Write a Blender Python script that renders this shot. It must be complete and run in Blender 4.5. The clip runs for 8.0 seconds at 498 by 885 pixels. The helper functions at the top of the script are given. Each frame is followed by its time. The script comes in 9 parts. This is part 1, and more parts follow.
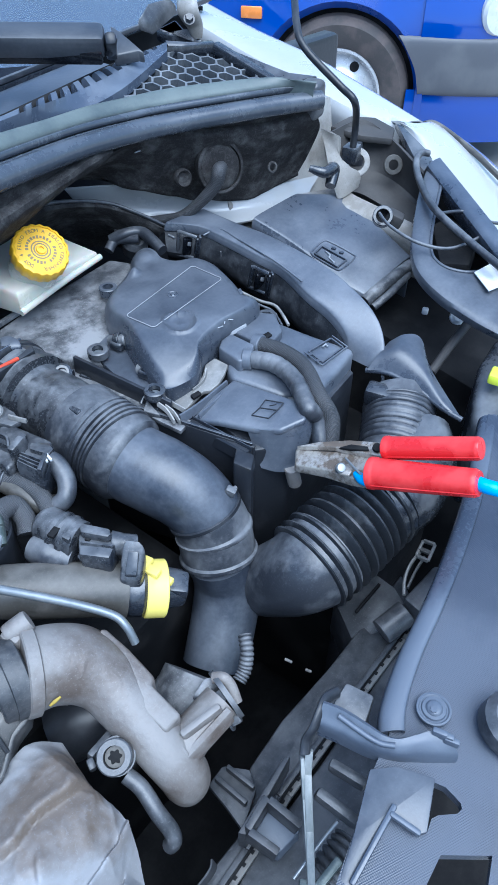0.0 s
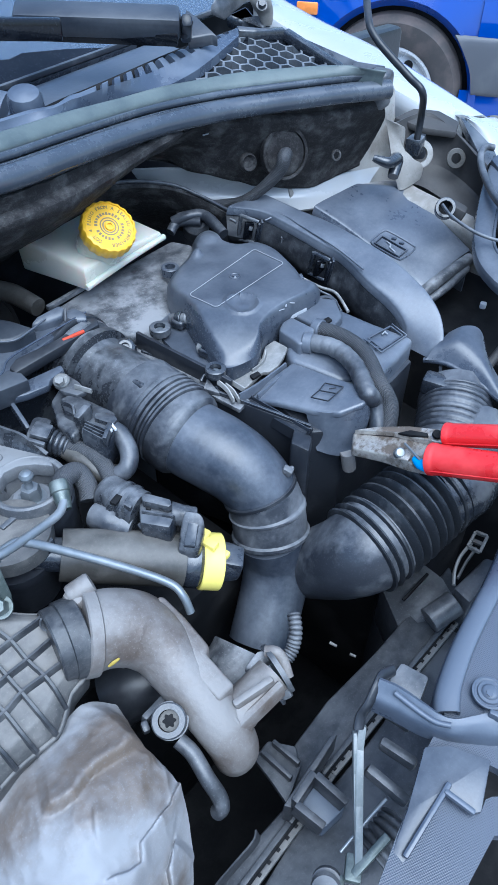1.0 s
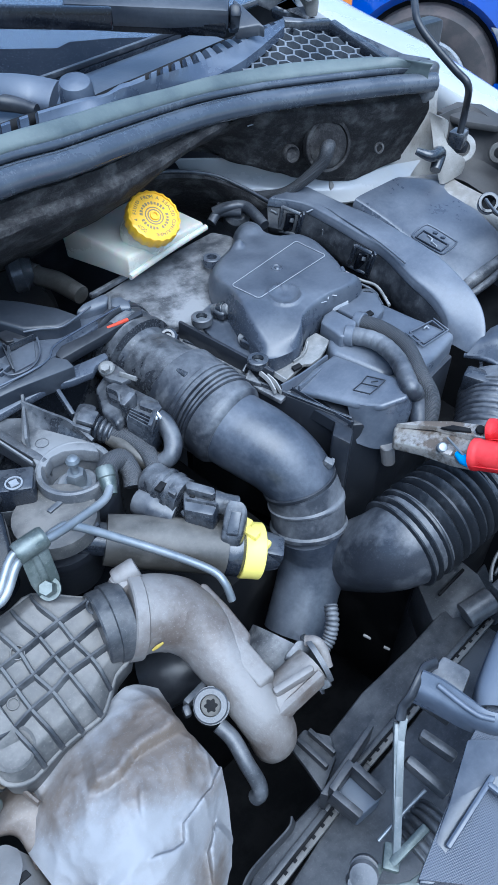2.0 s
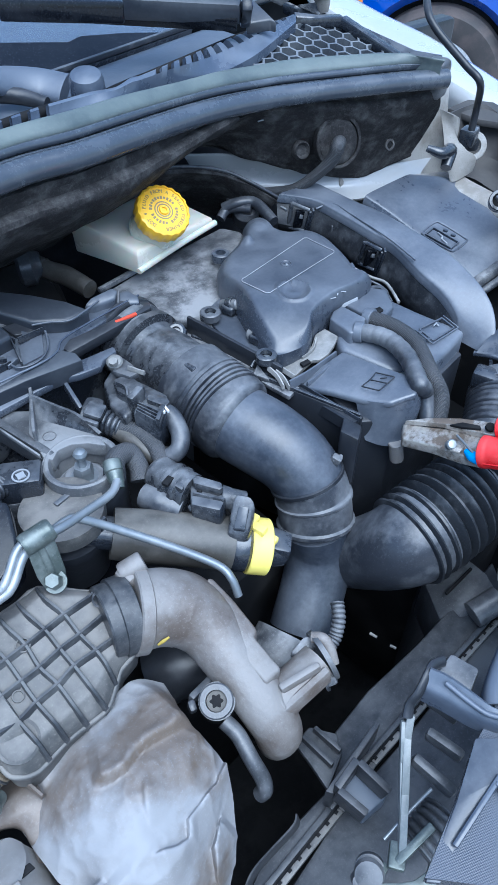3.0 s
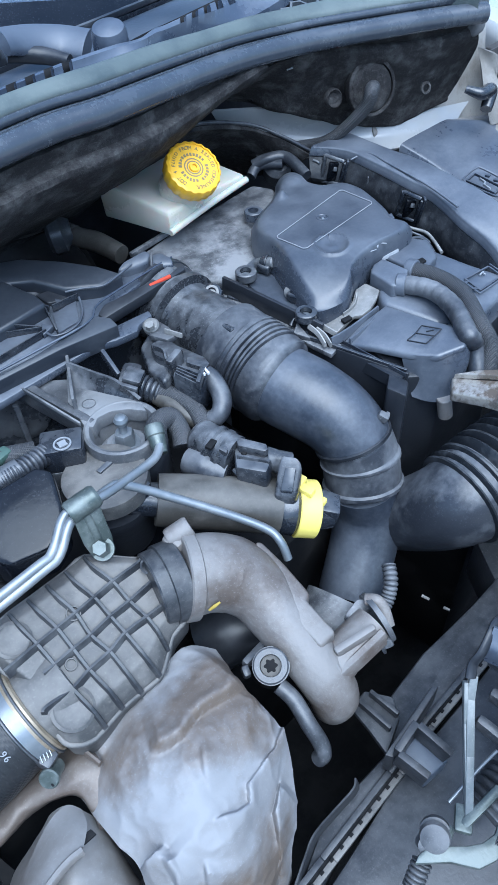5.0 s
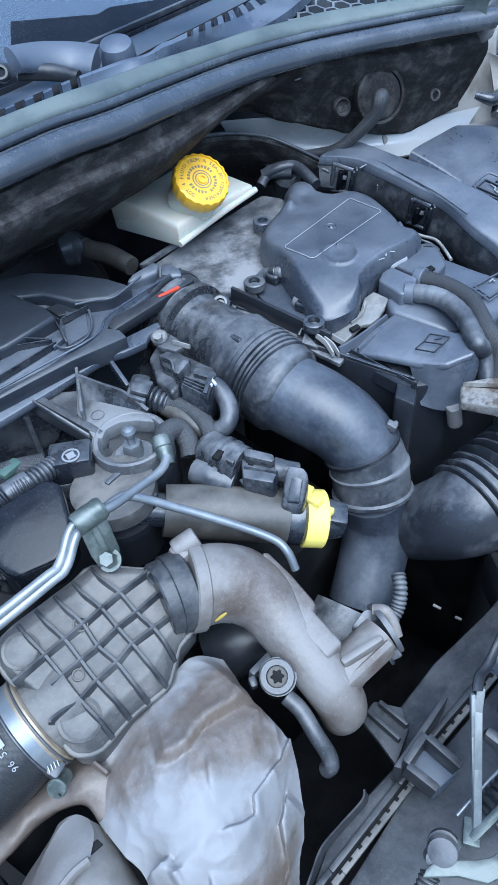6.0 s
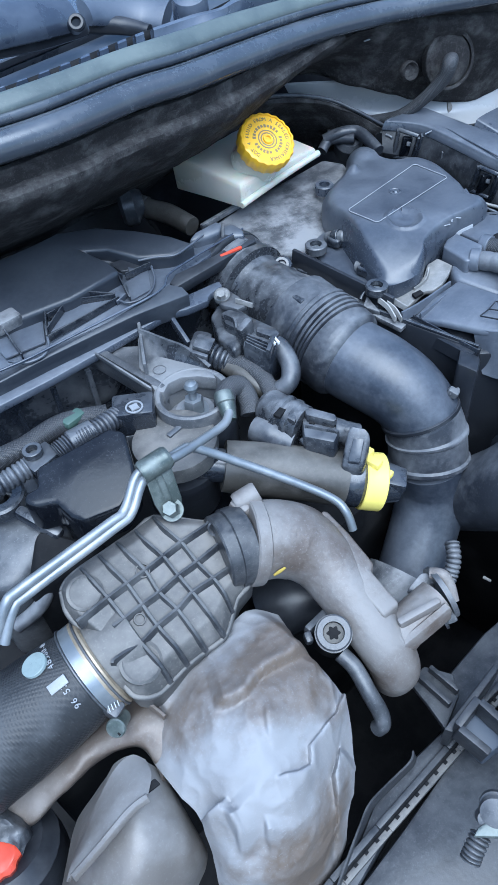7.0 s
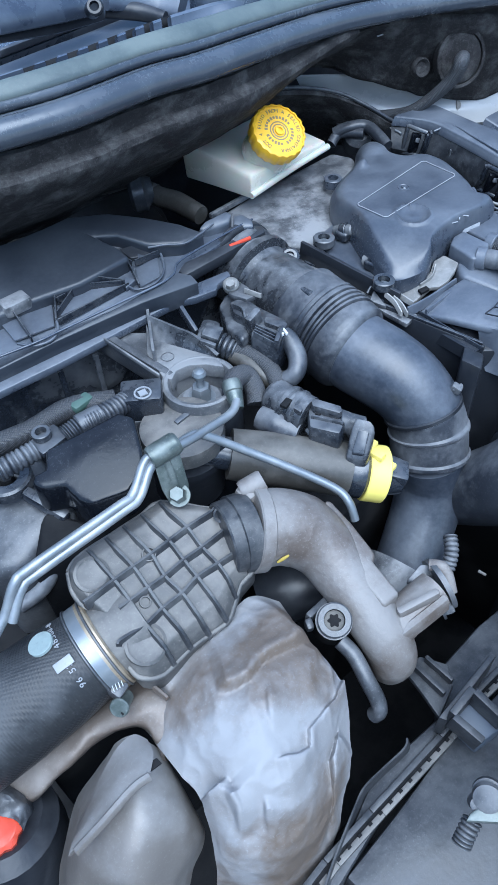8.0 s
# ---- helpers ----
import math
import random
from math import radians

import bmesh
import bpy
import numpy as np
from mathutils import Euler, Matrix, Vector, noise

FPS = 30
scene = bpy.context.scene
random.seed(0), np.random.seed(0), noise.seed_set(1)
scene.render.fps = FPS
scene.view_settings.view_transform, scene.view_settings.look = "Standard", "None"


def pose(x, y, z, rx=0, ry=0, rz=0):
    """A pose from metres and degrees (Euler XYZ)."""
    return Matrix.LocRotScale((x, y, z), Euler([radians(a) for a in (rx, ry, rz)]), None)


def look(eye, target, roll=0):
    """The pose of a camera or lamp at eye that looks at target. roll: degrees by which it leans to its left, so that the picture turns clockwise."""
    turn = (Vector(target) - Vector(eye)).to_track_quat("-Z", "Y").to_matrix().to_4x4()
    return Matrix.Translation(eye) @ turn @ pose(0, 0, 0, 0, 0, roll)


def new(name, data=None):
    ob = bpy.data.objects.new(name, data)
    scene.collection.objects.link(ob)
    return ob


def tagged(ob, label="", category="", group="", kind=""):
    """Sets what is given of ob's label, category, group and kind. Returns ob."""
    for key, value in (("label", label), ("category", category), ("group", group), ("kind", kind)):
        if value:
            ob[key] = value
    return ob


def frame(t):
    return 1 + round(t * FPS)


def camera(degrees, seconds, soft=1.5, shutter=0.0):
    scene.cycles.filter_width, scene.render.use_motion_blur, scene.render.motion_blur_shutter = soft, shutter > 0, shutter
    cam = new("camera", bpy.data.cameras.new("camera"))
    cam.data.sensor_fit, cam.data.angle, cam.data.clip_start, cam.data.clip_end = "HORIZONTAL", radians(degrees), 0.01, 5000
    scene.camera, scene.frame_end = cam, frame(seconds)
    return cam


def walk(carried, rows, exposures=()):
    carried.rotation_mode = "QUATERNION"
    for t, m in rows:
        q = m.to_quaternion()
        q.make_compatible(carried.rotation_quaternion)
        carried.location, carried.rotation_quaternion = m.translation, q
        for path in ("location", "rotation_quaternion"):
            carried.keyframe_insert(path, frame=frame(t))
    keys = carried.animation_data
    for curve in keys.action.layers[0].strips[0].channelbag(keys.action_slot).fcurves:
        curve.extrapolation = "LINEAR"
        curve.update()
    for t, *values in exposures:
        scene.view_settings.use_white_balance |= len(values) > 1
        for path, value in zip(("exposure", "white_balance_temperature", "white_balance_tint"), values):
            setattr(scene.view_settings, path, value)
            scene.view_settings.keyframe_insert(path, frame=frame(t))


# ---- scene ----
cam = camera(39.5, 8.0, soft=1.0)
PATH = [
    (0, (0.004, 0.004, 1.304), (0.975, 1.084, -0.071), 0.1),
    (0.5, (-0.016, 0.007, 1.297), (0.935, 1.11, -0.074), 0.8),
    (1, (-0.028, 0.01, 1.295), (0.881, 1.139, -0.083), 0.8),
    (1.5, (-0.04, 0.018, 1.294), (0.841, 1.158, -0.093), 0.9),
    (1.7, (-0.044, 0.019, 1.296), (0.826, 1.164, -0.095), 0.8),
    (2.8, (-0.05, 0.02, 1.291), (0.8, 1.178, -0.102), 0.9),
    (3, (-0.05, 0.02, 1.29), (0.798, 1.18, -0.102), 0.9),
    (3.5, (-0.051, 0.021, 1.287), (0.789, 1.181, -0.109), 0.6),
    (4, (-0.041, 0.018, 1.281), (0.784, 1.171, -0.13), -0.5),
    (4.5, (-0.053, 0.034, 1.269), (0.724, 1.187, -0.168), -2.1),
    (4.7, (-0.056, 0.032, 1.269), (0.701, 1.192, -0.174), -3.0),
    (5.8, (-0.047, 0.027, 1.274), (0.671, 1.229, -0.153), -5.6),
    (6, (-0.045, 0.025, 1.274), (0.653, 1.237, -0.156), -6.0),
    (6.5, (-0.078, 0.025, 1.264), (0.571, 1.246, -0.182), -5.9),
    (7, (-0.077, 0.028, 1.262), (0.536, 1.253, -0.195), -6.1),
    (7.5, (-0.079, 0.027, 1.267), (0.53, 1.257, -0.188), -5.5),
    (8, (-0.091, 0.029, 1.266), (0.537, 1.225, -0.209), -3.6),
]
walk(cam, [(t, look(eye, target, roll)) for t, eye, target, roll in PATH], [(0, 1.15, 5000, 3), (8, 1.15, 5000, 3)])

# ---- world and light ----
world = bpy.data.worlds.new("sky")
scene.world = world
world.use_nodes = True
wn, wl = world.node_tree.nodes, world.node_tree.links
sky = wn.new("ShaderNodeTexSky")
sky.sky_type = 'NISHITA'
sky.sun_disc = False
sky.sun_elevation = radians(65)
sky.sun_rotation = radians(197)
sky.air_density, sky.dust_density, sky.ozone_density = 1.2, 3.2, 1.0
wn["Background"].inputs[1].default_value = 0.1
wl.new(sky.outputs[0], wn["Background"].inputs[0])
sun = new("sun", bpy.data.lights.new("sun", 'SUN'))
sun.data.energy, sun.data.angle, sun.data.color = 2.0, radians(62), (1.0, 0.97, 0.93)
sun.matrix_world = look((-0.3, -1.0, 2.3), (0, 0, 0))

# ---- materials ----
def material(name, base, rough, second=None, metal=0.0, scale=18.0, fine=220.0, bump=0.15, mix=(0.42, 0.68), coat=0.0, spread=0.14, smear=0.3, wavy=0.06, spec=0.5, fleck=0.3, settle=0.22):
    """A surface with patches of a second colour (dust, wear) and a fine grain."""
    m = bpy.data.materials.new(name)
    m.use_nodes = True
    n, l = m.node_tree.nodes, m.node_tree.links
    p = n["Principled BSDF"]
    tc = n.new("ShaderNodeTexCoord")
    big = n.new("ShaderNodeTexNoise")
    big.inputs["Scale"].default_value, big.inputs["Detail"].default_value, big.inputs["Roughness"].default_value = scale, 5, 0.5
    small = n.new("ShaderNodeTexNoise")
    small.inputs["Scale"].default_value, small.inputs["Detail"].default_value = fine, 3
    l.new(tc.outputs["Object"], big.inputs["Vector"])
    l.new(tc.outputs["Object"], small.inputs["Vector"])
    ramp = n.new("ShaderNodeMapRange")
    ramp.interpolation_type = 'SMOOTHSTEP'
    ramp.inputs[1].default_value, ramp.inputs[2].default_value = mix
    l.new(big.outputs[0], ramp.inputs[0])
    grain = n.new("ShaderNodeMath")
    grain.operation = 'MULTIPLY_ADD'
    grain.inputs[1].default_value, grain.inputs[2].default_value = 0.5, -0.25
    l.new(small.outputs[0], grain.inputs[0])
    mid = n.new("ShaderNodeTexNoise")
    mid.inputs["Scale"].default_value, mid.inputs["Detail"].default_value, mid.inputs["Distortion"].default_value = scale * 4.3, 3, 0.4
    l.new(tc.outputs["Object"], mid.inputs["Vector"])
    smudge = n.new("ShaderNodeMath")
    smudge.operation = 'MULTIPLY_ADD'
    smudge.inputs[1].default_value = smear * 2
    l.new(mid.outputs[0], smudge.inputs[0])
    l.new(grain.outputs[0], smudge.inputs[2])
    shift = n.new("ShaderNodeMath")
    shift.operation = 'SUBTRACT'
    shift.inputs[1].default_value = smear * 0.75
    l.new(smudge.outputs[0], shift.inputs[0])
    add = n.new("ShaderNodeMath")
    add.operation, add.use_clamp = 'ADD', True
    l.new(ramp.outputs[0], add.inputs[0])
    l.new(shift.outputs[0], add.inputs[1])
    # wiped streaks and a fine scatter of dust grains
    turn_ = n.new("ShaderNodeMapping")
    turn_.inputs["Rotation"].default_value, turn_.inputs["Scale"].default_value = (0.5, 0.3, 0.7), (1.0, 2.6, 1.5)
    streak = n.new("ShaderNodeTexNoise")
    streak.inputs["Scale"].default_value, streak.inputs["Detail"].default_value, streak.inputs["Roughness"].default_value = scale * 1.7, 6, 0.62
    l.new(tc.outputs["Object"], turn_.inputs["Vector"])
    l.new(turn_.outputs[0], streak.inputs["Vector"])
    wipe = n.new("ShaderNodeMapRange")
    wipe.inputs[1].default_value, wipe.inputs[2].default_value, wipe.inputs[3].default_value, wipe.inputs[4].default_value = 0.3, 0.75, -smear * 0.45, smear * 0.5
    l.new(streak.outputs[0], wipe.inputs[0])
    drawn = n.new("ShaderNodeMath")
    drawn.operation, drawn.use_clamp = 'ADD', True
    l.new(add.outputs[0], drawn.inputs[0])
    l.new(wipe.outputs[0], drawn.inputs[1])
    add = drawn
    if settle:
        # dust lies on what faces up
        geo = n.new("ShaderNodeNewGeometry")
        axes_ = n.new("ShaderNodeSeparateXYZ")
        l.new(geo.outputs["Normal"], axes_.inputs[0])
        flat_ = n.new("ShaderNodeMapRange")
        flat_.interpolation_type = 'SMOOTHSTEP'
        flat_.inputs[1].default_value, flat_.inputs[2].default_value, flat_.inputs[3].default_value, flat_.inputs[4].default_value = 0.25, 1.0, -settle, settle * 0.6
        l.new(axes_.outputs[2], flat_.inputs[0])
        lain = n.new("ShaderNodeMath")
        lain.operation, lain.use_clamp = 'ADD', True
        l.new(add.outputs[0], lain.inputs[0])
        l.new(flat_.outputs[0], lain.inputs[1])
        add = lain
    if fleck:
        spot = n.new("ShaderNodeTexNoise")
        spot.inputs["Scale"].default_value, spot.inputs["Detail"].default_value, spot.inputs["Roughness"].default_value = 520, 4, 0.75
        l.new(tc.outputs["Object"], spot.inputs["Vector"])
        cut = n.new("ShaderNodeMapRange")
        cut.inputs[1].default_value, cut.inputs[2].default_value, cut.inputs[4].default_value = 0.56, 0.72, fleck * 2.2
        l.new(spot.outputs[0], cut.inputs[0])
        dust = n.new("ShaderNodeMath")
        dust.operation, dust.use_clamp = 'ADD', True
        l.new(add.outputs[0], dust.inputs[0])
        l.new(cut.outputs[0], dust.inputs[1])
        add = dust
    col = n.new("ShaderNodeMix")
    col.data_type = 'RGBA'
    col.inputs[6].default_value = (*base, 1)
    col.inputs[7].default_value = (*(second or [c * 1.25 for c in base]), 1)
    l.new(add.outputs[0], col.inputs[0])
    l.new(col.outputs[2], p.inputs["Base Color"])
    rr = n.new("ShaderNodeMapRange")
    rr.inputs[3].default_value, rr.inputs[4].default_value = max(0.02, rough - spread), min(1, rough + spread)
    l.new(add.outputs[0], rr.inputs[0])
    l.new(rr.outputs[0], p.inputs["Roughness"])
    p.inputs["Metallic"].default_value = metal
    p.inputs["Specular IOR Level"].default_value = spec
    p.inputs["Coat Weight"].default_value = coat
    p.inputs["Coat Roughness"].default_value = 0.04
    b0 = n.new("ShaderNodeBump")
    b0.inputs["Strength"].default_value, b0.inputs["Distance"].default_value = wavy, 0.004
    l.new(mid.outputs[0], b0.inputs["Height"])
    b = n.new("ShaderNodeBump")
    b.inputs["Strength"].default_value, b.inputs["Distance"].default_value = bump, 0.0008
    l.new(small.outputs[0], b.inputs["Height"])
    l.new(b0.outputs[0], b.inputs["Normal"])
    l.new(b.outputs[0], p.inputs["Normal"])
    return m


M = {
    "plastic": material("black_plastic", (0.017, 0.02, 0.027), 0.35, (0.14, 0.147, 0.16), mix=(0.38, 0.85), spec=0.75, fleck=0.08),
    "cover": material("satin_black_plastic", (0.04, 0.047, 0.063), 0.4, (0.13, 0.142, 0.166), scale=11, mix=(0.3, 0.95), smear=0.25, spec=0.65, wavy=0.03, fleck=0.1),
    "dusty": material("dusty_black_plastic", (0.04, 0.043, 0.05), 0.52, (0.23, 0.232, 0.24), scale=26, mix=(0.38, 0.74), bump=0.3, smear=0.55, spec=0.5),
    "gloss": material("gloss_black_plastic", (0.018, 0.02, 0.025), 0.42, (0.06, 0.063, 0.072), mix=(0.4, 0.95), smear=0.3, spec=0.4, fleck=0.08),
    "rubber": material("black_rubber", (0.026, 0.029, 0.037), 0.46, (0.185, 0.192, 0.206), scale=13, mix=(0.36, 0.85), bump=0.25, smear=0.4, spec=0.6, fleck=0.1),
    "hose": material("grey_hose_rubber", (0.05, 0.047, 0.042), 0.52, (0.15, 0.142, 0.13), scale=15, mix=(0.38, 0.78), smear=0.35, fleck=0.15),
    "felt": material("black_felt", (0.024, 0.023, 0.024), 0.95, (0.115, 0.112, 0.11), scale=45, fine=900, bump=1.0, mix=(0.4, 0.9), smear=0.35, wavy=0.3, spec=0.15, fleck=0.25, settle=0.1),
    "seal": material("weathered_seal_rubber", (0.068, 0.084, 0.087), 0.42, (0.122, 0.145, 0.14), scale=13, mix=(0.3, 0.8), smear=0.5, fleck=0.25),
    "sealdark": material("dark_seal_rubber", (0.043, 0.051, 0.066), 0.34, (0.105, 0.118, 0.138), scale=15, mix=(0.3, 1.0), smear=0.15, spec=0.8, wavy=0.03, fleck=0.12, settle=0.12),
    "alu": material("cast_aluminium", (0.115, 0.093, 0.079), 0.52, (0.238, 0.226, 0.217), metal=0.2, scale=11, bump=0.7, mix=(0.36, 0.64), smear=0.4, fleck=0.3),
    "foil": material("aluminised_heat_shield", (0.14, 0.11, 0.086), 0.62, (0.285, 0.285, 0.294), metal=0.1, scale=7, bump=0.3, mix=(0.41, 0.57), smear=0.4, wavy=0.22, fleck=0.2, settle=0.15),
    "foilbrown": material("heat_browned_shield", (0.13, 0.105, 0.086), 0.55, (0.235, 0.212, 0.195), metal=0.2, scale=12, bump=0.3, smear=0.5, mix=(0.36, 0.68), wavy=0.1, fleck=0.3),
    "grille": material("greyed_grille_plastic", (0.075, 0.084, 0.098), 0.42, (0.19, 0.2, 0.215), scale=16, mix=(0.3, 0.8), smear=0.35, spec=0.6, fleck=0.2),
    # dusty duct plastic again, with the side wall's shade put into its colour
    "snorkelside": material("dusty_shaded_duct_side", (0.014, 0.0155, 0.019), 0.5, (0.075, 0.078, 0.085), scale=20, mix=(0.42, 0.95), smear=0.5, spec=0.35, settle=0.1),
    "liner": material("dull_dark_liner", (0.034, 0.033, 0.034), 0.65, (0.085, 0.081, 0.078), scale=9, mix=(0.36, 0.9), smear=0.25, spec=0.3, fleck=0.1, settle=0.12),
    "foildull": material("dull_heat_shield", (0.16, 0.145, 0.132), 0.55, (0.27, 0.265, 0.262), metal=0.25, scale=9, bump=0.25, smear=0.4, mix=(0.35, 0.68), fleck=0.2),
    "steel": material("zinc_plated_steel", (0.2, 0.22, 0.24), 0.4, (0.33, 0.345, 0.36), metal=0.5, scale=22, bump=0.08, smear=0.25, wavy=0.01, spread=0.08, fleck=0.1),
    "zinc": material("passivated_zinc", (0.075, 0.092, 0.086), 0.42, (0.2, 0.222, 0.212), metal=0.4, scale=45, bump=0.2, mix=(0.36, 0.7)),
    "greyplastic": material("grey_ribbed_plastic", (0.062, 0.062, 0.062), 0.52, (0.185, 0.176, 0.164), scale=16, bump=0.3, mix=(0.36, 0.74), smear=0.5, spec=0.45, settle=0.35),
    "ribgrey": material("grimy_rib_plastic", (0.028, 0.03, 0.035), 0.48, (0.105, 0.106, 0.108), scale=30, bump=0.3, mix=(0.36, 0.85), smear=0.5, spec=0.5),
    "frontgrey": material("blue_grey_plastic", (0.055, 0.069, 0.1), 0.34, (0.11, 0.13, 0.168), scale=10, bump=0.2, smear=0.18, spec=0.8, wavy=0.02, fleck=0.15),
    "white": material("white_car_paint", (0.47, 0.48, 0.49), 0.3, (0.43, 0.435, 0.44), coat=0.8, bump=0.02, scale=4, smear=0.2, wavy=0.0, fleck=0),
    "dirtywhite": material("dusty_white_paint", (0.36, 0.352, 0.335), 0.5, (0.2, 0.185, 0.165), bump=0.1, scale=14, mix=(0.4, 0.65)),
    "blue": material("blue_car_paint", (0.008, 0.055, 0.33), 0.25, (0.008, 0.048, 0.29), coat=1.0, bump=0.02, scale=3, smear=0.2, wavy=0.0, fleck=0),
    "bumper": material("faded_grey_bumper", (0.09, 0.095, 0.11), 0.6, (0.13, 0.135, 0.145), bump=0.2, scale=6),
    "tyre": material("brown_dusty_tyre", (0.06, 0.055, 0.055), 0.85, (0.12, 0.1, 0.095), bump=0.4, scale=10),
    "rim": material("painted_steel_rim", (0.55, 0.56, 0.58), 0.35, (0.42, 0.43, 0.45), metal=0.4),
    "yellow": material("yellow_plastic_cap", (0.9, 0.52, 0.02), 0.42, (0.8, 0.45, 0.03), bump=0.1, scale=30, wavy=0.0, fleck=0),
    "yellowpale": material("pale_yellow_plastic", (0.85, 0.72, 0.16), 0.5, (0.75, 0.62, 0.14), bump=0.1, scale=40, fleck=0),
    "print": material("grey_print", (0.24, 0.19, 0.1), 0.6),
    "red": material("red_vinyl_grip", (0.58, 0.016, 0.02), 0.38, (0.7, 0.05, 0.05), bump=0.12, scale=30, fleck=0),
    "bluecable": material("blue_cable", (0.02, 0.3, 0.75), 0.45, fleck=0),
    "copper": material("worn_plated_jaw", (0.48, 0.45, 0.41), 0.42, (0.15, 0.12, 0.095), metal=0.5, scale=60, bump=0.6, mix=(0.42, 0.62), smear=0.6),
    "asphalt": material("pale_concrete", (0.3, 0.3, 0.29), 0.9, (0.38, 0.37, 0.35), bump=0.6, scale=3, fine=90),
    # near-black for grimy metal, and for shade painted into gaps, holes and bay depths
    "dark": material("grimy_black_and_deep_shade", (0.008, 0.0085, 0.01), 0.8, (0.022, 0.022, 0.023), bump=0.3, spec=0.1),
    "greymetal": material("grimy_grey_metal", (0.045, 0.048, 0.055), 0.46, (0.165, 0.168, 0.175), metal=0.1, scale=22, bump=0.35, mix=(0.38, 0.78), spec=0.6),
    "orange": material("red_orange_plastic", (0.5, 0.06, 0.03), 0.4, fleck=0),
    "lime": material("lime_yellow_plastic", (0.65, 0.75, 0.05), 0.5, fleck=0),
    "paper": material("white_label", (0.7, 0.72, 0.74), 0.6, (0.55, 0.57, 0.6), fleck=0),
    "rodgrey": material("plastic_coated_rod", (0.16, 0.175, 0.178), 0.42, (0.29, 0.3, 0.292), scale=30, smear=0.4),
    "dot": material("pale_painted_dot", (0.27, 0.33, 0.33), 0.5, (0.2, 0.24, 0.24), scale=60),
    "lid": material("smooth_dark_lid", (0.024, 0.028, 0.037), 0.42, (0.075, 0.082, 0.095), scale=9, mix=(0.3, 0.9), smear=0.2, spec=0.55, wavy=0.02, fleck=0.08),
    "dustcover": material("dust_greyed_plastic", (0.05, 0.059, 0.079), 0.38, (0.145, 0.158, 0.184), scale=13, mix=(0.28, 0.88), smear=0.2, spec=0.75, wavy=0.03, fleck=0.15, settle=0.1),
    "pipe": material("black_moulded_pipe", (0.028, 0.034, 0.048), 0.44, (0.145, 0.158, 0.186), scale=9, mix=(0.34, 0.95), smear=0.25, spec=0.6, wavy=0.02, fleck=0.07),
    "bellows": material("black_bellows_rubber", (0.013, 0.015, 0.019), 0.5, (0.14, 0.146, 0.157), scale=18, mix=(0.42, 0.9), bump=0.2, spec=0.5, fleck=0.1),
    "throttle": material("oily_dusty_housing", (0.022, 0.024, 0.029), 0.4, (0.15, 0.156, 0.168), scale=26, mix=(0.4, 0.8), bump=0.25, smear=0.5, spec=0.6),
    "castgrey": material("dusty_cast_alloy", (0.075, 0.08, 0.09), 0.5, (0.22, 0.222, 0.226), metal=0.15, scale=17, bump=0.4, mix=(0.34, 0.7), smear=0.5),
    "palegrey": material("pale_dusty_metal", (0.16, 0.158, 0.152), 0.5, (0.32, 0.312, 0.3), metal=0.1, scale=25, bump=0.2, smear=0.4),
    "shinyblack": material("shiny_black_plastic", (0.006, 0.007, 0.01), 0.27, (0.03, 0.033, 0.04), scale=13, mix=(0.45, 0.95), smear=0.2, spec=0.32, wavy=0.02),
    "panelgrey": material("blue_grey_panel_plastic", (0.036, 0.045, 0.067), 0.36, (0.092, 0.109, 0.142), scale=10, bump=0.2, smear=0.25, spec=0.75, wavy=0.02, fleck=0.15),
    "beamgrey": material("grimy_front_beam", (0.027, 0.029, 0.034), 0.5, (0.1, 0.103, 0.11), metal=0.05, scale=18, bump=0.3, mix=(0.4, 0.8), smear=0.5, spec=0.45),
    "line": material("pale_printed_line", (0.3, 0.31, 0.33), 0.5, (0.22, 0.23, 0.245)),
    "paintmark": material("yellow_paint_mark", (0.36, 0.27, 0.05), 0.6),
    "amber": material("amber_lens", (0.75, 0.25, 0.05), 0.2, coat=0.6, fleck=0),
    "teal": material("faded_green_plastic", (0.06, 0.1, 0.085), 0.5),
    "brass": material("yellowed_clamp", (0.36, 0.3, 0.22), 0.45, (0.2, 0.16, 0.11), metal=0.4, scale=50),
}
glass = bpy.data.materials.new("windscreen_glass")
glass.use_nodes = True
g = glass.node_tree.nodes["Principled BSDF"]
# pale blue haze and a raised IOR stand in for a brighter sky reflection
g.inputs["Base Color"].default_value = (0.5, 0.6, 0.74, 1)
g.inputs["Roughness"].default_value = 0.01
g.inputs["Transmission Weight"].default_value = 0.86
g.inputs["IOR"].default_value = 2.0
M["glass"] = glass
milky = material("milky_reservoir_plastic", (0.56, 0.535, 0.46), 0.38, (0.64, 0.62, 0.55), bump=0.05, scale=8, fleck=0)
milky.node_tree.nodes["Principled BSDF"].inputs["Subsurface Weight"].default_value = 0.35
milky.node_tree.nodes["Principled BSDF"].inputs["Subsurface Scale"].default_value = 0.02
M["milky"] = milky


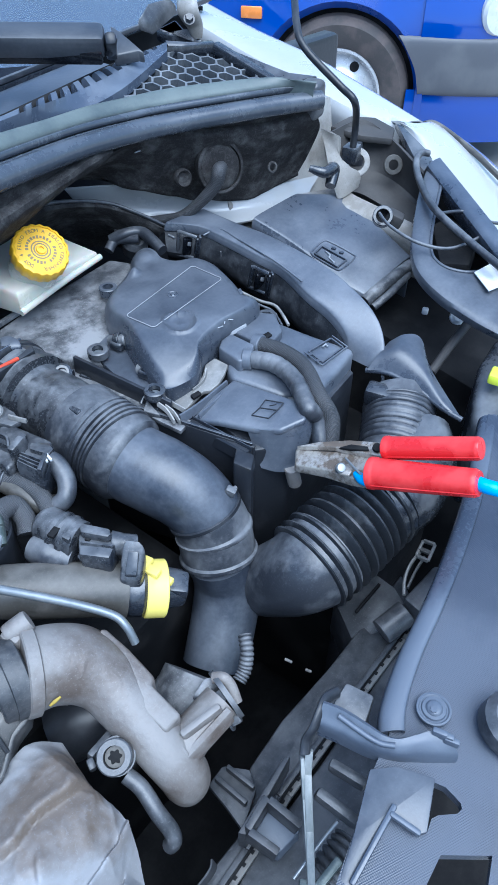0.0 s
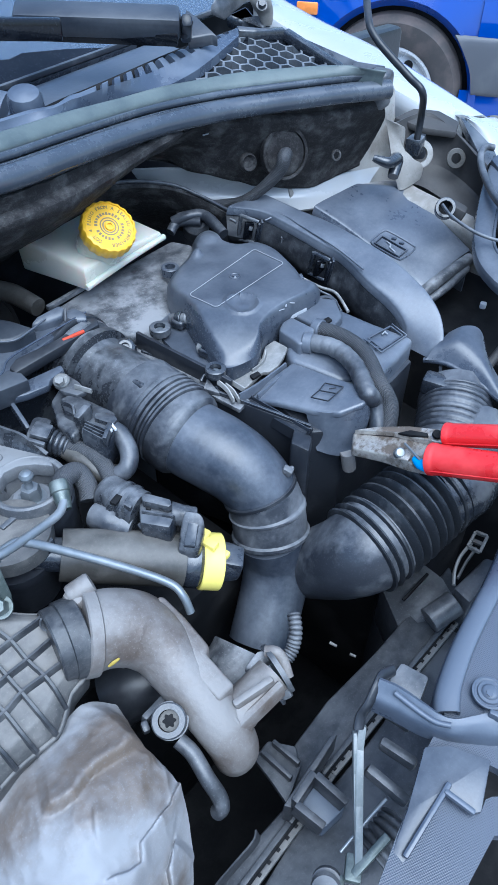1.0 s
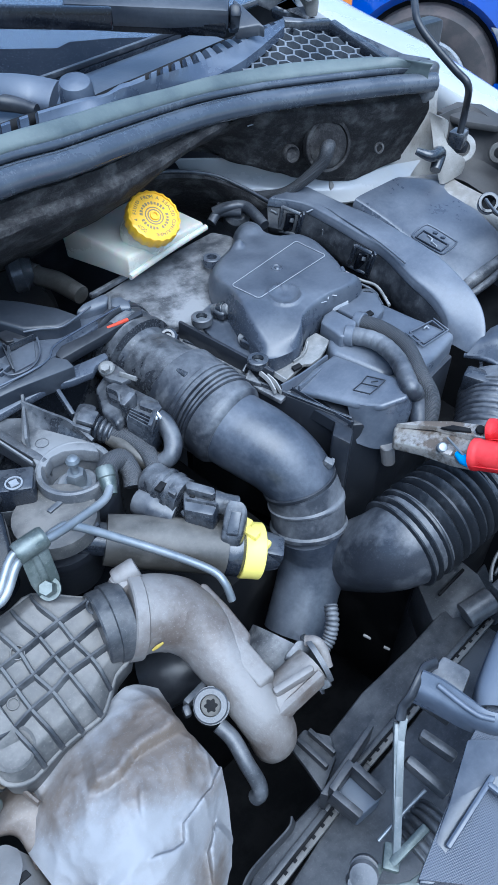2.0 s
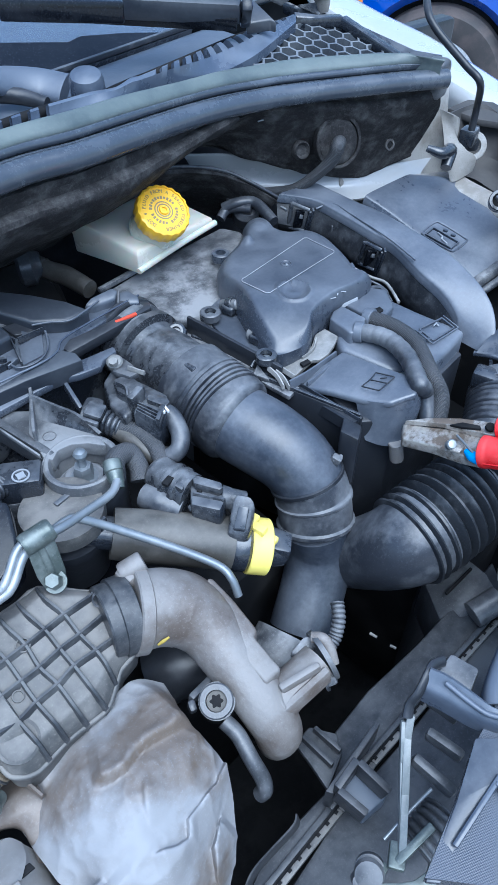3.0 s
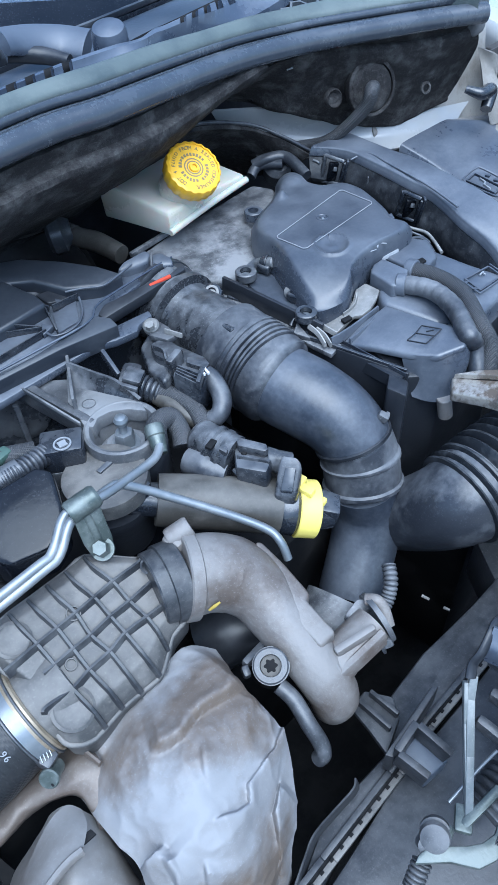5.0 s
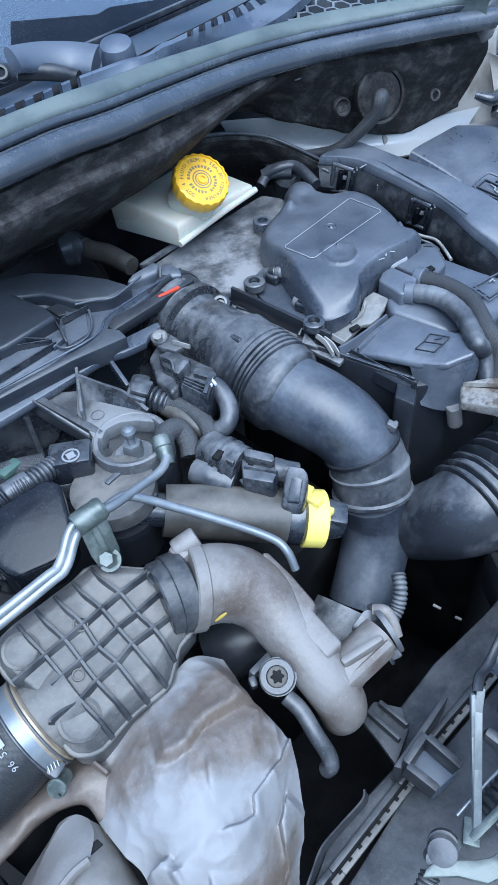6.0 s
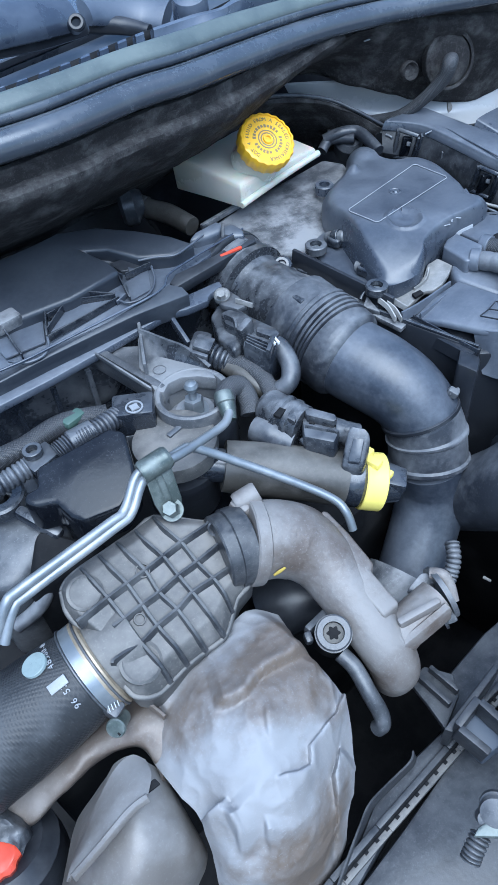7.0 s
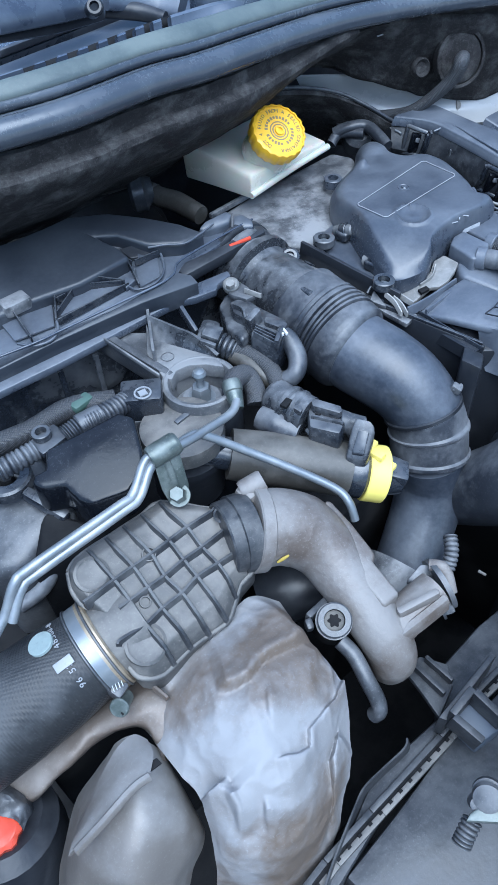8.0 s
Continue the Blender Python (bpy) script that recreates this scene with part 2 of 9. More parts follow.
def woven(name, base, second, pitch, deep, rough, tint=0.0, **more):
    """A surface with a fine raised mesh of two crossing waves."""
    m = material(name, base, rough, second, **more)
    n, l = m.node_tree.nodes, m.node_tree.links
    tc = next(x for x in n if x.bl_idname == "ShaderNodeTexCoord")
    p = n["Principled BSDF"]
    waves = []
    for turn in ((0.3, 0.3, 0.3), (0.3, -0.3, 1.87)):
        mp = n.new("ShaderNodeMapping")
        mp.inputs["Rotation"].default_value = turn
        wv = n.new("ShaderNodeTexWave")
        wv.inputs["Scale"].default_value = pitch
        l.new(tc.outputs["Object"], mp.inputs["Vector"])
        l.new(mp.outputs[0], wv.inputs["Vector"])
        waves.append(wv)
    mul = n.new("ShaderNodeMath")
    mul.operation = 'MULTIPLY'
    l.new(waves[0].outputs["Fac"], mul.inputs[0])
    l.new(waves[1].outputs["Fac"], mul.inputs[1])
    bp = n.new("ShaderNodeBump")
    bp.inputs["Strength"].default_value, bp.inputs["Distance"].default_value = deep, 0.0008
    l.new(mul.outputs[0], bp.inputs["Height"])
    l.new(bp.outputs[0], p.inputs["Normal"])
    if tint:
        src = p.inputs["Base Color"].links[0].from_socket
        mx = n.new("ShaderNodeMix")
        mx.data_type = 'RGBA'
        mx.inputs[7].default_value = (*[c * tint for c in second], 1)
        l.new(mul.outputs[0], mx.inputs[0])
        l.new(src, mx.inputs[6])
        l.new(mx.outputs[2], p.inputs["Base Color"])
    return m


M["weave"] = woven("mesh_textured_plastic", (0.029, 0.037, 0.057), (0.06, 0.072, 0.1), 260.0, 0.22, 0.38, scale=10, smear=0.18, spec=0.7)
M["braid"] = woven("black_braided_sleeve", (0.02, 0.021, 0.024), (0.06, 0.062, 0.068), 270.0, 0.6, 0.6, 1.3, scale=12, smear=0.2)
M["hoseweave"] = woven("woven_black_rubber", (0.02, 0.021, 0.023), (0.066, 0.068, 0.072), 150.0, 0.3, 0.52, 0.0, scale=14, smear=0.4, spec=0.4)


# ---- shaping helpers ----
def link(name, bm, mat, angle=34):
    me = bpy.data.meshes.new(name)
    bmesh.ops.recalc_face_normals(bm, faces=bm.faces)
    for f in bm.faces:
        f.smooth = True
    bm.to_mesh(me)
    bm.free()
    me.set_sharp_from_angle(angle=radians(angle))
    me.materials.append(M[mat])
    return new(name, me)


def solo(name, bm, mat, label, category, group="", kind=""):
    return tagged(link(name, bm, mat), label, category, group, kind)


def thing(name, at, label, category, group="", kind=""):
    ob = new(name)
    ob.empty_display_size = 0.02
    ob.location = at
    return tagged(ob, label, category, group, kind)


def part(name, bm, mat, parent, label=""):
    ob = link(name, bm, mat)
    ob.parent = parent
    if parent.type == 'EMPTY':
        ob.matrix_parent_inverse = Matrix.Translation(-Vector(parent.location))
    return tagged(ob, label)


def join(*bms):
    out = bmesh.new()
    for b in bms:
        me = bpy.data.meshes.new("tmp")
        b.to_mesh(me)
        b.free()
        out.from_mesh(me)
        bpy.data.meshes.remove(me)
    return out


def spline(pts, per=8, closed=False):
    P = [Vector(p) for p in pts]
    n = len(P)
    out = []
    for i in range(n if closed else n - 1):
        a, b, c, d = (P[(i + k) % n] if closed else P[min(max(i + k, 0), n - 1)] for k in (-1, 0, 1, 2))
        for k in range(per):
            t = k / per
            out.append(0.5 * ((2 * b) + (c - a) * t + (2 * a - 5 * b + 4 * c - d) * t * t + (3 * b - a - 3 * c + d) * t ** 3))
    if not closed:
        out.append(P[-1])
    return out


def bevel(bm, w, segs=2, angle=30):
    bmesh.ops.recalc_face_normals(bm, faces=bm.faces)
    bm.normal_update()
    es = [e for e in bm.edges if len(e.link_faces) == 2 and e.calc_face_angle(0) > radians(angle)]
    if w > 0 and es:
        bmesh.ops.bevel(bm, geom=es, offset=w, segments=segs, affect='EDGES', clamp_overlap=True, profile=0.5)
    return bm


def box(at, size, turn=(0, 0, 0), w=0.002, segs=2):
    bm = bmesh.new()
    bmesh.ops.create_cube(bm, size=1, matrix=Matrix.Translation(at) @ pose(0, 0, 0, *turn) @ Matrix.Diagonal((*size, 1)))
    return bevel(bm, w, segs)


def bar(a, b, wide, high, w=0.001, up=(0, 0, 1)):
    """A rectangular bar from a to b."""
    a, b = Vector(a), Vector(b)
    d = (b - a).normalized()
    s = d.cross(Vector(up)).normalized()
    u = s.cross(d)
    m = Matrix((s, d, u)).transposed().to_4x4()
    bm = bmesh.new()
    bmesh.ops.create_cube(bm, size=1, matrix=Matrix.Translation((a + b) / 2) @ m @ Matrix.Diagonal((wide, (b - a).length, high, 1)))
    return bevel(bm, w)


def prism(top, depth, w=0.003, segs=2, taper=0.0, round_=0):
    """A plate whose top outline is given in space, thick by depth downwards; taper widens its foot."""
    P = spline(top, round_, True) if round_ else [Vector(p) for p in top]
    c = sum(P, Vector()) / len(P)
    if len(P) > 3:
        k = np.linalg.lstsq(np.array([(p.x - c.x, p.y - c.y, 1) for p in P]), np.array([p.z for p in P]), rcond=None)[0]
        if abs(k[0]) + abs(k[1]) < 1.5:
            P = [Vector((p.x, p.y, float(k[0] * (p.x - c.x) + k[1] * (p.y - c.y) + k[2]))) for p in P]
    bm = bmesh.new()
    a = [bm.verts.new(p) for p in P]
    low = []
    for p in P:
        o = Vector((p.x - c.x, p.y - c.y, 0))
        low.append(bm.verts.new(p - Vector((0, 0, depth)) + (o.normalized() * taper if o.length else o)))
    bm.faces.new(a)
    bm.faces.new(low[::-1])
    for i in range(len(a)):
        j = (i + 1) % len(a)
        bm.faces.new((a[j], a[i], low[i], low[j]))
    return bevel(bm, w, segs)


def frames(C):
    T = [(C[min(i + 1, len(C) - 1)] - C[max(i - 1, 0)]).normalized() for i in range(len(C))]
    n = T[0].orthogonal().normalized()
    out = []
    for t in T:
        n = (n - t * n.dot(t)).normalized()
        out.append((t, n, t.cross(n)))
    return out


def tube(pts, r, n=16, per=8, ribs=None, cap=True, squash=1.0, sharp=0.6):
    """A swept round tube. r: one radius or one a point. ribs: (from, to, count, height) along its length from 0 to 1."""
    n = max(n, 14)
    C = spline(pts, per)
    if ribs:
        step = max(2, int(ribs[2] * 8 / max(0.05, ribs[1] - ribs[0]) / max(1, len(C) - 1)))
        C = [C[i].lerp(C[i + 1], k / step) for i in range(len(C) - 1) for k in range(step)] + [C[-1]]
    rs = [r] * len(pts) if isinstance(r, (int, float)) else r
    N = len(C)
    bm = bmesh.new()
    rings = []
    for i, (c, (t, a, b)) in enumerate(zip(C, frames(C))):
        s = i / (N - 1)
        q = s * (len(rs) - 1)
        k = min(int(q), len(rs) - 2)
        rad = rs[k] + (rs[k + 1] - rs[k]) * (q - k)
        if ribs and ribs[0] <= s <= ribs[1]:
            ph = (s - ribs[0]) / (ribs[1] - ribs[0]) * ribs[2]
            rad += ribs[3] * (abs(math.sin(math.pi * ph)) ** sharp)
        rings.append([bm.verts.new(c + a * (rad * math.cos(2 * math.pi * j / n)) + b * (rad * squash * math.sin(2 * math.pi * j / n))) for j in range(n)])
    for u, v in zip(rings, rings[1:]):
        for j in range(n):
            bm.faces.new((u[j], u[(j + 1) % n], v[(j + 1) % n], v[j]))
    if cap:
        bm.faces.new(rings[0][::-1])
        bm.faces.new(rings[-1])
    return bm


def lathe(at, axis, profile, n=32, wave=None):
    """A turned shape: profile of (radius, height) along axis. wave: (count, depth, from row, to row) knurls the rim."""
    q = Vector((0, 0, 1)).rotation_difference(Vector(axis))
    bm = bmesh.new()
    rows = []
    for i, (r, h) in enumerate(profile):
        row = []
        for j in range(n):
            a = 2 * math.pi * j / n
            rr = r - (wave[1] * (0.5 + 0.5 * math.cos(a * wave[0])) if wave and wave[2] <= i <= wave[3] else 0)
            row.append(bm.verts.new(Vector(at) + q @ Vector((rr * math.cos(a), rr * math.sin(a), h))))
        rows.append(row)
    for u, v in zip(rows, rows[1:]):
        for j in range(n):
            bm.faces.new((u[j], u[(j + 1) % n], v[(j + 1) % n], v[j]))
    bm.faces.new(rows[0][::-1])
    bm.faces.new(rows[-1])
    return bm


def rod(a, b, r, r2=None, n=16, w=0.0008):
    a, b = Vector(a), Vector(b)
    h = (b - a).length
    r2 = r if r2 is None else r2
    return lathe(a, b - a, [(r - w, 0), (r, w), (r2, h - w), (r2 - w, h)], n)


def hexbolt(at, axis, r, h):
    return join(lathe(at, axis, [(r * 1.35, 0), (r * 1.35, h * 0.25)], 24), lathe(Vector(at) + Vector(axis).normalized() * h * 0.2, axis, [(r, 0), (r, h * 0.7), (r * 0.85, h)], 6))


def ring(at, axis, r_out, r_in, h, n=32):
    """A hollow collar."""
    q = Vector((0, 0, 1)).rotation_difference(Vector(axis))
    bm = bmesh.new()
    e = min(h, r_out - r_in) * 0.2
    prof = [(r_in, 0), (r_out - e, 0), (r_out, e), (r_out, h - e), (r_out - e, h), (r_in, h)]
    rows = [[bm.verts.new(Vector(at) + q @ Vector((r * math.cos(2 * math.pi * j / n), r * math.sin(2 * math.pi * j / n), z))) for j in range(n)] for r, z in prof]
    rows.append(rows[0])
    for u, v in zip(rows, rows[1:]):
        for j in range(n):
            bm.faces.new((u[j], u[(j + 1) % n], v[(j + 1) % n], v[j]))
    return bm


def thicken(bm, t):
    """Gives a sheet a back face t below it and closes the rim."""
    bm.normal_update()
    V, F = bm.verts[:], bm.faces[:]
    rim_ = [(e.verts[0], e.verts[1]) for e in bm.edges if len(e.link_faces) == 1]
    low = {v: bm.verts.new(v.co - v.normal * t) for v in V}
    for f in F:
        bm.faces.new([low[v] for v in reversed(f.verts)])
    for p, q in rim_:
        bm.faces.new((p, q, low[q], low[p]))
    return bm


def sheet(rows, nu=8, nv=8, thick=0.003, crumple=0.0, size=30.0, seed=0.0):
    """A curved sheet through rows of points, with thickness and dents."""
    R = [spline(r, nu) for r in rows]
    cols = [spline([r[i] for r in R], nv) for i in range(len(R[0]))]
    bm = bmesh.new()
    V = [[bm.verts.new(p) for p in c] for c in cols]
    for a, b in zip(V, V[1:]):
        for i in range(len(a) - 1):
            bm.faces.new((a[i], a[i + 1], b[i + 1], b[i]))
    bmesh.ops.recalc_face_normals(bm, faces=bm.faces)
    bm.normal_update()
    if crumple:
        for v in bm.verts:
            p = v.co * size + Vector((seed, 0, 0))
            v.co += v.normal * crumple * (noise.noise(p) + 0.8 * (0.3 - abs(noise.noise(p * 1.7))) + 0.3 * (0.3 - abs(noise.noise(p * 4.1))))
    return thicken(bm, thick) if thick else bm


def shell(left, right, crown, drop, nu=6, nv=4, thick=0.003):
    """A domed lid or duct between two edge lines, with sides that drop down."""
    L_, R_ = [Vector(p) for p in left], [Vector(p) for p in right]
    up_ = lambda h: Vector((0, 0, h))
    rows = [[p - up_(drop) for p in L_], [p - up_(drop * 0.15) for p in L_], [p.lerp(q, 0.025) + up_(crown * 0.5) for p, q in zip(L_, R_)],
            [p.lerp(q, 0.1) + up_(crown * 0.94) for p, q in zip(L_, R_)], [p.lerp(q, 0.5) + up_(crown) for p, q in zip(L_, R_)],
            [p.lerp(q, 0.9) + up_(crown * 0.94) for p, q in zip(L_, R_)], [p.lerp(q, 0.975) + up_(crown * 0.5) for p, q in zip(L_, R_)],
            [p - up_(drop * 0.15) for p in R_], [p - up_(drop) for p in R_]]
    return sheet(rows, nu, nv, thick)


def letters(text, size, place):
    """Raised lettering; place(i) gives the matrix of the i-th character."""
    out = bmesh.new()
    for i, ch in enumerate(text):
        if ch == " ":
            continue
        cu = bpy.data.curves.new("glyph", 'FONT')
        cu.body, cu.size, cu.extrude, cu.align_x = ch, size, 0.0003, 'CENTER'
        ob = bpy.data.objects.new("glyph", cu)
        me = bpy.data.meshes.new_from_object(ob)
        me.transform(place(i))
        out.from_mesh(me)
        bpy.data.objects.remove(ob)
        bpy.data.curves.remove(cu)
        bpy.data.meshes.remove(me)
    return out

def sweep(pts, prof, n=36, per=10, step=0.003):
    """A swept round pipe whose radius follows prof, pairs of (share of its length, radius)."""
    C = spline(pts, per)
    d = [0.0]
    for a, b in zip(C, C[1:]):
        d.append(d[-1] + (b - a).length)
    ends = sorted({s for s, _ in prof} | {k * step / d[-1] for k in range(int(d[-1] / step) + 1)})
    ends = [s for s in ends if prof[0][0] <= s <= prof[-1][0]]
    P = []
    for s in ends:
        k = max(i for i in range(len(C) - 1) if d[i] <= s * d[-1] + 1e-9)
        P.append(C[k].lerp(C[k + 1], (s * d[-1] - d[k]) / (d[k + 1] - d[k])))
    bm = bmesh.new()
    rings = []
    for s, c, (t, a, b) in zip(ends, P, frames(P)):
        k = max(i for i in range(len(prof) - 1) if prof[i][0] <= s)
        (s0, r0_), (s1, r1_) = prof[k], prof[k + 1]
        rad = r0_ + (r1_ - r0_) * (s - s0) / (s1 - s0)
        rings.append([bm.verts.new(c + a * (rad * math.cos(2 * math.pi * j / n)) + b * (rad * math.sin(2 * math.pi * j / n))) for j in range(n)])
    for u, v in zip(rings, rings[1:]):
        for j in range(n):
            bm.faces.new((u[j], u[(j + 1) % n], v[(j + 1) % n], v[j]))
    bm.faces.new(rings[0][::-1])
    bm.faces.new(rings[-1])
    return bm


def ridge(pts, wide, high, per=4, top=0.6):
    """A moulded rib whose crest runs along a line, broader at its foot."""
    C = spline(pts, per)
    bm = bmesh.new()
    rows_ = []
    for i, c in enumerate(C):
        t = C[min(i + 1, len(C) - 1)] - C[max(i - 1, 0)]
        o = Vector((t.y, -t.x, 0)).normalized() * wide / 2
        dn = Vector((0, 0, high))
        rows_.append([bm.verts.new(p) for p in (c - o - dn, c - o * top - dn * 0.12, c - o * top * 0.7, c + o * top * 0.7, c + o * top - dn * 0.12, c + o - dn)])
    for u, v in zip(rows_, rows_[1:]):
        for j in range(6):
            bm.faces.new((u[j], u[(j + 1) % 6], v[(j + 1) % 6], v[j]))
    bm.faces.new(rows_[0][::-1])
    bm.faces.new(rows_[-1])
    return bm


def mound(outer_, inner_, foot_, w=0.0015):
    """A moulded lid: a foot line, a shoulder line and a top line of as many points each, closed on top."""
    bm = bmesh.new()
    R_ = [[bm.verts.new(p) for p in l] for l in (foot_, outer_, inner_)]
    for u, v in zip(R_, R_[1:]):
        for j in range(len(u)):
            bm.faces.new((u[j], u[(j + 1) % len(u)], v[(j + 1) % len(v)], v[j]))
    bm.faces.new(R_[-1])
    bm.faces.new(R_[0][::-1])
    return bevel(bm, w, 2, 20)
# ---- setting ----
bm = bmesh.new()
bmesh.ops.create_grid(bm, x_segments=2, y_segments=2, size=150)
solo("ground", bm, "asphalt", "pale dusty concrete parking ground", "ground", kind="structure")

# ---- the white car's body ----
car = thing("car_body", (0.3, 0.6, 0), "white car body with the bonnet raised over an open engine bay", "car")
# fender: inner edge, crown, outer edge and flank, from the windscreen to the headlight
inner = [(0.7966, 1.0405, 1.03), (0.8056, 0.8972, 1), (0.8149, 0.7412, 0.975), (0.8401, 0.6781, 0.955), (0.89, 0.6499, 0.935)]
outer = [(0.9042, 1.227, 1.04), (0.9222, 1.0272, 1), (0.9181, 0.8721, 0.985), (0.9234, 0.7515, 0.96), (0.9371, 0.6402, 0.93)]
rows = []
for a, b in zip(inner, outer):
    a, b = Vector(a), Vector(b)
    o = (b - a)
    o.z = 0
    o.normalize()
    rows.append([a - Vector((0, 0, 0.04)), a, a.lerp(b, 0.5) + Vector((0, 0, 0.008)), b, b + o * 0.04 - Vector((0, 0, 0.05)), b + o * 0.07 - Vector((0, 0, 0.25)), b + o * 0.07 - Vector((0, 0, 0.5))])
part("fender", sheet(rows, 4, 6, 0.002), "white", car)
rows = [[Vector(p) for p in ((0.868, 0.6945, 0.94), (0.8818, 0.6526, 0.945), (0.8538, 0.5678, 0.915), (0.8038, 0.4068, 0.865))],
        [Vector(p) for p in ((0.8843, 0.66, 0.945), (0.8819, 0.6101, 0.94), (0.8723, 0.5412, 0.91), (0.8397, 0.3875, 0.86))],
        [Vector(p) for p in ((0.9215, 0.6345, 0.935), (0.9546, 0.6376, 0.93), (0.973, 0.5707, 0.9), (0.951, 0.4262, 0.85))],
        [Vector(p) for p in ((1.0274, 0.6916, 0.9), (1.0806, 0.6977, 0.88), (1.0829, 0.6003, 0.85), (1.0577, 0.4443, 0.8))]]
headlight = thing("headlight", (1.0045, 0.566, 0.84), "white and clear headlight unit along the fender", "headlight")
part("lens", sheet(rows, 6, 6, 0.003), "white", headlight)
part("seal", tube([(0.936, 0.643, 0.932), (0.9646, 0.6387, 0.925), (0.9576, 0.5727, 0.91), (0.9352, 0.5024, 0.895), (0.919, 0.4222, 0.87)], 0.004, 8), "hose", headlight)
part("bracket", prism([(0.8647, 0.6448, 0.95), (0.866, 0.6251, 0.95), (0.8502, 0.5684, 0.93), (0.8106, 0.5124, 0.92), (0.7874, 0.5089, 0.92), (0.8145, 0.5651, 0.93)], 0.012), "plastic", headlight)
# inner wing in dark plastic and the painted strut top
rows = [[(0.7492, 0.6711, 0.955), (0.8241, 0.6642, 0.955), (0.8095, 0.5563, 0.93), (0.728, 0.361, 0.88)],
        [(0.7718, 0.6641, 0.9), (0.8024, 0.6368, 0.9), (0.817, 0.5566, 0.88), (0.7629, 0.3713, 0.83)],
        [(0.7832, 0.647, 0.86), (0.7968, 0.6131, 0.85), (0.7963, 0.5279, 0.82), (0.7699, 0.3648, 0.76)],
        [(1.2395, 1.0235, 0.6), (1.2086, 0.8941, 0.6), (1.068, 0.6616, 0.6), (0.9122, 0.4153, 0.6)]]
part("wheel_arch_liner", sheet(rows, 6, 6, 0.004), "liner", car)
rows = [[(0.6623, 0.6462, 0.9), (0.7216, 0.6177, 0.9), (0.7218, 0.5765, 0.9), (0.7336, 0.4976, 0.89)],
        [(0.6564, 0.628, 0.88), (0.6915, 0.5683, 0.89), (0.7083, 0.5232, 0.885), (0.7199, 0.4689, 0.87)],
        [(0.6549, 0.5889, 0.82), (0.7077, 0.5418, 0.82), (0.7249, 0.5057, 0.82), (0.7298, 0.4612, 0.82)]]
part("strut_tower", sheet(rows, 6, 6, 0.004), "dirtywhite", car)
# hinge mount: white bracket with a round eye
part("hinge_bracket", join(sheet([[(0.7114, 0.6478, 0.975), (0.7014, 0.631, 0.955), (0.6951, 0.6116, 0.925), (0.7005, 0.6002, 0.9)], [(0.7116, 0.6256, 0.975), (0.716, 0.6209, 0.952), (0.7118, 0.6051, 0.93), (0.705, 0.5962, 0.9)], [(0.724, 0.6278, 0.965), (0.7149, 0.6126, 0.942), (0.7358, 0.5977, 0.925), (0.7381, 0.5999, 0.905)]], 4, 4, 0.003), ring((0.7491, 0.6154, 0.93), (-0.5, -0.7, 0.4), 0.019, 0.011, 0.006)), "dirtywhite", car)
part("cowl_side", sheet([[(0.58, 0.69, 0.99), (0.7, 0.7, 0.99), (0.8, 0.72, 0.98)], [(0.58, 0.69, 0.9), (0.68, 0.69, 0.9), (0.8, 0.7, 0.9)], [(0.58, 0.66, 0.84), (0.68, 0.66, 0.84), (0.8, 0.66, 0.84)]], 4, 4, 0.003), "dirtywhite", car)
part("hook", tube([(0.6423, 0.6012, 0.955), (0.6556, 0.587, 0.95), (0.6808, 0.5954, 0.945), (0.6666, 0.5853, 0.93)], [0.004, 0.007, 0.009, 0.007], 10), "plastic", car)
part("scuttle_panel", sheet([[(0.3786, 0.7491, 0.955), (0.4493, 0.7315, 0.945), (0.5241, 0.7001, 0.93), (0.6254, 0.6794, 0.91), (0.746, 0.6774, 0.895)], [(0.399, 0.7584, 0.925), (0.4645, 0.7404, 0.912), (0.5259, 0.7111, 0.9), (0.6064, 0.6773, 0.89), (0.7092, 0.6611, 0.885)], [(0.4181, 0.7506, 0.89), (0.4618, 0.7236, 0.885), (0.5125, 0.6926, 0.882), (0.5846, 0.6624, 0.88), (0.6807, 0.6415, 0.875)]], 8, 6, 0.003), "white", car)
part("firewall", box((0.25, 0.9, 0.55), (1.7, 0.04, 0.85), (0, 0, 6), 0.01), "gloss", car)
# bay walls, tray and block are coloured near-black as the bay's deep shade
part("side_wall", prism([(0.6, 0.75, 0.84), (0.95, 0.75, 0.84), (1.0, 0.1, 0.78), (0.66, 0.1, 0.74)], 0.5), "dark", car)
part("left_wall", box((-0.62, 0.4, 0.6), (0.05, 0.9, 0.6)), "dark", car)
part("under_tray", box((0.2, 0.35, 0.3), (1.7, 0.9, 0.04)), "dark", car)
block = solo("engine_block", join(box((0.02, 0.46, 0.48), (0.42, 0.3, 0.5), (0, 0, 10), 0.01), box((0.5, 0.5, 0.5), (0.3, 0.4, 0.3), (0, 0, 10), 0.01)), "dark", "near-black engine block filling the shaded depth under its covers", "engine")

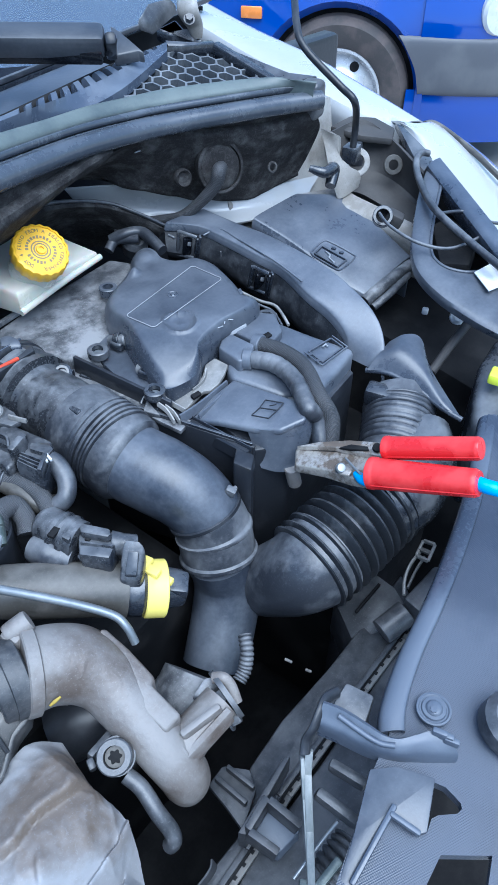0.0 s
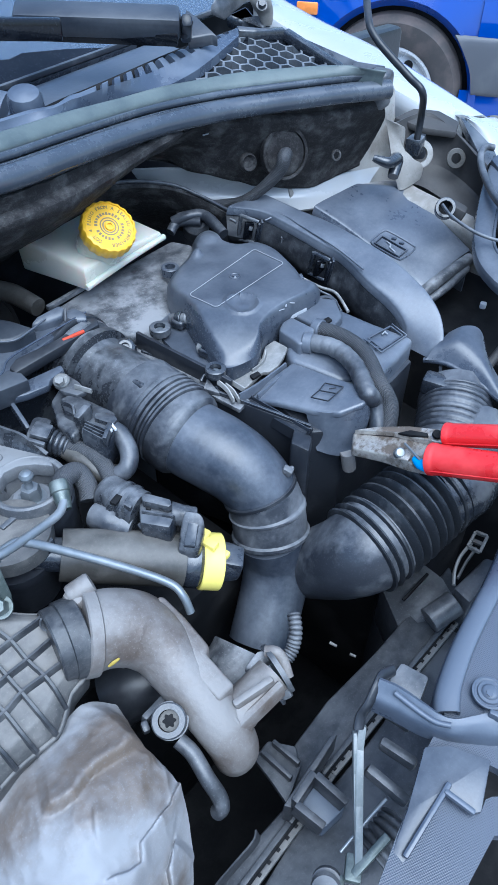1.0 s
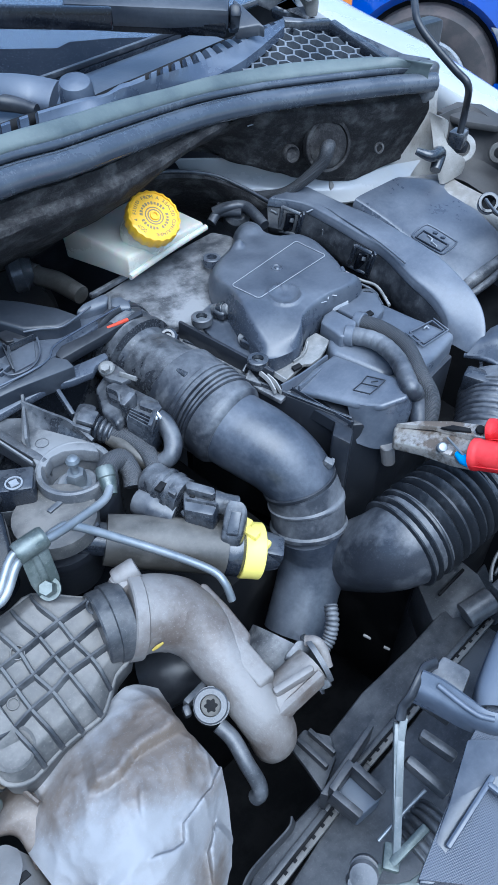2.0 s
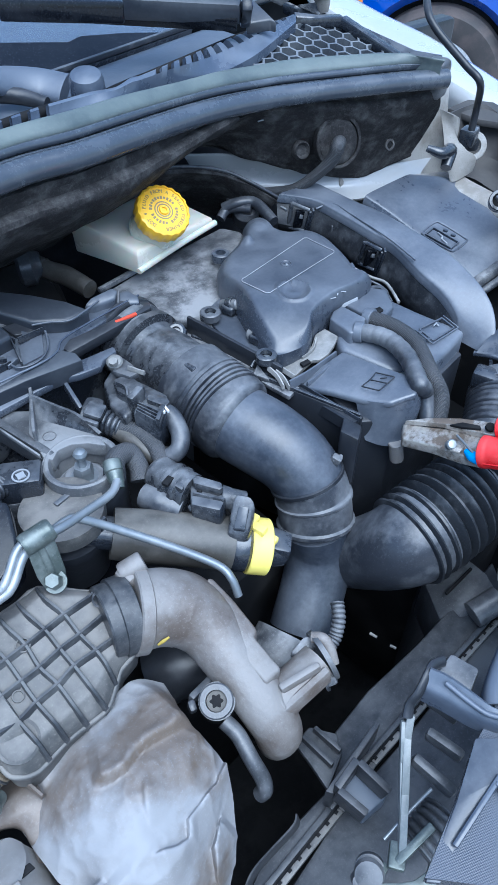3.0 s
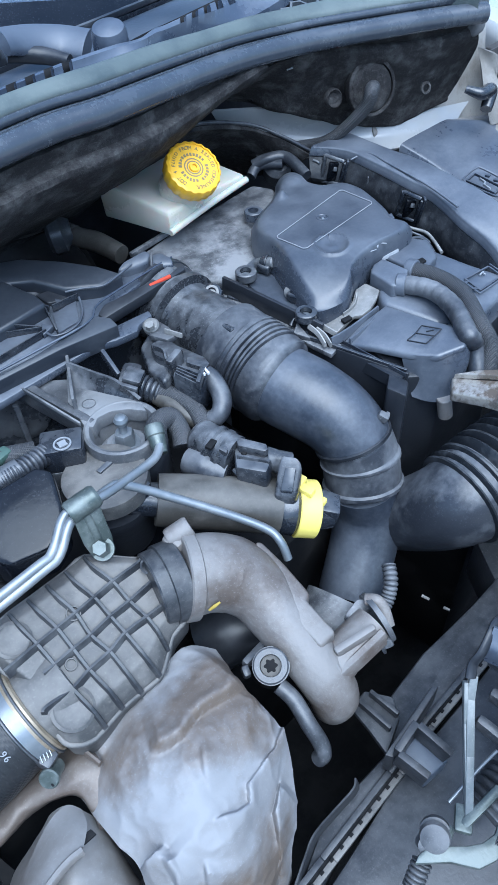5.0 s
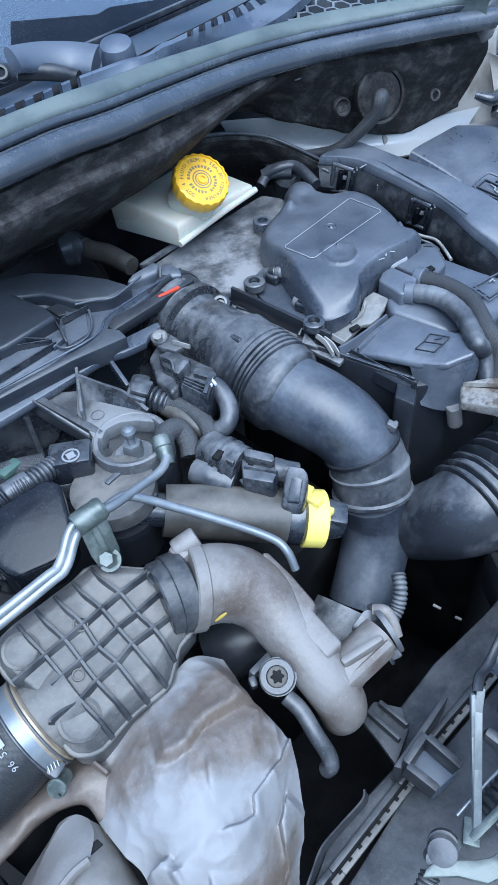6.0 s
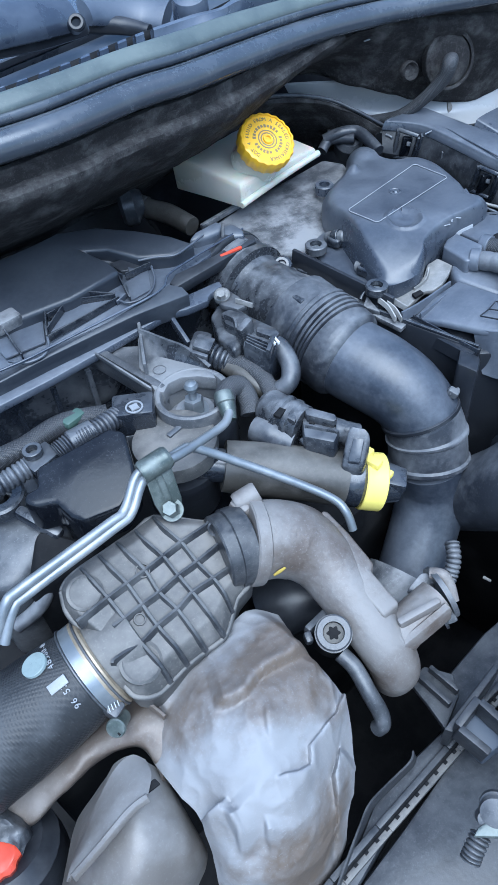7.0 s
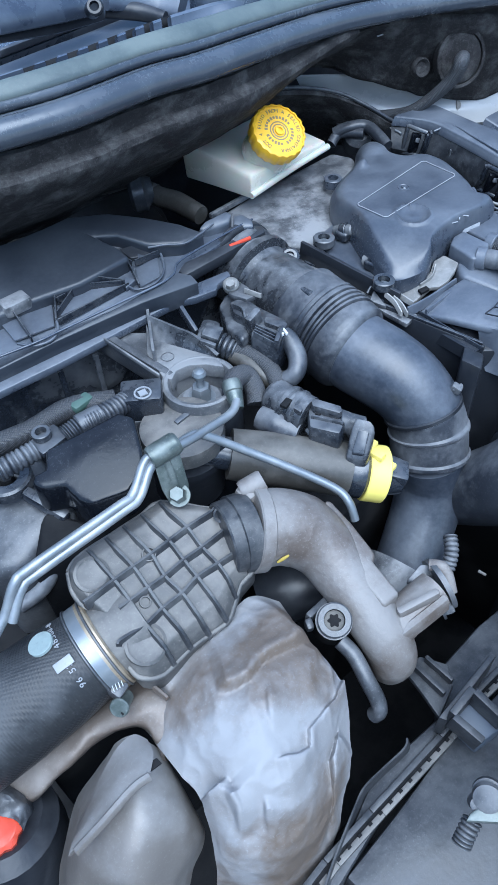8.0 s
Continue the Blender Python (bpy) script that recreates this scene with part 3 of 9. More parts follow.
# ---- bulkhead, cowl and windscreen ----
S = [Vector(p) for p in ((-0.0421, 0.5542, 1.0720), (0.0443, 0.5595, 1.0710), (0.1253, 0.5812, 1.0700), (0.1764, 0.5893, 1.0680), (0.2403, 0.6133, 1.0630), (0.3160, 0.6431, 1.0560), (0.3728, 0.6604, 1.0510), (0.4254, 0.6648, 1.0480), (0.4698, 0.6638, 1.0460), (0.5402, 0.6519, 1.0440), (0.6133, 0.6373, 1.0420), (0.6650, 0.6220, 1.0410))]
SB = [Vector(p) for p in ((-0.0360, 0.5607, 1.0830), (0.0539, 0.5774, 1.0820), (0.1349, 0.5979, 1.0810), (0.1882, 0.6098, 1.0790), (0.2532, 0.6340, 1.0740), (0.3264, 0.6583, 1.0670), (0.3853, 0.6783, 1.0620), (0.4387, 0.6831, 1.0590), (0.4858, 0.6849, 1.0570), (0.5543, 0.6694, 1.0550), (0.6183, 0.6445, 1.0530), (0.6485, 0.6040, 1.0520))]
seal = thing("bonnet_seal", S[4], "weathered grey rubber bonnet seal along the cowl", "seal")
back = Vector((-0.1, 0.995, 0))
part("lower_lip", sheet([[p + Vector((0, 0.002, -0.003)) for p in S], S, [p.lerp(q, 0.18) + Vector((0, -0.001, 0.001)) for p, q in zip(S, SB)], [p.lerp(q, 0.3) + Vector((0, 0.002, -0.005)) for p, q in zip(S, SB)]], 6, 4, 0.001), "sealdark", seal, "dusty grey lower lip")
part("top_strip", sheet([[p.lerp(q, 0.24) + Vector((0, 0.003, -0.002)) for p, q in zip(S, SB)], [p.lerp(q, 0.3) + Vector((0, 0, 0.002)) for p, q in zip(S, SB)], [p.lerp(q, 0.75) + Vector((0, 0, 0.0028)) for p, q in zip(S, SB)], SB, [p - Vector((0, -0.004, 0.008)) for p in SB], [p - Vector((0, -0.004, 0.024)) for p in SB]], 6, 4, 0.002), "seal", seal, "pale weathered upper lip")
part("middle_lip", tube([p - back * 0.001 - Vector((0, 0, 0.0065)) for p in S], 0.003, 10, 6), "sealdark", seal)
part("bulb", tube([p - back * 0.0105 - Vector((0, 0, 0.0125)) for p in S], 0.0108, 16, 6), "sealdark", seal, "dark round lower bulb")
part("end_cap", box((0.6793, 0.6392, 1.02), (0.03, 0.028, 0.045), (0, 0, 20), 0.008, 3), "greymetal", seal, "grey worn end cap")
bulk = thing("bulkhead", (0.5, 0.64, 0.9), "black felt covered bulkhead board below the cowl", "bulkhead", kind="structure")
lean = [1.0, 1.0, 1.0, 1.0, 1.0, 0.95, 0.75, 0.3, 0.0, 0.0, 0.0, 0.0]
foot = [0.17, 0.17, 0.168, 0.165, 0.16, 0.125, 0.09, 0.086, 0.1, 0.125, 0.14, 0.128]
rows = []
for part_down, out, far in ((0.16, -0.004, 0.0), (0.26, -0.002, 0.0), (0.31, -0.011, 0.0), (0.52, -0.004, 0.03), (0.8, 0.012, 0.085), (0.96, 0.02, 0.115), (1.0, 0.022, 0.12), (1.0, 0.034, 0.135)):
    rows.append([p + back * (out + far * k) - Vector((0, 0, d * part_down)) for p, k, d in zip(S, lean, foot)])
    rows[-1] = [p + back * (0.024 * min(1.0, part_down / 0.45) if i > 6 else 0.0) for i, p in enumerate(rows[-1])]
    rows[-1][-1] = rows[-1][-1] + Vector((0.046, 0.012, 0)) * min(1.0, (part_down / 0.5) ** 2) * (1.0 if part_down < 0.9 else 0.75)
part("felt_board", sheet(rows, 8, 8, 0.005, 0.003, 25), "felt", bulk)
part("felt_lobe", sheet([[(0.2445, 0.6914, 0.963), (0.2629, 0.6937, 0.965), (0.3112, 0.7117, 0.962), (0.3585, 0.7167, 0.955), (0.4102, 0.7114, 0.94), (0.4399, 0.694, 0.925), (0.47, 0.6751, 0.905)], [(0.2382, 0.6974, 0.946), (0.2685, 0.7095, 0.945), (0.3215, 0.7336, 0.94), (0.3726, 0.742, 0.93), (0.4149, 0.7252, 0.92), (0.438, 0.7032, 0.91), (0.465, 0.6855, 0.895)], [(0.2728, 0.7922, 0.86), (0.3042, 0.7982, 0.86), (0.353, 0.8029, 0.86), (0.4004, 0.7942, 0.86), (0.4361, 0.7655, 0.86), (0.4564, 0.7414, 0.86), (0.4717, 0.7112, 0.86)]], 6, 6, 0.005, 0.002, 30), "felt", bulk)
part("felt_rim", tube([(0.2629, 0.6933, 0.967), (0.2932, 0.7042, 0.967), (0.3272, 0.7136, 0.964), (0.3661, 0.7164, 0.956), (0.4099, 0.7108, 0.943), (0.4387, 0.6924, 0.928), (0.4678, 0.6725, 0.908)], 0.0022, 8), "rubber", bulk, "pale rolled edge")
part("moulded_dent", lathe((0.4880, 0.6590, 0.9668), (-0.2, -0.95, 0.25), [(0.011, -0.006), (0.011, 0.0), (0.009, 0.003), (0.006, -0.001)], 24), "felt", bulk)
part("dimple", ring((0.604, 0.63, 0.958), (-0.15, -0.95, 0.25), 0.007, 0.0045, 0.003, 20), "felt", bulk)
part("staple", tube([(0.4354, 0.6765, 1.005), (0.4483, 0.6799, 1.004)], 0.0008, 6), "line", bulk)
part("torn_notch", prism([(0.2603, 0.6438, 1.028), (0.284, 0.6614, 1.028), (0.2991, 0.6618, 1.027), (0.279, 0.6531, 1.025)], 0.003, 0.0005), "dark", bulk)
gc = Vector((0.5414, 0.6550, 0.9672))
ga = Vector((-0.2, -0.95, 0.25)).normalized()
part("grommet", lathe(gc, ga, [(0.026, -0.012), (0.026, 0.001), (0.022, 0.004), (0.015, 0.0045)], 36), "felt", bulk)
part("grommet_ridge", ring(gc - ga * 0.008, ga, 0.031, 0.027, 0.011, 36), "felt", bulk)
solo("bulkhead_cable", tube([gc - ga * 0.01, gc + ga * 0.004, (0.5189, 0.6300, 0.9767), (0.5138, 0.6320, 0.9599), (0.5018, 0.6500, 0.9345), (0.4866, 0.6680, 0.9170), (0.4721, 0.6944, 0.9070), (0.4522, 0.7190, 0.9000), (0.4263, 0.7280, 0.8930)], [0.006, 0.007, 0.0085, 0.0078, 0.0068, 0.0062, 0.006, 0.006, 0.006], 16), "braid", "taped black cable from the bulkhead grommet", "cable")
cowl = thing("cowl_panel", S[5], "blue-grey plastic cowl panel with toothed edge and honeycomb grille", "cowl panel")
lip = [(0.0073, 0.6022, 1.075), (0.0448, 0.61, 1.0755), (0.0955, 0.6217, 1.076), (0.1659, 0.6452, 1.076), (0.203, 0.6541, 1.076), (0.2334, 0.6655, 1.074), (0.2579, 0.6644, 1.074), (0.28, 0.6735, 1.0765), (0.2942, 0.6744, 1.077), (0.365, 0.7033, 1.077), (0.4668, 0.7455, 1.077), (0.5597, 0.7757, 1.077)]
L = [Vector(p) for p in lip]
front = [(0.0059, 0.6, 1.0695), (0.0434, 0.6081, 1.069), (0.0932, 0.6171, 1.0685), (0.1613, 0.6351, 1.068), (0.1965, 0.6429, 1.067), (0.2235, 0.6474, 1.0665), (0.2503, 0.6512, 1.066), (0.3214, 0.682, 1.06), (0.3501, 0.6876, 1.058), (0.3887, 0.692, 1.057), (0.4494, 0.701, 1.066), (0.545, 0.7524, 1.0755)]

def along(P, s):
    """The point at the share s of a line's length."""
    d = [0]
    for a, b in zip(P, P[1:]):
        d.append(d[-1] + (b - a).length)
    q = s * d[-1]
    k = max(i for i in range(len(P) - 1) if d[i] <= q + 1e-9)
    return P[k].lerp(P[k + 1], (q - d[k]) / (d[k + 1] - d[k]))
lip_s = spline(L, 8)
full = sum((b - a).length for a, b in zip(lip_s, lip_s[1:]))
def near(q):
    """The share of the lip's length nearest to a point."""
    return min((k / 400 for k in range(401)), key=lambda s: (along(lip_s, s) - Vector(q)).length)
notches = []
for first, last, steps, count in (((0.304, 0.6784, 1.077), (0.4486, 0.7351, 1.077), 8, 13), ((0.0294, 0.6126, 1.0757), (0.1652, 0.6459, 1.076), 7, 8)):
    pitch = (Vector(last) - Vector(first)).length / steps / full
    notches += [(near(first) + (k + 0.5) * pitch, near(first) + (k + 1) * pitch) for k in range(count)]
front_s = spline([Vector(p) for p in front], 8)
bm = bmesh.new()
cols_ = []
cuts = sorted({min(1.0, max(0.0, c + e)) for pair in notches for c in pair for e in (-0.0006, 0.0006)} | {k / 160 for k in range(161)})
for q in cuts:
    a, b = along(lip_s, q), along(front_s, q)
    deep = any(u < q < v for u, v in notches)
    ridge_ = b.lerp(a, 0.55) + Vector((0, -0.002, 0.004))
    top_ = a.lerp(ridge_, 0.22) - Vector((0, 0, 0.009)) if deep else a
    if deep and a.x < 0.23:
        ridge_, top_ = ridge_ - Vector((0, 0, 0.012)), a - Vector((0, 0, 0.015))
    cols_.append([bm.verts.new(p) for p in (b - Vector((0, 0, 0.01)), b, b.lerp(ridge_, 0.6) - Vector((0, 0, 0.002)), ridge_, ridge_.lerp(top_, 0.6) + Vector((0, 0, 0.001)), top_, top_ + Vector((-0.001, 0.004, -0.003)), top_ + Vector((-0.001, 0.005, -0.022)))])
for u, v in zip(cols_, cols_[1:]):
    for j in range(7):
        bm.faces.new((u[j], v[j], v[j + 1], u[j + 1]))
part("toothed_rail", bm, "frontgrey", cowl, "raised rail with a toothed rear edge")
# dark bar behind the lip, put in as the shade seen through the notches
part("notch_shade", tube([along(lip_s, k / 30) + Vector((-0.003, 0.012, -0.0105)) for k in range(31)], 0.006, 10, 2), "dark", cowl)
# trough behind the lip, up to the glass
G0, G1 = Vector((0.2567, 0.8172, 1.048)), Vector((0.519, 0.9159, 1.048))
gd = (G1 - G0).normalized()
glass_low = [G0 - gd * 0.6, G0, G1, G1 + gd * 0.35]
trough = [along(lip_s, s) for s in (0.0, 0.2, 0.4, 0.6, 0.8, 0.97)]
behind = [p + (Vector((-gd.y, gd.x, 0)) * max(0.01, (G0 - p).dot(Vector((-gd.y, gd.x, 0))))) for p in trough]
part("trough", sheet([[p + Vector((0, 0.003, -0.028)) for p in trough], [p.lerp(q, 0.3) - Vector((0, 0, 0.034)) for p, q in zip(trough, behind)], [p.lerp(q, 0.75) - Vector((0, 0, 0.03)) for p, q in zip(trough, behind)], [Vector((p.x, p.y, 1.036)) for p in behind], [Vector((p.x, p.y, 1.046)) for p in behind]], 8, 6, 0.003), "cover", cowl)
# honeycomb grille
H = [Vector(p) for p in ((0.3832, 0.6944, 1.0584), (0.5525, 0.7719, 1.073), (0.6122, 0.7454, 1.073), (0.6390, 0.6690, 1.044))]
hn = (H[1] - H[0]).cross(H[3] - H[0]).normalized()
hn = hn if hn.z > 0 else -hn
hx = (H[3] - H[0]).normalized()
hy = hn.cross(hx)
def inside(p, poly):
    c = False
    for i in range(len(poly)):
        a, b = poly[i], poly[i - 1]
        if (a[1] > p[1]) != (b[1] > p[1]) and p[0] < (b[0] - a[0]) * (p[1] - a[1]) / (b[1] - a[1]) + a[0]:
            c = not c
    return c
flat = [((p - H[0]).dot(hx), (p - H[0]).dot(hy)) for p in H]
grid = bmesh.new()
rad = 0.0112
for i in range(-2, 34):
    for j in range(-2, 26):
        cx, cy = i * rad * 1.5, (j + 0.5 * (i % 2)) * rad * 1.732
        if not inside((cx, cy), flat):
            continue
        out, inn = [], []
        for k in range(6):
            a = math.pi / 3 * k
            for lst, r in ((out, rad), (inn, rad * 0.87)):
                lst.append(H[0] + hx * (cx + r * math.cos(a)) + hy * (cy + r * math.sin(a)))
        vo, vi = [grid.verts.new(p) for p in out], [grid.verts.new(p) for p in inn]
        vl = [grid.verts.new(p - hn * 0.013) for p in inn]
        for k in range(6):
            m = (k + 1) % 6
            grid.faces.new((vo[k], vo[m], vi[m], vi[k]))
            grid.faces.new((vi[k], vi[m], vl[m], vl[k]))
part("grille", grid, "grille", cowl, "honeycomb air grille")
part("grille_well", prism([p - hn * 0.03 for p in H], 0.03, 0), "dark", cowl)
part("grille_frame", join(*[bar(H[i] - hn * 0.003, H[(i + 1) % 4] - hn * 0.003, 0.014, 0.012, 0.002) for i in (1, 2)]), "plastic", cowl)
plug = Vector((0.2401, 0.6861, 1.078))
part("plug", lathe(plug - Vector((0, 0, 0.012)), (-0.15, -0.25, 0.95), [(0.017, 0), (0.0165, 0.014), (0.0145, 0.019), (0.008, 0.0215), (0.001, 0.022)], 28), "panelgrey", cowl, "round domed plug over the wiper spindle")
part("cowl_end", prism([(0.5563, 0.7714, 1.077), (0.6128, 0.7437, 1.08), (0.6732, 0.6746, 1.04), (0.7049, 0.6561, 1.035), (0.6449, 0.6649, 1.037), (0.6502, 0.6666, 1.042), (0.6091, 0.7419, 1.076), (0.5549, 0.7639, 1.075)], 0.02, 0.002), "plastic", cowl)
wind = thing("windscreen", (G0 + G1) / 2, "sloping car windscreen reflecting pale sky", "windscreen")
up = Vector((-gd.y, gd.x, 0)) * 0.86 + Vector((0, 0, 0.5))
q = [glass_low[0], glass_low[3], glass_low[3] + up * 1.0, glass_low[0] + up * 1.0]
nrm = gd.cross(up).normalized()
bm = bmesh.new()
a = [bm.verts.new(p) for p in q]
bm.faces.new(a)
bm = thicken(bm, 0.005)
pane = part("pane", bm, "glass", wind)
frit = bmesh.new()
frit.faces.new([frit.verts.new(p) for p in ((0.1626, 0.7778, 1.0493), (0.2492, 0.8120, 1.0502), (0.4487, 0.8871, 1.0502), (0.3821, 0.8796, 1.0597), (0.3191, 0.8687, 1.0667), (0.2988, 0.8586, 1.0654), (0.1973, 0.8487, 1.0808))])
part("frit_band", thicken(frit, 0.001), "shinyblack", wind, "black printed border of the glass")
part("lower_edge", bar(G0 - gd * 0.6 + nrm * 0.002, G1 + gd * 0.35 + nrm * 0.002, 0.006, 0.006, 0.001), "rubber", wind)
dash = [p - Vector((0, -0.02, 0.012)) for p in (q[0], q[1])] + [q[1] + Vector((0, 0.9, -0.03)), q[0] + Vector((-0.2, 0.9, -0.03))]
part("dashboard", prism(dash, 0.1, 0), "dark", wind)
part("roof_lining", prism([q[3] + Vector((0, 0, -0.03)), q[2] + Vector((0, 0, -0.03)), q[2] + Vector((-0.3, 1.4, -0.02)), q[3] + Vector((-0.5, 1.4, -0.02))], 0.03, 0), "dark", wind)
part("cabin_back", prism([q[3] + Vector((-0.5, 1.4, 0)), q[2] + Vector((-0.3, 1.4, 0)), q[2] + Vector((-0.3, 1.5, 0)), q[3] + Vector((-0.5, 1.5, 0))], 0.8, 0), "dark", wind)

# the rest of the white car, behind and beside the bay
rear = Vector((-gd.y, gd.x, 0))
def bodypt(u, v, z):
    """A point of the white car: u to its right, v rearwards from the windscreen's foot."""
    return Vector((0.3, 0.72, z)) + gd * u + rear * v
roof = [q[3] + Vector((0, 0, 0.012)), q[2] + Vector((0, 0, 0.012)), q[2] + Vector((-0.3, 1.5, 0.022)), q[3] + Vector((-0.5, 1.5, 0.022))]
part("roof", prism(roof, 0.03, 0.012, 3), "white", car)
for s, u, w in ((1, 0.78, 0.62), (-1, -0.98, 0.8)):
    part("door", sheet([[bodypt(u + s * k, v, z) for v in (0.25, 0.8, 1.4, 2.0, 2.5)] for z, k in ((1.0, -0.03), (0.85, 0.03), (0.6, 0.06), (0.35, 0.04), (0.25, 0.0))], 4, 4, 0.01), "white", car)
    part("side_glass", sheet([[bodypt(s * (w - 0.06), v, 1.5) for v in (1.2, 1.6, 2.3)], [bodypt(s * (w + 0.1), v, 1.02) for v in (1.05, 1.6, 2.45)]], 4, 4, 0.005), "dark", car)
    for v in (-0.45, 2.05):
        part("road_wheel", lathe(bodypt(s * w, v, 0.3), gd * s, [(0.05, 0), (0.28, 0.01), (0.3, 0.03), (0.3, 0.16), (0.28, 0.19), (0.19, 0.18), (0.17, 0.15), (0.05, 0.16)], 40), "tyre", car)
part("left_fender", sheet([[bodypt(-1.08 + k, v, z) for v in (-0.95, -0.6, -0.2, 0.25)] for z, k in ((0.86, 0.1), (0.93, 0.03), (0.85, -0.01), (0.65, -0.03), (0.55, -0.02))], 5, 5, 0.004), "white", car)
part("front_bumper", sheet([[bodypt(u, -1.05 + 0.25 * abs(u + 0.12) ** 2 + k, z) for u in (-1.05, -0.7, -0.12, 0.45, 0.8)] for z, k in ((0.66, 0.06), (0.62, 0.0), (0.45, -0.03), (0.3, 0.0), (0.24, 0.06))], 5, 5, 0.01), "white", car)
part("tailgate", sheet([[bodypt(u, 2.42 + k, z) for u in (-0.75, -0.1, 0.55)] for z, k in ((1.48, 0.0), (1.1, 0.2), (0.8, 0.25), (0.4, 0.25))], 5, 5, 0.01), "white", car)

w1 = thing("wiper", (0.4501, 0.7194, 1.1), "black wiper arm lying on the windscreen", "wiper", "wipers")
# lit top and shaded side of the arm are painted as two materials
part("arm", bar((0.2968, 0.8162, 1.1150), (0.4423, 0.7207, 1.1080), 0.034, 0.024, 0.006, (0, -0.35, 1)), "lid", w1)
part("arm_shade_side", bar((0.2970, 0.8249, 1.1040), (0.4382, 0.7203, 1.0980), 0.026, 0.016, 0.003, (0, -0.35, 1)), "shinyblack", w1)
part("knuckle", join(bar((0.4379, 0.7027, 1.1150), (0.4547, 0.7308, 1.0900), 0.012, 0.014, 0.004), box((0.4444, 0.7174, 1.1040), (0.012, 0.014, 0.02), (20, 0, 20), 0.003)), "gloss", w1)
part("spindle_arm", prism([(0.4800, 0.7667, 1.1080), (0.4845, 0.7514, 1.1060), (0.4899, 0.7185, 1.0920), (0.4856, 0.7243, 1.0860), (0.4577, 0.7310, 1.0900)], 0.012, 0.003), "lid", w1)
part("blade", bar((0.2061, 0.7954, 1.1200), (0.3120, 0.7372, 1.1160), 0.012, 0.02, 0.003), "shinyblack", w1)
w2 = thing("wiper", (0.1861, 0.6581, 1.09), "wiper arm beside the spindle plug, its lit top coloured blue-grey", "wiper", "wipers")
# blue-grey for the lit tops, black for the shaded sides below them
part("arm", tube([(0.0367, 0.676, 1.1), (0.1004, 0.7062, 1.09), (0.1359, 0.7222, 1.084)], [0.02, 0.02, 0.018], 18, squash=0.5), "panelgrey", w2)
part("arm_shade_side", tube([(0.0336, 0.6855, 1.085), (0.097, 0.7101, 1.075), (0.1479, 0.7276, 1.07)], [0.012, 0.012, 0.01], 14, squash=0.7), "gloss", w2)
part("rear_arm", tube([(0.155, 0.7332, 1.078), (0.187, 0.746, 1.07), (0.2144, 0.7435, 1.064), (0.2328, 0.7251, 1.06)], [0.013, 0.016, 0.017, 0.018], 18, squash=0.5), "panelgrey", w2)
part("rear_shade_side", tube([(0.1573, 0.7397, 1.066), (0.1879, 0.733, 1.06), (0.2064, 0.7106, 1.056)], [0.008, 0.008, 0.006], 14), "gloss", w2)
part("joint", join(rod((0.131, 0.6942, 1.08), (0.1244, 0.6649, 1.09), 0.007), ring((0.1229, 0.6623, 1.09), (-0.3, -0.7, 0.6), 0.0065, 0.004, 0.004)), "gloss", w2)

solo("bonnet_stay", tube([(0.7765, 0.7765, 1.12), (0.7077, 0.6996, 1.09), (0.6922, 0.6679, 1.07), (0.7085, 0.6221, 1.035), (0.7129, 0.5977, 1.02), (0.7346, 0.6103, 0.985), (0.7337, 0.6102, 0.955)], 0.0046, 12, 6), "gloss", "thin black bent bonnet stay rod", "rod")
stay = thing("stay_clip", (0.7369, 0.6086, 0.945), "black plastic clip holding the stay rod", "clip")
part("clip_body", box((0.7379, 0.6156, 0.945), (0.024, 0.02, 0.022), (0, 0, 20), 0.003), "plastic", stay)
part("clip_foot", lathe((0.7718, 0.6355, 0.915), (0.1, 0.1, 1), [(0.011, 0), (0.013, 0.012), (0.008, 0.03)], 16), "gloss", stay)

hinge = thing("hinge_assembly", (0.6893, 0.9009, 1.06), "white and grey steel bonnet pivot at the fender corner", "metal fitting")
part("plate", prism([(0.5413, 0.8038, 1.1), (0.5743, 0.8259, 1.11), (0.6131, 0.8335, 1.11), (0.6252, 0.8364, 1.1), (0.5652, 0.8072, 1.09)], 0.012, 0.003), "greymetal", hinge)
part("arm", tube([(0.6477, 0.842, 1.12), (0.6225, 0.8096, 1.1), (0.6322, 0.8086, 1.08), (0.6348, 0.8072, 1.065)], [0.014, 0.015, 0.011, 0.006], 12, squash=0.5), "dirtywhite", hinge)
part("guard", prism([(0.5986, 0.8492, 1.075), (0.6271, 0.8424, 1.09), (0.6295, 0.811, 1.08), (0.6409, 0.8152, 1.06), (0.608, 0.8332, 1.06)], 0.015, 0.003), "plastic", hinge)
part("bolt", hexbolt((0.588, 0.7624, 1.1), (-0.4, -0.6, 0.6), 0.005, 0.006), "greymetal", hinge)

# ---- brake fluid reservoir ----
res = thing("brake_reservoir", (0.3, 0.7, 0.85), "milky plastic brake fluid reservoir with a yellow screw cap", "reservoir")
A, B, C = Vector((0.2068, 0.7115, 0.9400)), Vector((0.2384, 0.6167, 0.9300)), Vector((0.3569, 0.6510, 0.9220))
D = A + C - B
tank_top = [A, A.lerp(B, 0.5), B, B.lerp(C, 0.5), C, D]
drop_ = (0.042, 0.034, 0.027, 0.016, 0.008, 0.02)
mid_ = (A + C) / 2
part("tank", mound([p - Vector((0, 0, 0.004)) for p in tank_top], [p.lerp(mid_, 0.04) for p in tank_top], [p.lerp(mid_, 0.03) - Vector((0, 0, d)) for p, d in zip(tank_top, drop_)], 0.009), "milky", res)
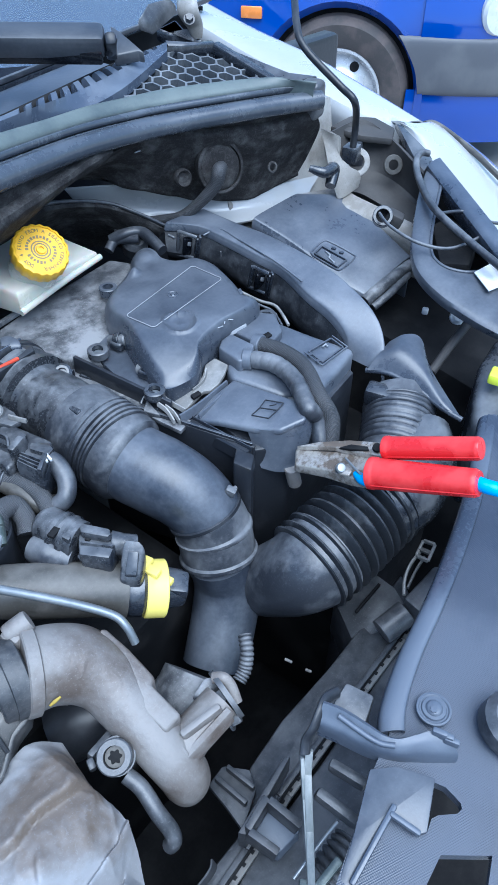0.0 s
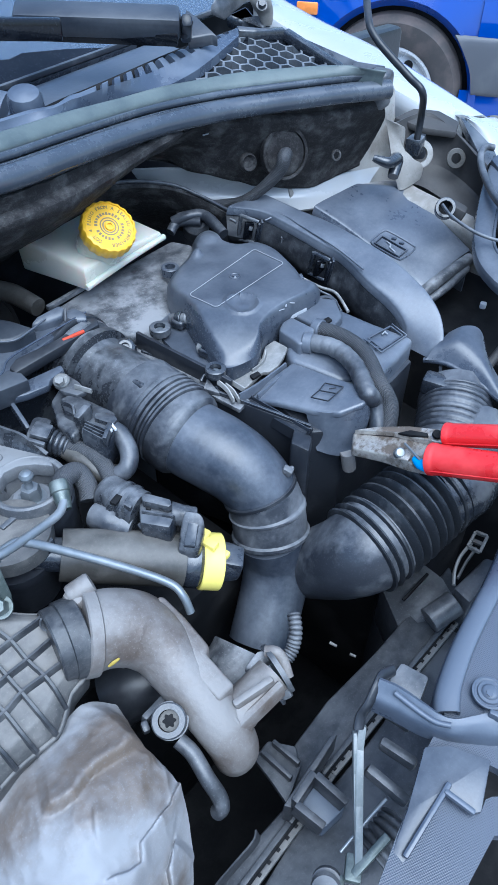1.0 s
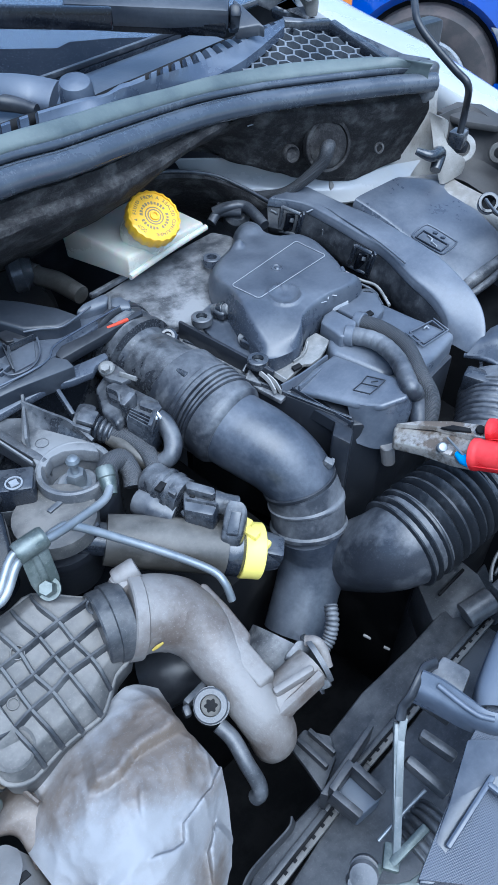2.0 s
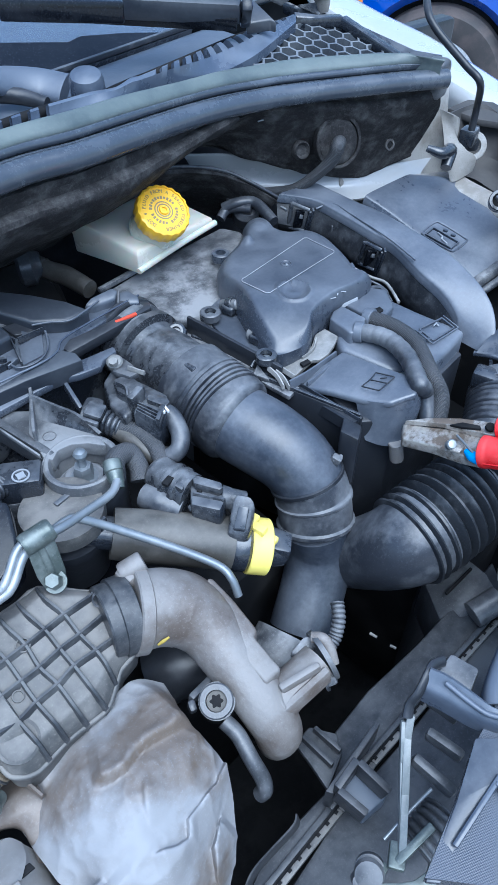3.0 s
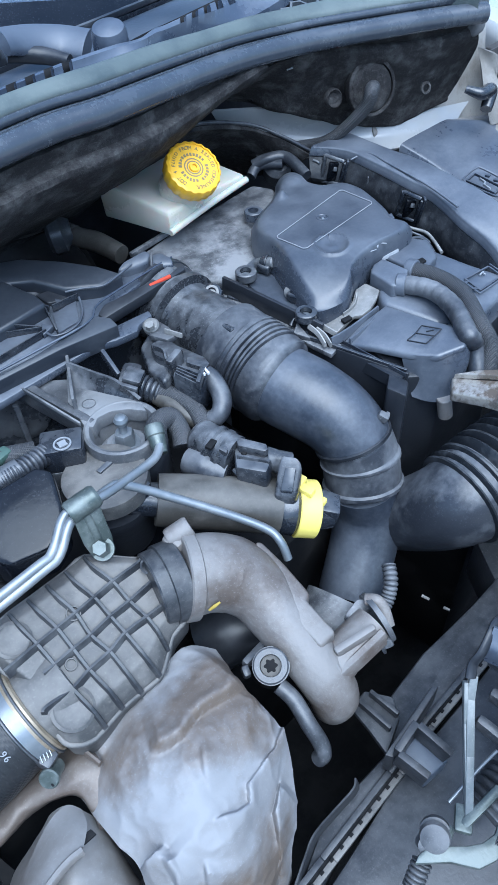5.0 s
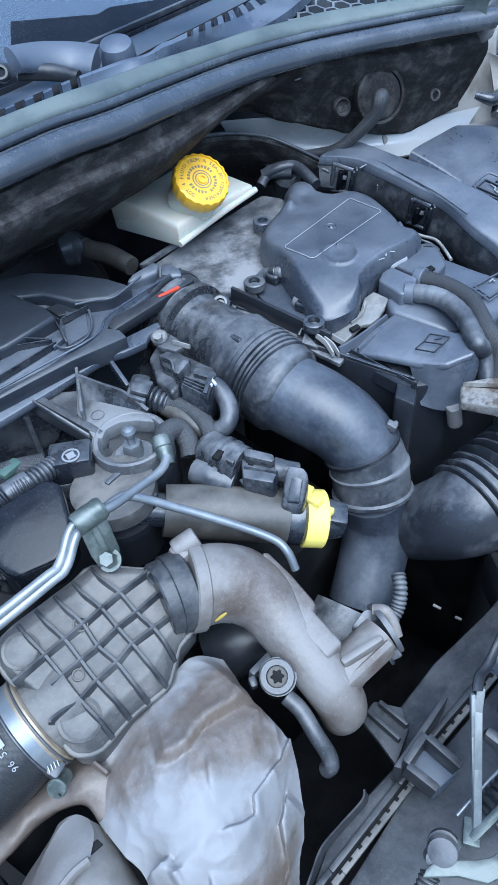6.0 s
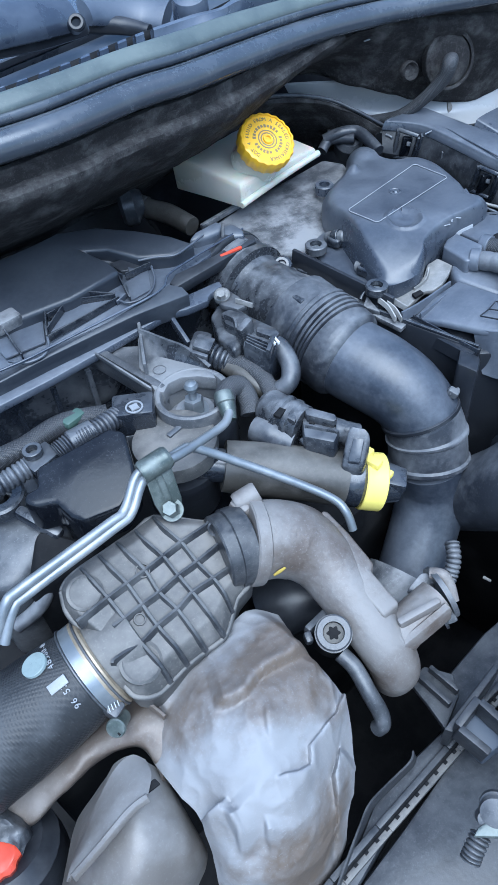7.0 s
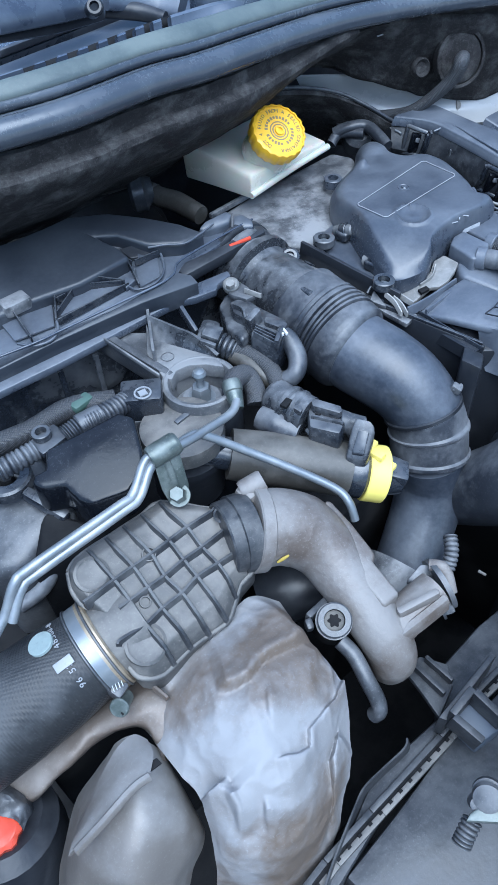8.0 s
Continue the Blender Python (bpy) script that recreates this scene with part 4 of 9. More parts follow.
part("tank_rim", tube([p.lerp(mid_, -0.01) - Vector((0, 0, d * 0.8)) for p, d in zip(tank_top[2:5], drop_[2:5])], 0.0035, 12), "milky", res)
axis = Vector((0.04, -0.63, 0.775)).normalized()
ct = Vector((0.2773, 0.6206, 0.966))
part("neck", lathe(ct - axis * 0.045, axis, [(0.026, 0), (0.024, 0.01), (0.022, 0.03)], 32), "milky", res)
cap = part("cap", lathe(ct - axis * 0.02, axis, [(0.0275, 0), (0.029, 0.002), (0.0295, 0.014), (0.0285, 0.017), (0.026, 0.018), (0.0255, 0.0165)], 96, (20, 0.0012, 0, 4)), "yellow", res, "yellow ribbed screw cap")
for r in (0.0068, 0.0095):
    part("print_ring", ring(ct - axis * 0.0045, axis, r + 0.0007, r - 0.0007, 0.0012, 48), "print", cap)
capq = Vector((0, 0, 1)).rotation_difference(axis).to_matrix().to_4x4()
words = "DOT 4 FLUID FROM A SEALED CONTAINER   "
part("lettering", letters(words, 0.0052, lambda i: Matrix.Translation(ct - axis * 0.0033) @ capq @ Matrix.Rotation(2.2 - 2 * math.pi * i / len(words), 4, 'Z') @ Matrix.Translation((0, 0.0195, 0))), "print", cap)
for k in range(26):
    a = 2 * math.pi * k / 26
    if k % 7 != 6:
        part("print_bar", box((0, 0, 0), (0.0022, 0.0032 if k % 3 else 0.0024, 0.0004), (0, 0, 0), 0), "print", cap).data.transform(Matrix.Translation(ct - axis * 0.0033) @ capq @ Matrix.Rotation(a, 4, 'Z') @ Matrix.Translation((0, 0.0142, 0)))
part("centre_hub", ring(ct - axis * 0.0045, axis, 0.005, 0.0028, 0.003, 24), "yellow", cap)

# ---- engine top ----
camc = thing("cam_cover", (0.3, 0.55, 0.85), "dusty grey engine cam cover stained with oil", "engine cover")
part("top", prism([(0.1895, 0.6331, 0.885), (0.274, 0.6605, 0.885), (0.3893, 0.6883, 0.885), (0.408, 0.6666, 0.885), (0.3597, 0.5603, 0.876), (0.3091, 0.4915, 0.868), (0.2594, 0.5488, 0.872), (0.2261, 0.5841, 0.878), (0.2241, 0.6157, 0.885)], 0.06, 0.006, 3), "dusty", camc)
part("rear_lip", bar((0.198, 0.6355, 0.889), (0.2988, 0.6642, 0.889), 0.006, 0.006, 0.002), "dusty", camc)
cover = thing("engine_cover", (0.37, 0.54, 0.87), "satin black plastic engine cover with an outlined panel", "engine cover")
out = [(0.3774, 0.6261, 0.8960), (0.3936, 0.6457, 0.8970), (0.4112, 0.6586, 0.8980), (0.4246, 0.6597, 0.8980), (0.4278, 0.6467, 0.8980), (0.4233, 0.6271, 0.8980), (0.4320, 0.6087, 0.8980), (0.4536, 0.5983, 0.8980), (0.4602, 0.5749, 0.8980), (0.4564, 0.5472, 0.8970), (0.4494, 0.5186, 0.8960), (0.4409, 0.4979, 0.8960), (0.4463, 0.4810, 0.8960), (0.4345, 0.4690, 0.8950), (0.4154, 0.4657, 0.8940), (0.3914, 0.4652, 0.8930), (0.3660, 0.4604, 0.8910), (0.3458, 0.4540, 0.8890), (0.3345, 0.4436, 0.8860), (0.3205, 0.4386, 0.8840), (0.2945, 0.4429, 0.8820), (0.2913, 0.4571, 0.8830), (0.2945, 0.4919, 0.8860), (0.3054, 0.5375, 0.8900), (0.3069, 0.5650, 0.8920), (0.3189, 0.5884, 0.8930), (0.3423, 0.6061, 0.8950)]
O = spline([Vector(p) for p in out], 6, True)
mid = Vector((0.3500, 0.4933, 0.9070))
bowl, knob, bump_, front_ = (Vector(p) for p in ((0.3500, 0.4933, 0.9070), (0.4003, 0.6263, 0.9060), (0.3702, 0.6057, 0.9030), (0.3139, 0.4447, 0.8860)))
fore = (front_ - bowl).normalized()
def cover_height(x, y):
    """The moulded top: level behind, falling away in front, with a bowl, a knob and a hollow."""
    c = Vector((x, y, 0))
    ahead = (c - bowl).xy.dot(fore.xy) + 0.004
    z = 0.9095 - (5.0 * ahead * ahead if ahead > 0 else 0.0)
    r = (c - bowl).xy.length
    z += 0.0018 * math.exp(-((r - 0.017) / 0.0022) ** 2) - 0.0045 * math.exp(-(r / 0.0125) ** 4)
    z += 0.0022 * math.exp(-(r / 0.008) ** 2)
    return z + 0.006 * math.exp(-((c - bump_).xy.length / 0.0075) ** 4) + 0.004 * math.exp(-((c - knob).xy.length / 0.011) ** 4)
bm = bmesh.new()
rings_ = [[bm.verts.new(p - Vector((0, 0, 0.022))) for p in O], [bm.verts.new(p) for p in O]]
for k in range(1, 44):
    s_ = (k / 44) ** 1.15
    row = []
    for p in O:
        c = p.lerp(mid, s_)
        rise = 1 - max(0.0, 1 - s_ / 0.2) ** 2.6
        row.append(bm.verts.new((c.x, c.y, p.z + (cover_height(c.x, c.y) - p.z) * rise)))
    rings_.append(row)
for u, v in zip(rings_, rings_[1:]):
    for j in range(len(u)):
        bm.faces.new((u[j], u[(j + 1) % len(u)], v[(j + 1) % len(v)], v[j]))
bm.faces.new(rings_[-1])
part("shell", bm, "cover", cover)
pan = [Vector(p) for p in ((0.3141, 0.5377, 0.9105), (0.4284, 0.5721, 0.9105), (0.4351, 0.5278, 0.9105), (0.3226, 0.5011, 0.9105))]
rp = []
for i, p in enumerate(pan):
    for q_, k in ((pan[i - 1], -1), (pan[(i + 1) % 4], 1)):
        d = (q_ - p).normalized()
        rp += [p + d * 0.0075, p + d * 0.003] if k < 0 else [p + d * 0.003, p + d * 0.0075]
for a, b in zip(rp[3::4], rp[4::4] + [rp[0]]):
    part("panel_line", tube([a, a.lerp(b, 0.5), b], 0.00045, 6, 4), "line", cover, "fine pale outline of the label panel")
for k in range(0, 16, 4):
    part("panel_corner", tube(rp[k:k + 4], 0.00045, 6, 5), "line", cover)
part("centre_screw", lathe((0.3755, 0.5395, 0.9085), (0, 0, 1), [(0.0065, 0), (0.0064, 0.0014), (0.0055, 0.0018), (0.0045, 0.0008), (0.0028, 0.0006), (0.0024, 0.002), (0.001, 0.0024)], 24), "cover", cover)
part("screw_head", lathe((0.3731, 0.5355, 0.9105), (0, 0, 1), [(0.0014, 0), (0.0012, 0.0008), (0.0004, 0.001)], 12), "line", cover)
for k in (0, 1):
    c = Vector((0.3911, 0.4736, 0.9065)) + Vector((-0.001, -0.006, -0.001)) * k
    for s in (-1, 1):
        part("emblem_bar", bar(c + Vector((0.0, 0.003, 0.0)), c + Vector((0.006 * s, -0.003, 0.0)), 0.0014, 0.0008, 0.0003), "line", cover)
for k in range(3):
    c = Vector((0.3735, 0.4725, 0.9055)) + Vector((0.001, -0.0035, -0.0008)) * k
    part("print_bar", bar(c, c + Vector((0.007, -0.001, 0)), 0.0012, 0.0008, 0.0003), "line", cover)
part("left_lug", ring((0.3441, 0.6196, 0.8860), (0, 0, 1), 0.0105, 0.006, 0.01, 24), "cover", cover)
part("front_crease", ridge([(0.3038, 0.4554, 0.8895), (0.3153, 0.4558, 0.8925), (0.3291, 0.4534, 0.8935), (0.3404, 0.4530, 0.8925)], 0.005, 0.004), "cover", cover)
# pale ridge that paints the edge's highlight together with its wear
part("worn_edge_highlight", ridge([(0.3753, 0.4639, 0.8875), (0.3855, 0.4670, 0.8895), (0.3999, 0.4658, 0.8915), (0.4140, 0.4656, 0.8925)], 0.0035, 0.004), "line", cover, "pale rear edge, worn and with a painted highlight")
part("side_notch", prism([(0.4364, 0.5149, 0.9000), (0.4491, 0.5132, 0.9000), (0.4444, 0.5032, 0.9000), (0.4336, 0.5051, 0.9000)], 0.01, 0.001), "cover", cover)
def lug(at, r, label):
    t = thing("bolt_lug", at, label, "bolt", "cover bolts")
    part("eye", ring(Vector(at) - Vector((0, 0, 0.006)), (0, 0, 1), r, r * 0.55, 0.009), "plastic", t)
    part("screw", lathe(Vector(at) - Vector((0, 0, 0.006)), (0, 0, 1), [(r * 0.5, 0), (r * 0.5, 0.004), (r * 0.3, 0.005)], 12), "steel", t)
lug((0.449, 0.4708, 0.882), 0.0125, "round plastic fixing eye beside the engine cover")
lug((0.2806, 0.4464, 0.8840), 0.0105, "round plastic fixing eye with a screw")
lug((0.2762, 0.5381, 0.884), 0.011, "round fixing eye on the cam cover")
def clipblock(at, turn):
    t = thing("hose_clip", at, "small grey plastic hose clip on the engine", "clip", "hose clips")
    at = Vector(at)
    ax_ = Vector((0.3, -0.8, 0.35))
    part("saddle", box(at - Vector((0, 0, 0.003)), (0.02, 0.016, 0.01), (0, 0, turn), 0.003, 3), "plastic", t)
    part("stub", lathe(at, ax_, [(0.0062, -0.012), (0.0066, 0.002), (0.006, 0.009), (0.0045, 0.0105)], 20), "castgrey", t)
    part("arch", ring(at - Vector(ax_).normalized() * 0.004, ax_, 0.008, 0.0055, 0.008, 24), "plastic", t)
    part("tongue", box(at + Vector((0.006, -0.008, 0.001)), (0.006, 0.012, 0.004), (0, 0, turn), 0.001), "plastic", t)
clipblock((0.3037, 0.5395, 0.8840), 20)
clipblock((0.3000, 0.4839, 0.8800), 20)
solo("clip_plate", prism([(0.276, 0.5556, 0.876), (0.3081, 0.568, 0.876), (0.3099, 0.5177, 0.874), (0.3022, 0.4775, 0.872), (0.2973, 0.4475, 0.87), (0.2774, 0.4393, 0.868), (0.2737, 0.4867, 0.87)], 0.012, 0.002), "cover", "black plastic mounting plate for hose clips", "bracket")
ch = thing("cable_channel", (0.2747, 0.4931, 0.86), "black cable channel with a dusty ledge", "cable channel")
part("wall", bar((0.2487, 0.5384, 0.882), (0.2849, 0.4269, 0.872), 0.004, 0.02, 0.001), "gloss", ch)
part("ledge", bar((0.2445, 0.5416, 0.87), (0.2868, 0.4081, 0.86), 0.018, 0.005, 0.001), "dusty", ch)
part("outer_wall", bar(Vector((0.2291, 0.525, 0.874)) - Vector((0, 0, 0.03)), Vector((0.319, 0.349, 0.858)) - Vector((0, 0, 0.03)), 0.005, 0.06, 0.0015), "gloss", ch)
part("outer_edge", bar((0.2281, 0.5232, 0.8755), (0.319, 0.349, 0.8595), 0.003, 0.003, 0.0008), "plastic", ch)
part("tray_rim", ridge([(0.2584, 0.5541, 0.8700), (0.2883, 0.4453, 0.8630), (0.3131, 0.3470, 0.8570)], 0.011, 0.014, top=0.85), "gloss", ch)
part("rim_lip", ridge([(0.2591, 0.5525, 0.8735), (0.2903, 0.4462, 0.8665), (0.3145, 0.3460, 0.8605)], 0.0022, 0.005), "plastic", ch)
part("tray_end", prism([(0.3075, 0.3598, 0.8570), (0.3136, 0.3399, 0.8570), (0.2969, 0.3262, 0.8570), (0.2908, 0.3454, 0.8570)], 0.12, 0.003), "gloss", ch)
part("gusset", prism([(0.2631, 0.4431, 0.872), (0.2731, 0.4504, 0.876), (0.2744, 0.4308, 0.868)], 0.008, 0.001), "dusty", ch)
tab = thing("fixing_tab", (0.3256, 0.4387, 0.8720), "pale dusty metal tab between cover and battery", "bracket")
part("plate", prism([(0.3501, 0.4556, 0.8780), (0.3625, 0.4553, 0.8800), (0.3647, 0.4366, 0.8800), (0.3534, 0.4293, 0.8780), (0.3411, 0.4240, 0.8740), (0.3306, 0.4236, 0.8720), (0.3249, 0.4287, 0.8700), (0.2996, 0.4238, 0.8680), (0.2980, 0.4369, 0.8660), (0.3001, 0.4498, 0.8660), (0.3244, 0.4460, 0.8680), (0.3364, 0.4447, 0.8720)], 0.005, 0.0015), "palegrey", tab)
part("slot", prism([(0.3111, 0.4315, 0.8725), (0.3214, 0.4318, 0.8725), (0.3212, 0.4263, 0.8725), (0.3104, 0.4253, 0.8725)], 0.003, 0.0005), "dark", tab)
part("fold", ridge([(0.3437, 0.4463, 0.8805), (0.3330, 0.4382, 0.8760), (0.3186, 0.4372, 0.8725)], 0.0025, 0.004), "palegrey", tab)
part("clip_bar", ridge([(0.2849, 0.4142, 0.8730), (0.3110, 0.4164, 0.8730), (0.3520, 0.4246, 0.8730)], 0.004, 0.01), "dustcover", tab)
fork = thing("cable_fork", (0.2848, 0.4273, 0.8700), "forked pale metal strip on the ledge", "bracket")
part("prong", ridge([(0.2857, 0.4459, 0.8800), (0.2892, 0.4305, 0.8770), (0.2938, 0.4168, 0.8740)], 0.003, 0.005), "palegrey", fork)
part("prong", ridge([(0.2773, 0.4383, 0.8790), (0.2793, 0.4265, 0.8760), (0.2780, 0.4140, 0.8710)], 0.003, 0.005), "palegrey", fork)
part("prong", ridge([(0.2810, 0.4306, 0.8780), (0.2832, 0.4209, 0.8750), (0.2818, 0.4102, 0.8710)], 0.0025, 0.005), "palegrey", fork)
part("bridge", prism([(0.2796, 0.4523, 0.8760), (0.2884, 0.4494, 0.8780), (0.2849, 0.4303, 0.8750), (0.2781, 0.4320, 0.8730)], 0.006, 0.001), "plastic", fork)
part("hook", tube([(0.2677, 0.4530, 0.8720), (0.2751, 0.4556, 0.8760), (0.2794, 0.4502, 0.8760)], 0.0018, 8), "plastic", fork)

# ---- battery ----
bat = thing("battery", (0.39, 0.42, 0.66), "black car battery in its plastic box", "battery")
E3 = Vector((0.4867, 0.374, 0.87))
T = [Vector(p) for p in ((0.25, 0.533, 0.866), (0.285, 0.47, 0.86), (0.318, 0.409, 0.853), (0.319, 0.349, 0.851), (0.35, 0.333, 0.848), (0.48, 0.366, 0.855), (0.475, 0.5, 0.86), (0.4, 0.53, 0.862))]
part("box", prism(T, 0.22, 0.003), "gloss", bat)
for p, q in zip(T[:2], T[1:3]):
    part("box_rim", bar(p + Vector((0, 0, 0.002)), q + Vector((0, 0, 0.002)), 0.01, 0.012, 0.002), "plastic", bat)
for s in (0.2, 0.5, 0.8):
    p = T[2].lerp(T[3], s)
    part("side_rib", bar(p + Vector((-0.002, 0, -0.01)), p + Vector((-0.002, 0, -0.12)), 0.004, 0.006, 0.001, (0, 1, 0)), "gloss", bat)
part("top_cover", prism([(0.408, 0.4566, 0.884), (0.4515, 0.4597, 0.884), (0.4677, 0.4161, 0.88), E3, (0.4547, 0.364, 0.872), (0.4135, 0.3543, 0.872), (0.3786, 0.3732, 0.872), (0.3562, 0.4223, 0.872), (0.3634, 0.4399, 0.876)], 0.07, 0.006, 3), "dustcover", bat)
sym = [Vector(p) for p in ((0.442, 0.3989, 0.8785), (0.4764, 0.3999, 0.8785), (0.4764, 0.3821, 0.8765), (0.4417, 0.3784, 0.8765))]
part("symbol_edge", join(*[bar(sym[i], sym[(i + 1) % 4], 0.0018, 0.002, 0.0005) for i in range(4)]), "cover", bat)
part("symbol_border", join(*[bar(sym[i].lerp((sym[0] + sym[2]) / 2, -0.25), sym[(i + 1) % 4].lerp((sym[0] + sym[2]) / 2, -0.25), 0.0012, 0.0016, 0.0004) for i in (1, 2, 3)]), "dustcover", bat)
for k in (0.2, 0.8):
    part("symbol_pole", box(sym[0].lerp(sym[3], k) - Vector((0.003, 0, 0)), (0.004, 0.004, 0.002), (0, 0, 10), 0.0005), "cover", bat)
part("symbol_plus", join(bar(sym[0].lerp(sym[3], 0.4).lerp(sym[1], 0.5), sym[0].lerp(sym[3], 0.4).lerp(sym[1], 0.7), 0.0015, 0.0015, 0.0003), bar(sym[1].lerp(sym[2], 0.3).lerp(sym[0], 0.35), sym[1].lerp(sym[2], 0.6).lerp(sym[0], 0.35), 0.0015, 0.0015, 0.0003)), "line", bat)
term = thing("terminal_cover", (0.35, 0.36, 0.83), "grey-black hinged cover over the battery terminal", "battery cover")
top = [(0.2967, 0.4138, 0.862), (0.3288, 0.4198, 0.868), (0.3567, 0.4198, 0.874), (0.3681, 0.3723, 0.882), (0.3754, 0.3462, 0.884), (0.3717, 0.3329, 0.883), (0.3626, 0.3239, 0.88), (0.3392, 0.3334, 0.876), (0.3265, 0.3528, 0.872), (0.3122, 0.3871, 0.865)]
part("top", prism(top, 0.008, 0.003, 3), "dustcover", term)
rows = [[(0.3233, 0.3634, 0.869), (0.3308, 0.346, 0.872), (0.3428, 0.3332, 0.875), (0.3648, 0.3258, 0.879), (0.379, 0.3364, 0.88)],
        [(0.3255, 0.3558, 0.848), (0.3325, 0.3404, 0.85), (0.3455, 0.3286, 0.852), (0.3646, 0.3213, 0.856), (0.38, 0.3298, 0.862)],
        [(0.3251, 0.3437, 0.828), (0.3343, 0.3325, 0.825), (0.3448, 0.3241, 0.825), (0.3544, 0.3206, 0.83), (0.3637, 0.3244, 0.842)]]
part("skirt", sheet(rows, 6, 5, 0.003), "dustcover", term)
bk = [Vector(p) for p in ((0.3316, 0.3649, 0.8775), (0.3434, 0.3664, 0.8790), (0.3519, 0.3517, 0.8805), (0.3386, 0.3490, 0.8800), (0.3539, 0.3700, 0.8805), (0.3626, 0.3540, 0.8820))]
for a, b in ((0, 1), (1, 2), (2, 3), (3, 0), (1, 4), (4, 5), (5, 2)):
    part("symbol_edge", bar(bk[a], bk[b], 0.0011, 0.0012, 0.0003), "gloss", term)
part("symbol_mark", bar(bk[1].lerp(bk[5], 0.4), bk[1].lerp(bk[5], 0.7), 0.0009, 0.0012, 0.0003), "gloss", term)
part("hinge_ridge", ridge([(0.3018, 0.4073, 0.8680), (0.3247, 0.4111, 0.8700), (0.3551, 0.4193, 0.8720)], 0.003, 0.005), "dustcover", term)
solo("terminal_stud", rod((0.3457, 0.3238, 0.83), (0.3513, 0.3224, 0.805), 0.007), "alu", "worn metal terminal stud below the cover", "bolt")
part("top", prism([(0.3744, 0.4428, 0.8680), (0.3899, 0.4426, 0.8680), (0.4094, 0.4246, 0.8680), (0.4032, 0.3825, 0.8680), (0.3803, 0.3421, 0.8660), (0.3816, 0.3820, 0.8640), (0.3562, 0.4260, 0.8660)], 0.04, 0.004, 3), "palegrey", bat, "pale dusty top")
cab = thing("battery_cable", (0.42, 0.42, 0.85), "two braided black battery cables side by side", "cable")
part("cable", tube([(0.3808, 0.4276, 0.8840), (0.3923, 0.3991, 0.8880), (0.3887, 0.3663, 0.8880), (0.3723, 0.3314, 0.8840), (0.3825, 0.3294, 0.868), (0.3741, 0.3131, 0.845)], 0.0085, 16, 14, (0.0, 0.7, 11, 0.0007)), "rubber", cab, "taped black cable")
part("cable", tube([(0.4033, 0.4373, 0.8860), (0.4113, 0.4092, 0.8880), (0.4098, 0.3758, 0.8880), (0.3931, 0.3391, 0.8840), (0.3929, 0.32, 0.866), (0.3807, 0.3085, 0.845)], 0.0088, 14, 14), "braid", cab)
part("cable_guide", prism([(0.3779, 0.4619, 0.8910), (0.3902, 0.4621, 0.8930), (0.3948, 0.4308, 0.8930), (0.3873, 0.4257, 0.8920), (0.3706, 0.4221, 0.8900), (0.3677, 0.4248, 0.8890), (0.3678, 0.4552, 0.8890)], 0.026, 0.003, 3), "dustcover", cab)
for p, q_ in (((0.3789, 0.4289, 0.8840), (0.3840, 0.4211, 0.8850)), ((0.4026, 0.4391, 0.8860), (0.4049, 0.4305, 0.8870))):
    part("guide_collar", rod(p, q_, 0.0108, 0.0108, 24), "dustcover", cab)
part("guide_plate", prism([(0.3986, 0.4676, 0.8890), (0.4187, 0.4670, 0.8900), (0.4390, 0.4785, 0.8900), (0.4538, 0.4622, 0.8900), (0.4388, 0.4343, 0.8890), (0.4127, 0.4255, 0.8880), (0.4035, 0.4360, 0.8880)], 0.012, 0.003, 3), "cover", cab)
part("plate_slot", prism([(0.4137, 0.4406, 0.8905), (0.4238, 0.4411, 0.8905), (0.4228, 0.4340, 0.8905), (0.4120, 0.4328, 0.8905)], 0.003, 0.0005), "dark", cab)
part("pinch_strip", tube([(0.4604, 0.5286, 0.8840), (0.4662, 0.5012, 0.8820), (0.4742, 0.4817, 0.8800), (0.4612, 0.4483, 0.8780)], 0.0018, 8), "palegrey", cab)
part("pinch_strip", tube([(0.4564, 0.5192, 0.8840), (0.4606, 0.4934, 0.8820), (0.4646, 0.4771, 0.8800), (0.4552, 0.4526, 0.8780)], 0.0015, 8), "plastic", cab)
# ---- jumper clamp ----
clamp = thing("jumper_clamp", (0.4, 0.27, 0.85), "red jumper lead clamp biting the battery terminal", "clamp")
part("lower_jaw", prism([(0.3489, 0.3222, 0.8560), (0.3569, 0.3040, 0.8610), (0.3698, 0.2802, 0.8670), (0.3801, 0.2555, 0.8740), (0.3576, 0.2370, 0.8710), (0.3509, 0.2544, 0.8670), (0.3447, 0.2815, 0.8590), (0.3346, 0.3090, 0.8530)], 0.012, 0.0025, 3), "copper", clamp, "worn plated metal jaw")
part("upper_jaw", prism([(0.3467, 0.3190, 0.8640), (0.3604, 0.3047, 0.8690), (0.3761, 0.2817, 0.8760), (0.3909, 0.2513, 0.8860), (0.3806, 0.2409, 0.8830), (0.3716, 0.2642, 0.8760), (0.3635, 0.2897, 0.8670), (0.3505, 0.3124, 0.8620)], 0.006, 0.0018, 3), "copper", clamp, "worn plated metal jaw")
part("jaw_slot", prism([(0.3633, 0.2834, 0.8745), (0.3717, 0.2766, 0.8775), (0.3778, 0.2626, 0.8815), (0.3756, 0.2592, 0.8805), (0.3677, 0.2728, 0.8765)], 0.003, 0.0008), "dark", clamp)
part("jaw_hole", lathe((0.3794, 0.2541, 0.8845), (-0.2, -0.3, 0.9), [(0.004, -0.002), (0.004, 0.0012), (0.003, 0.0012)], 20), "dark", clamp)
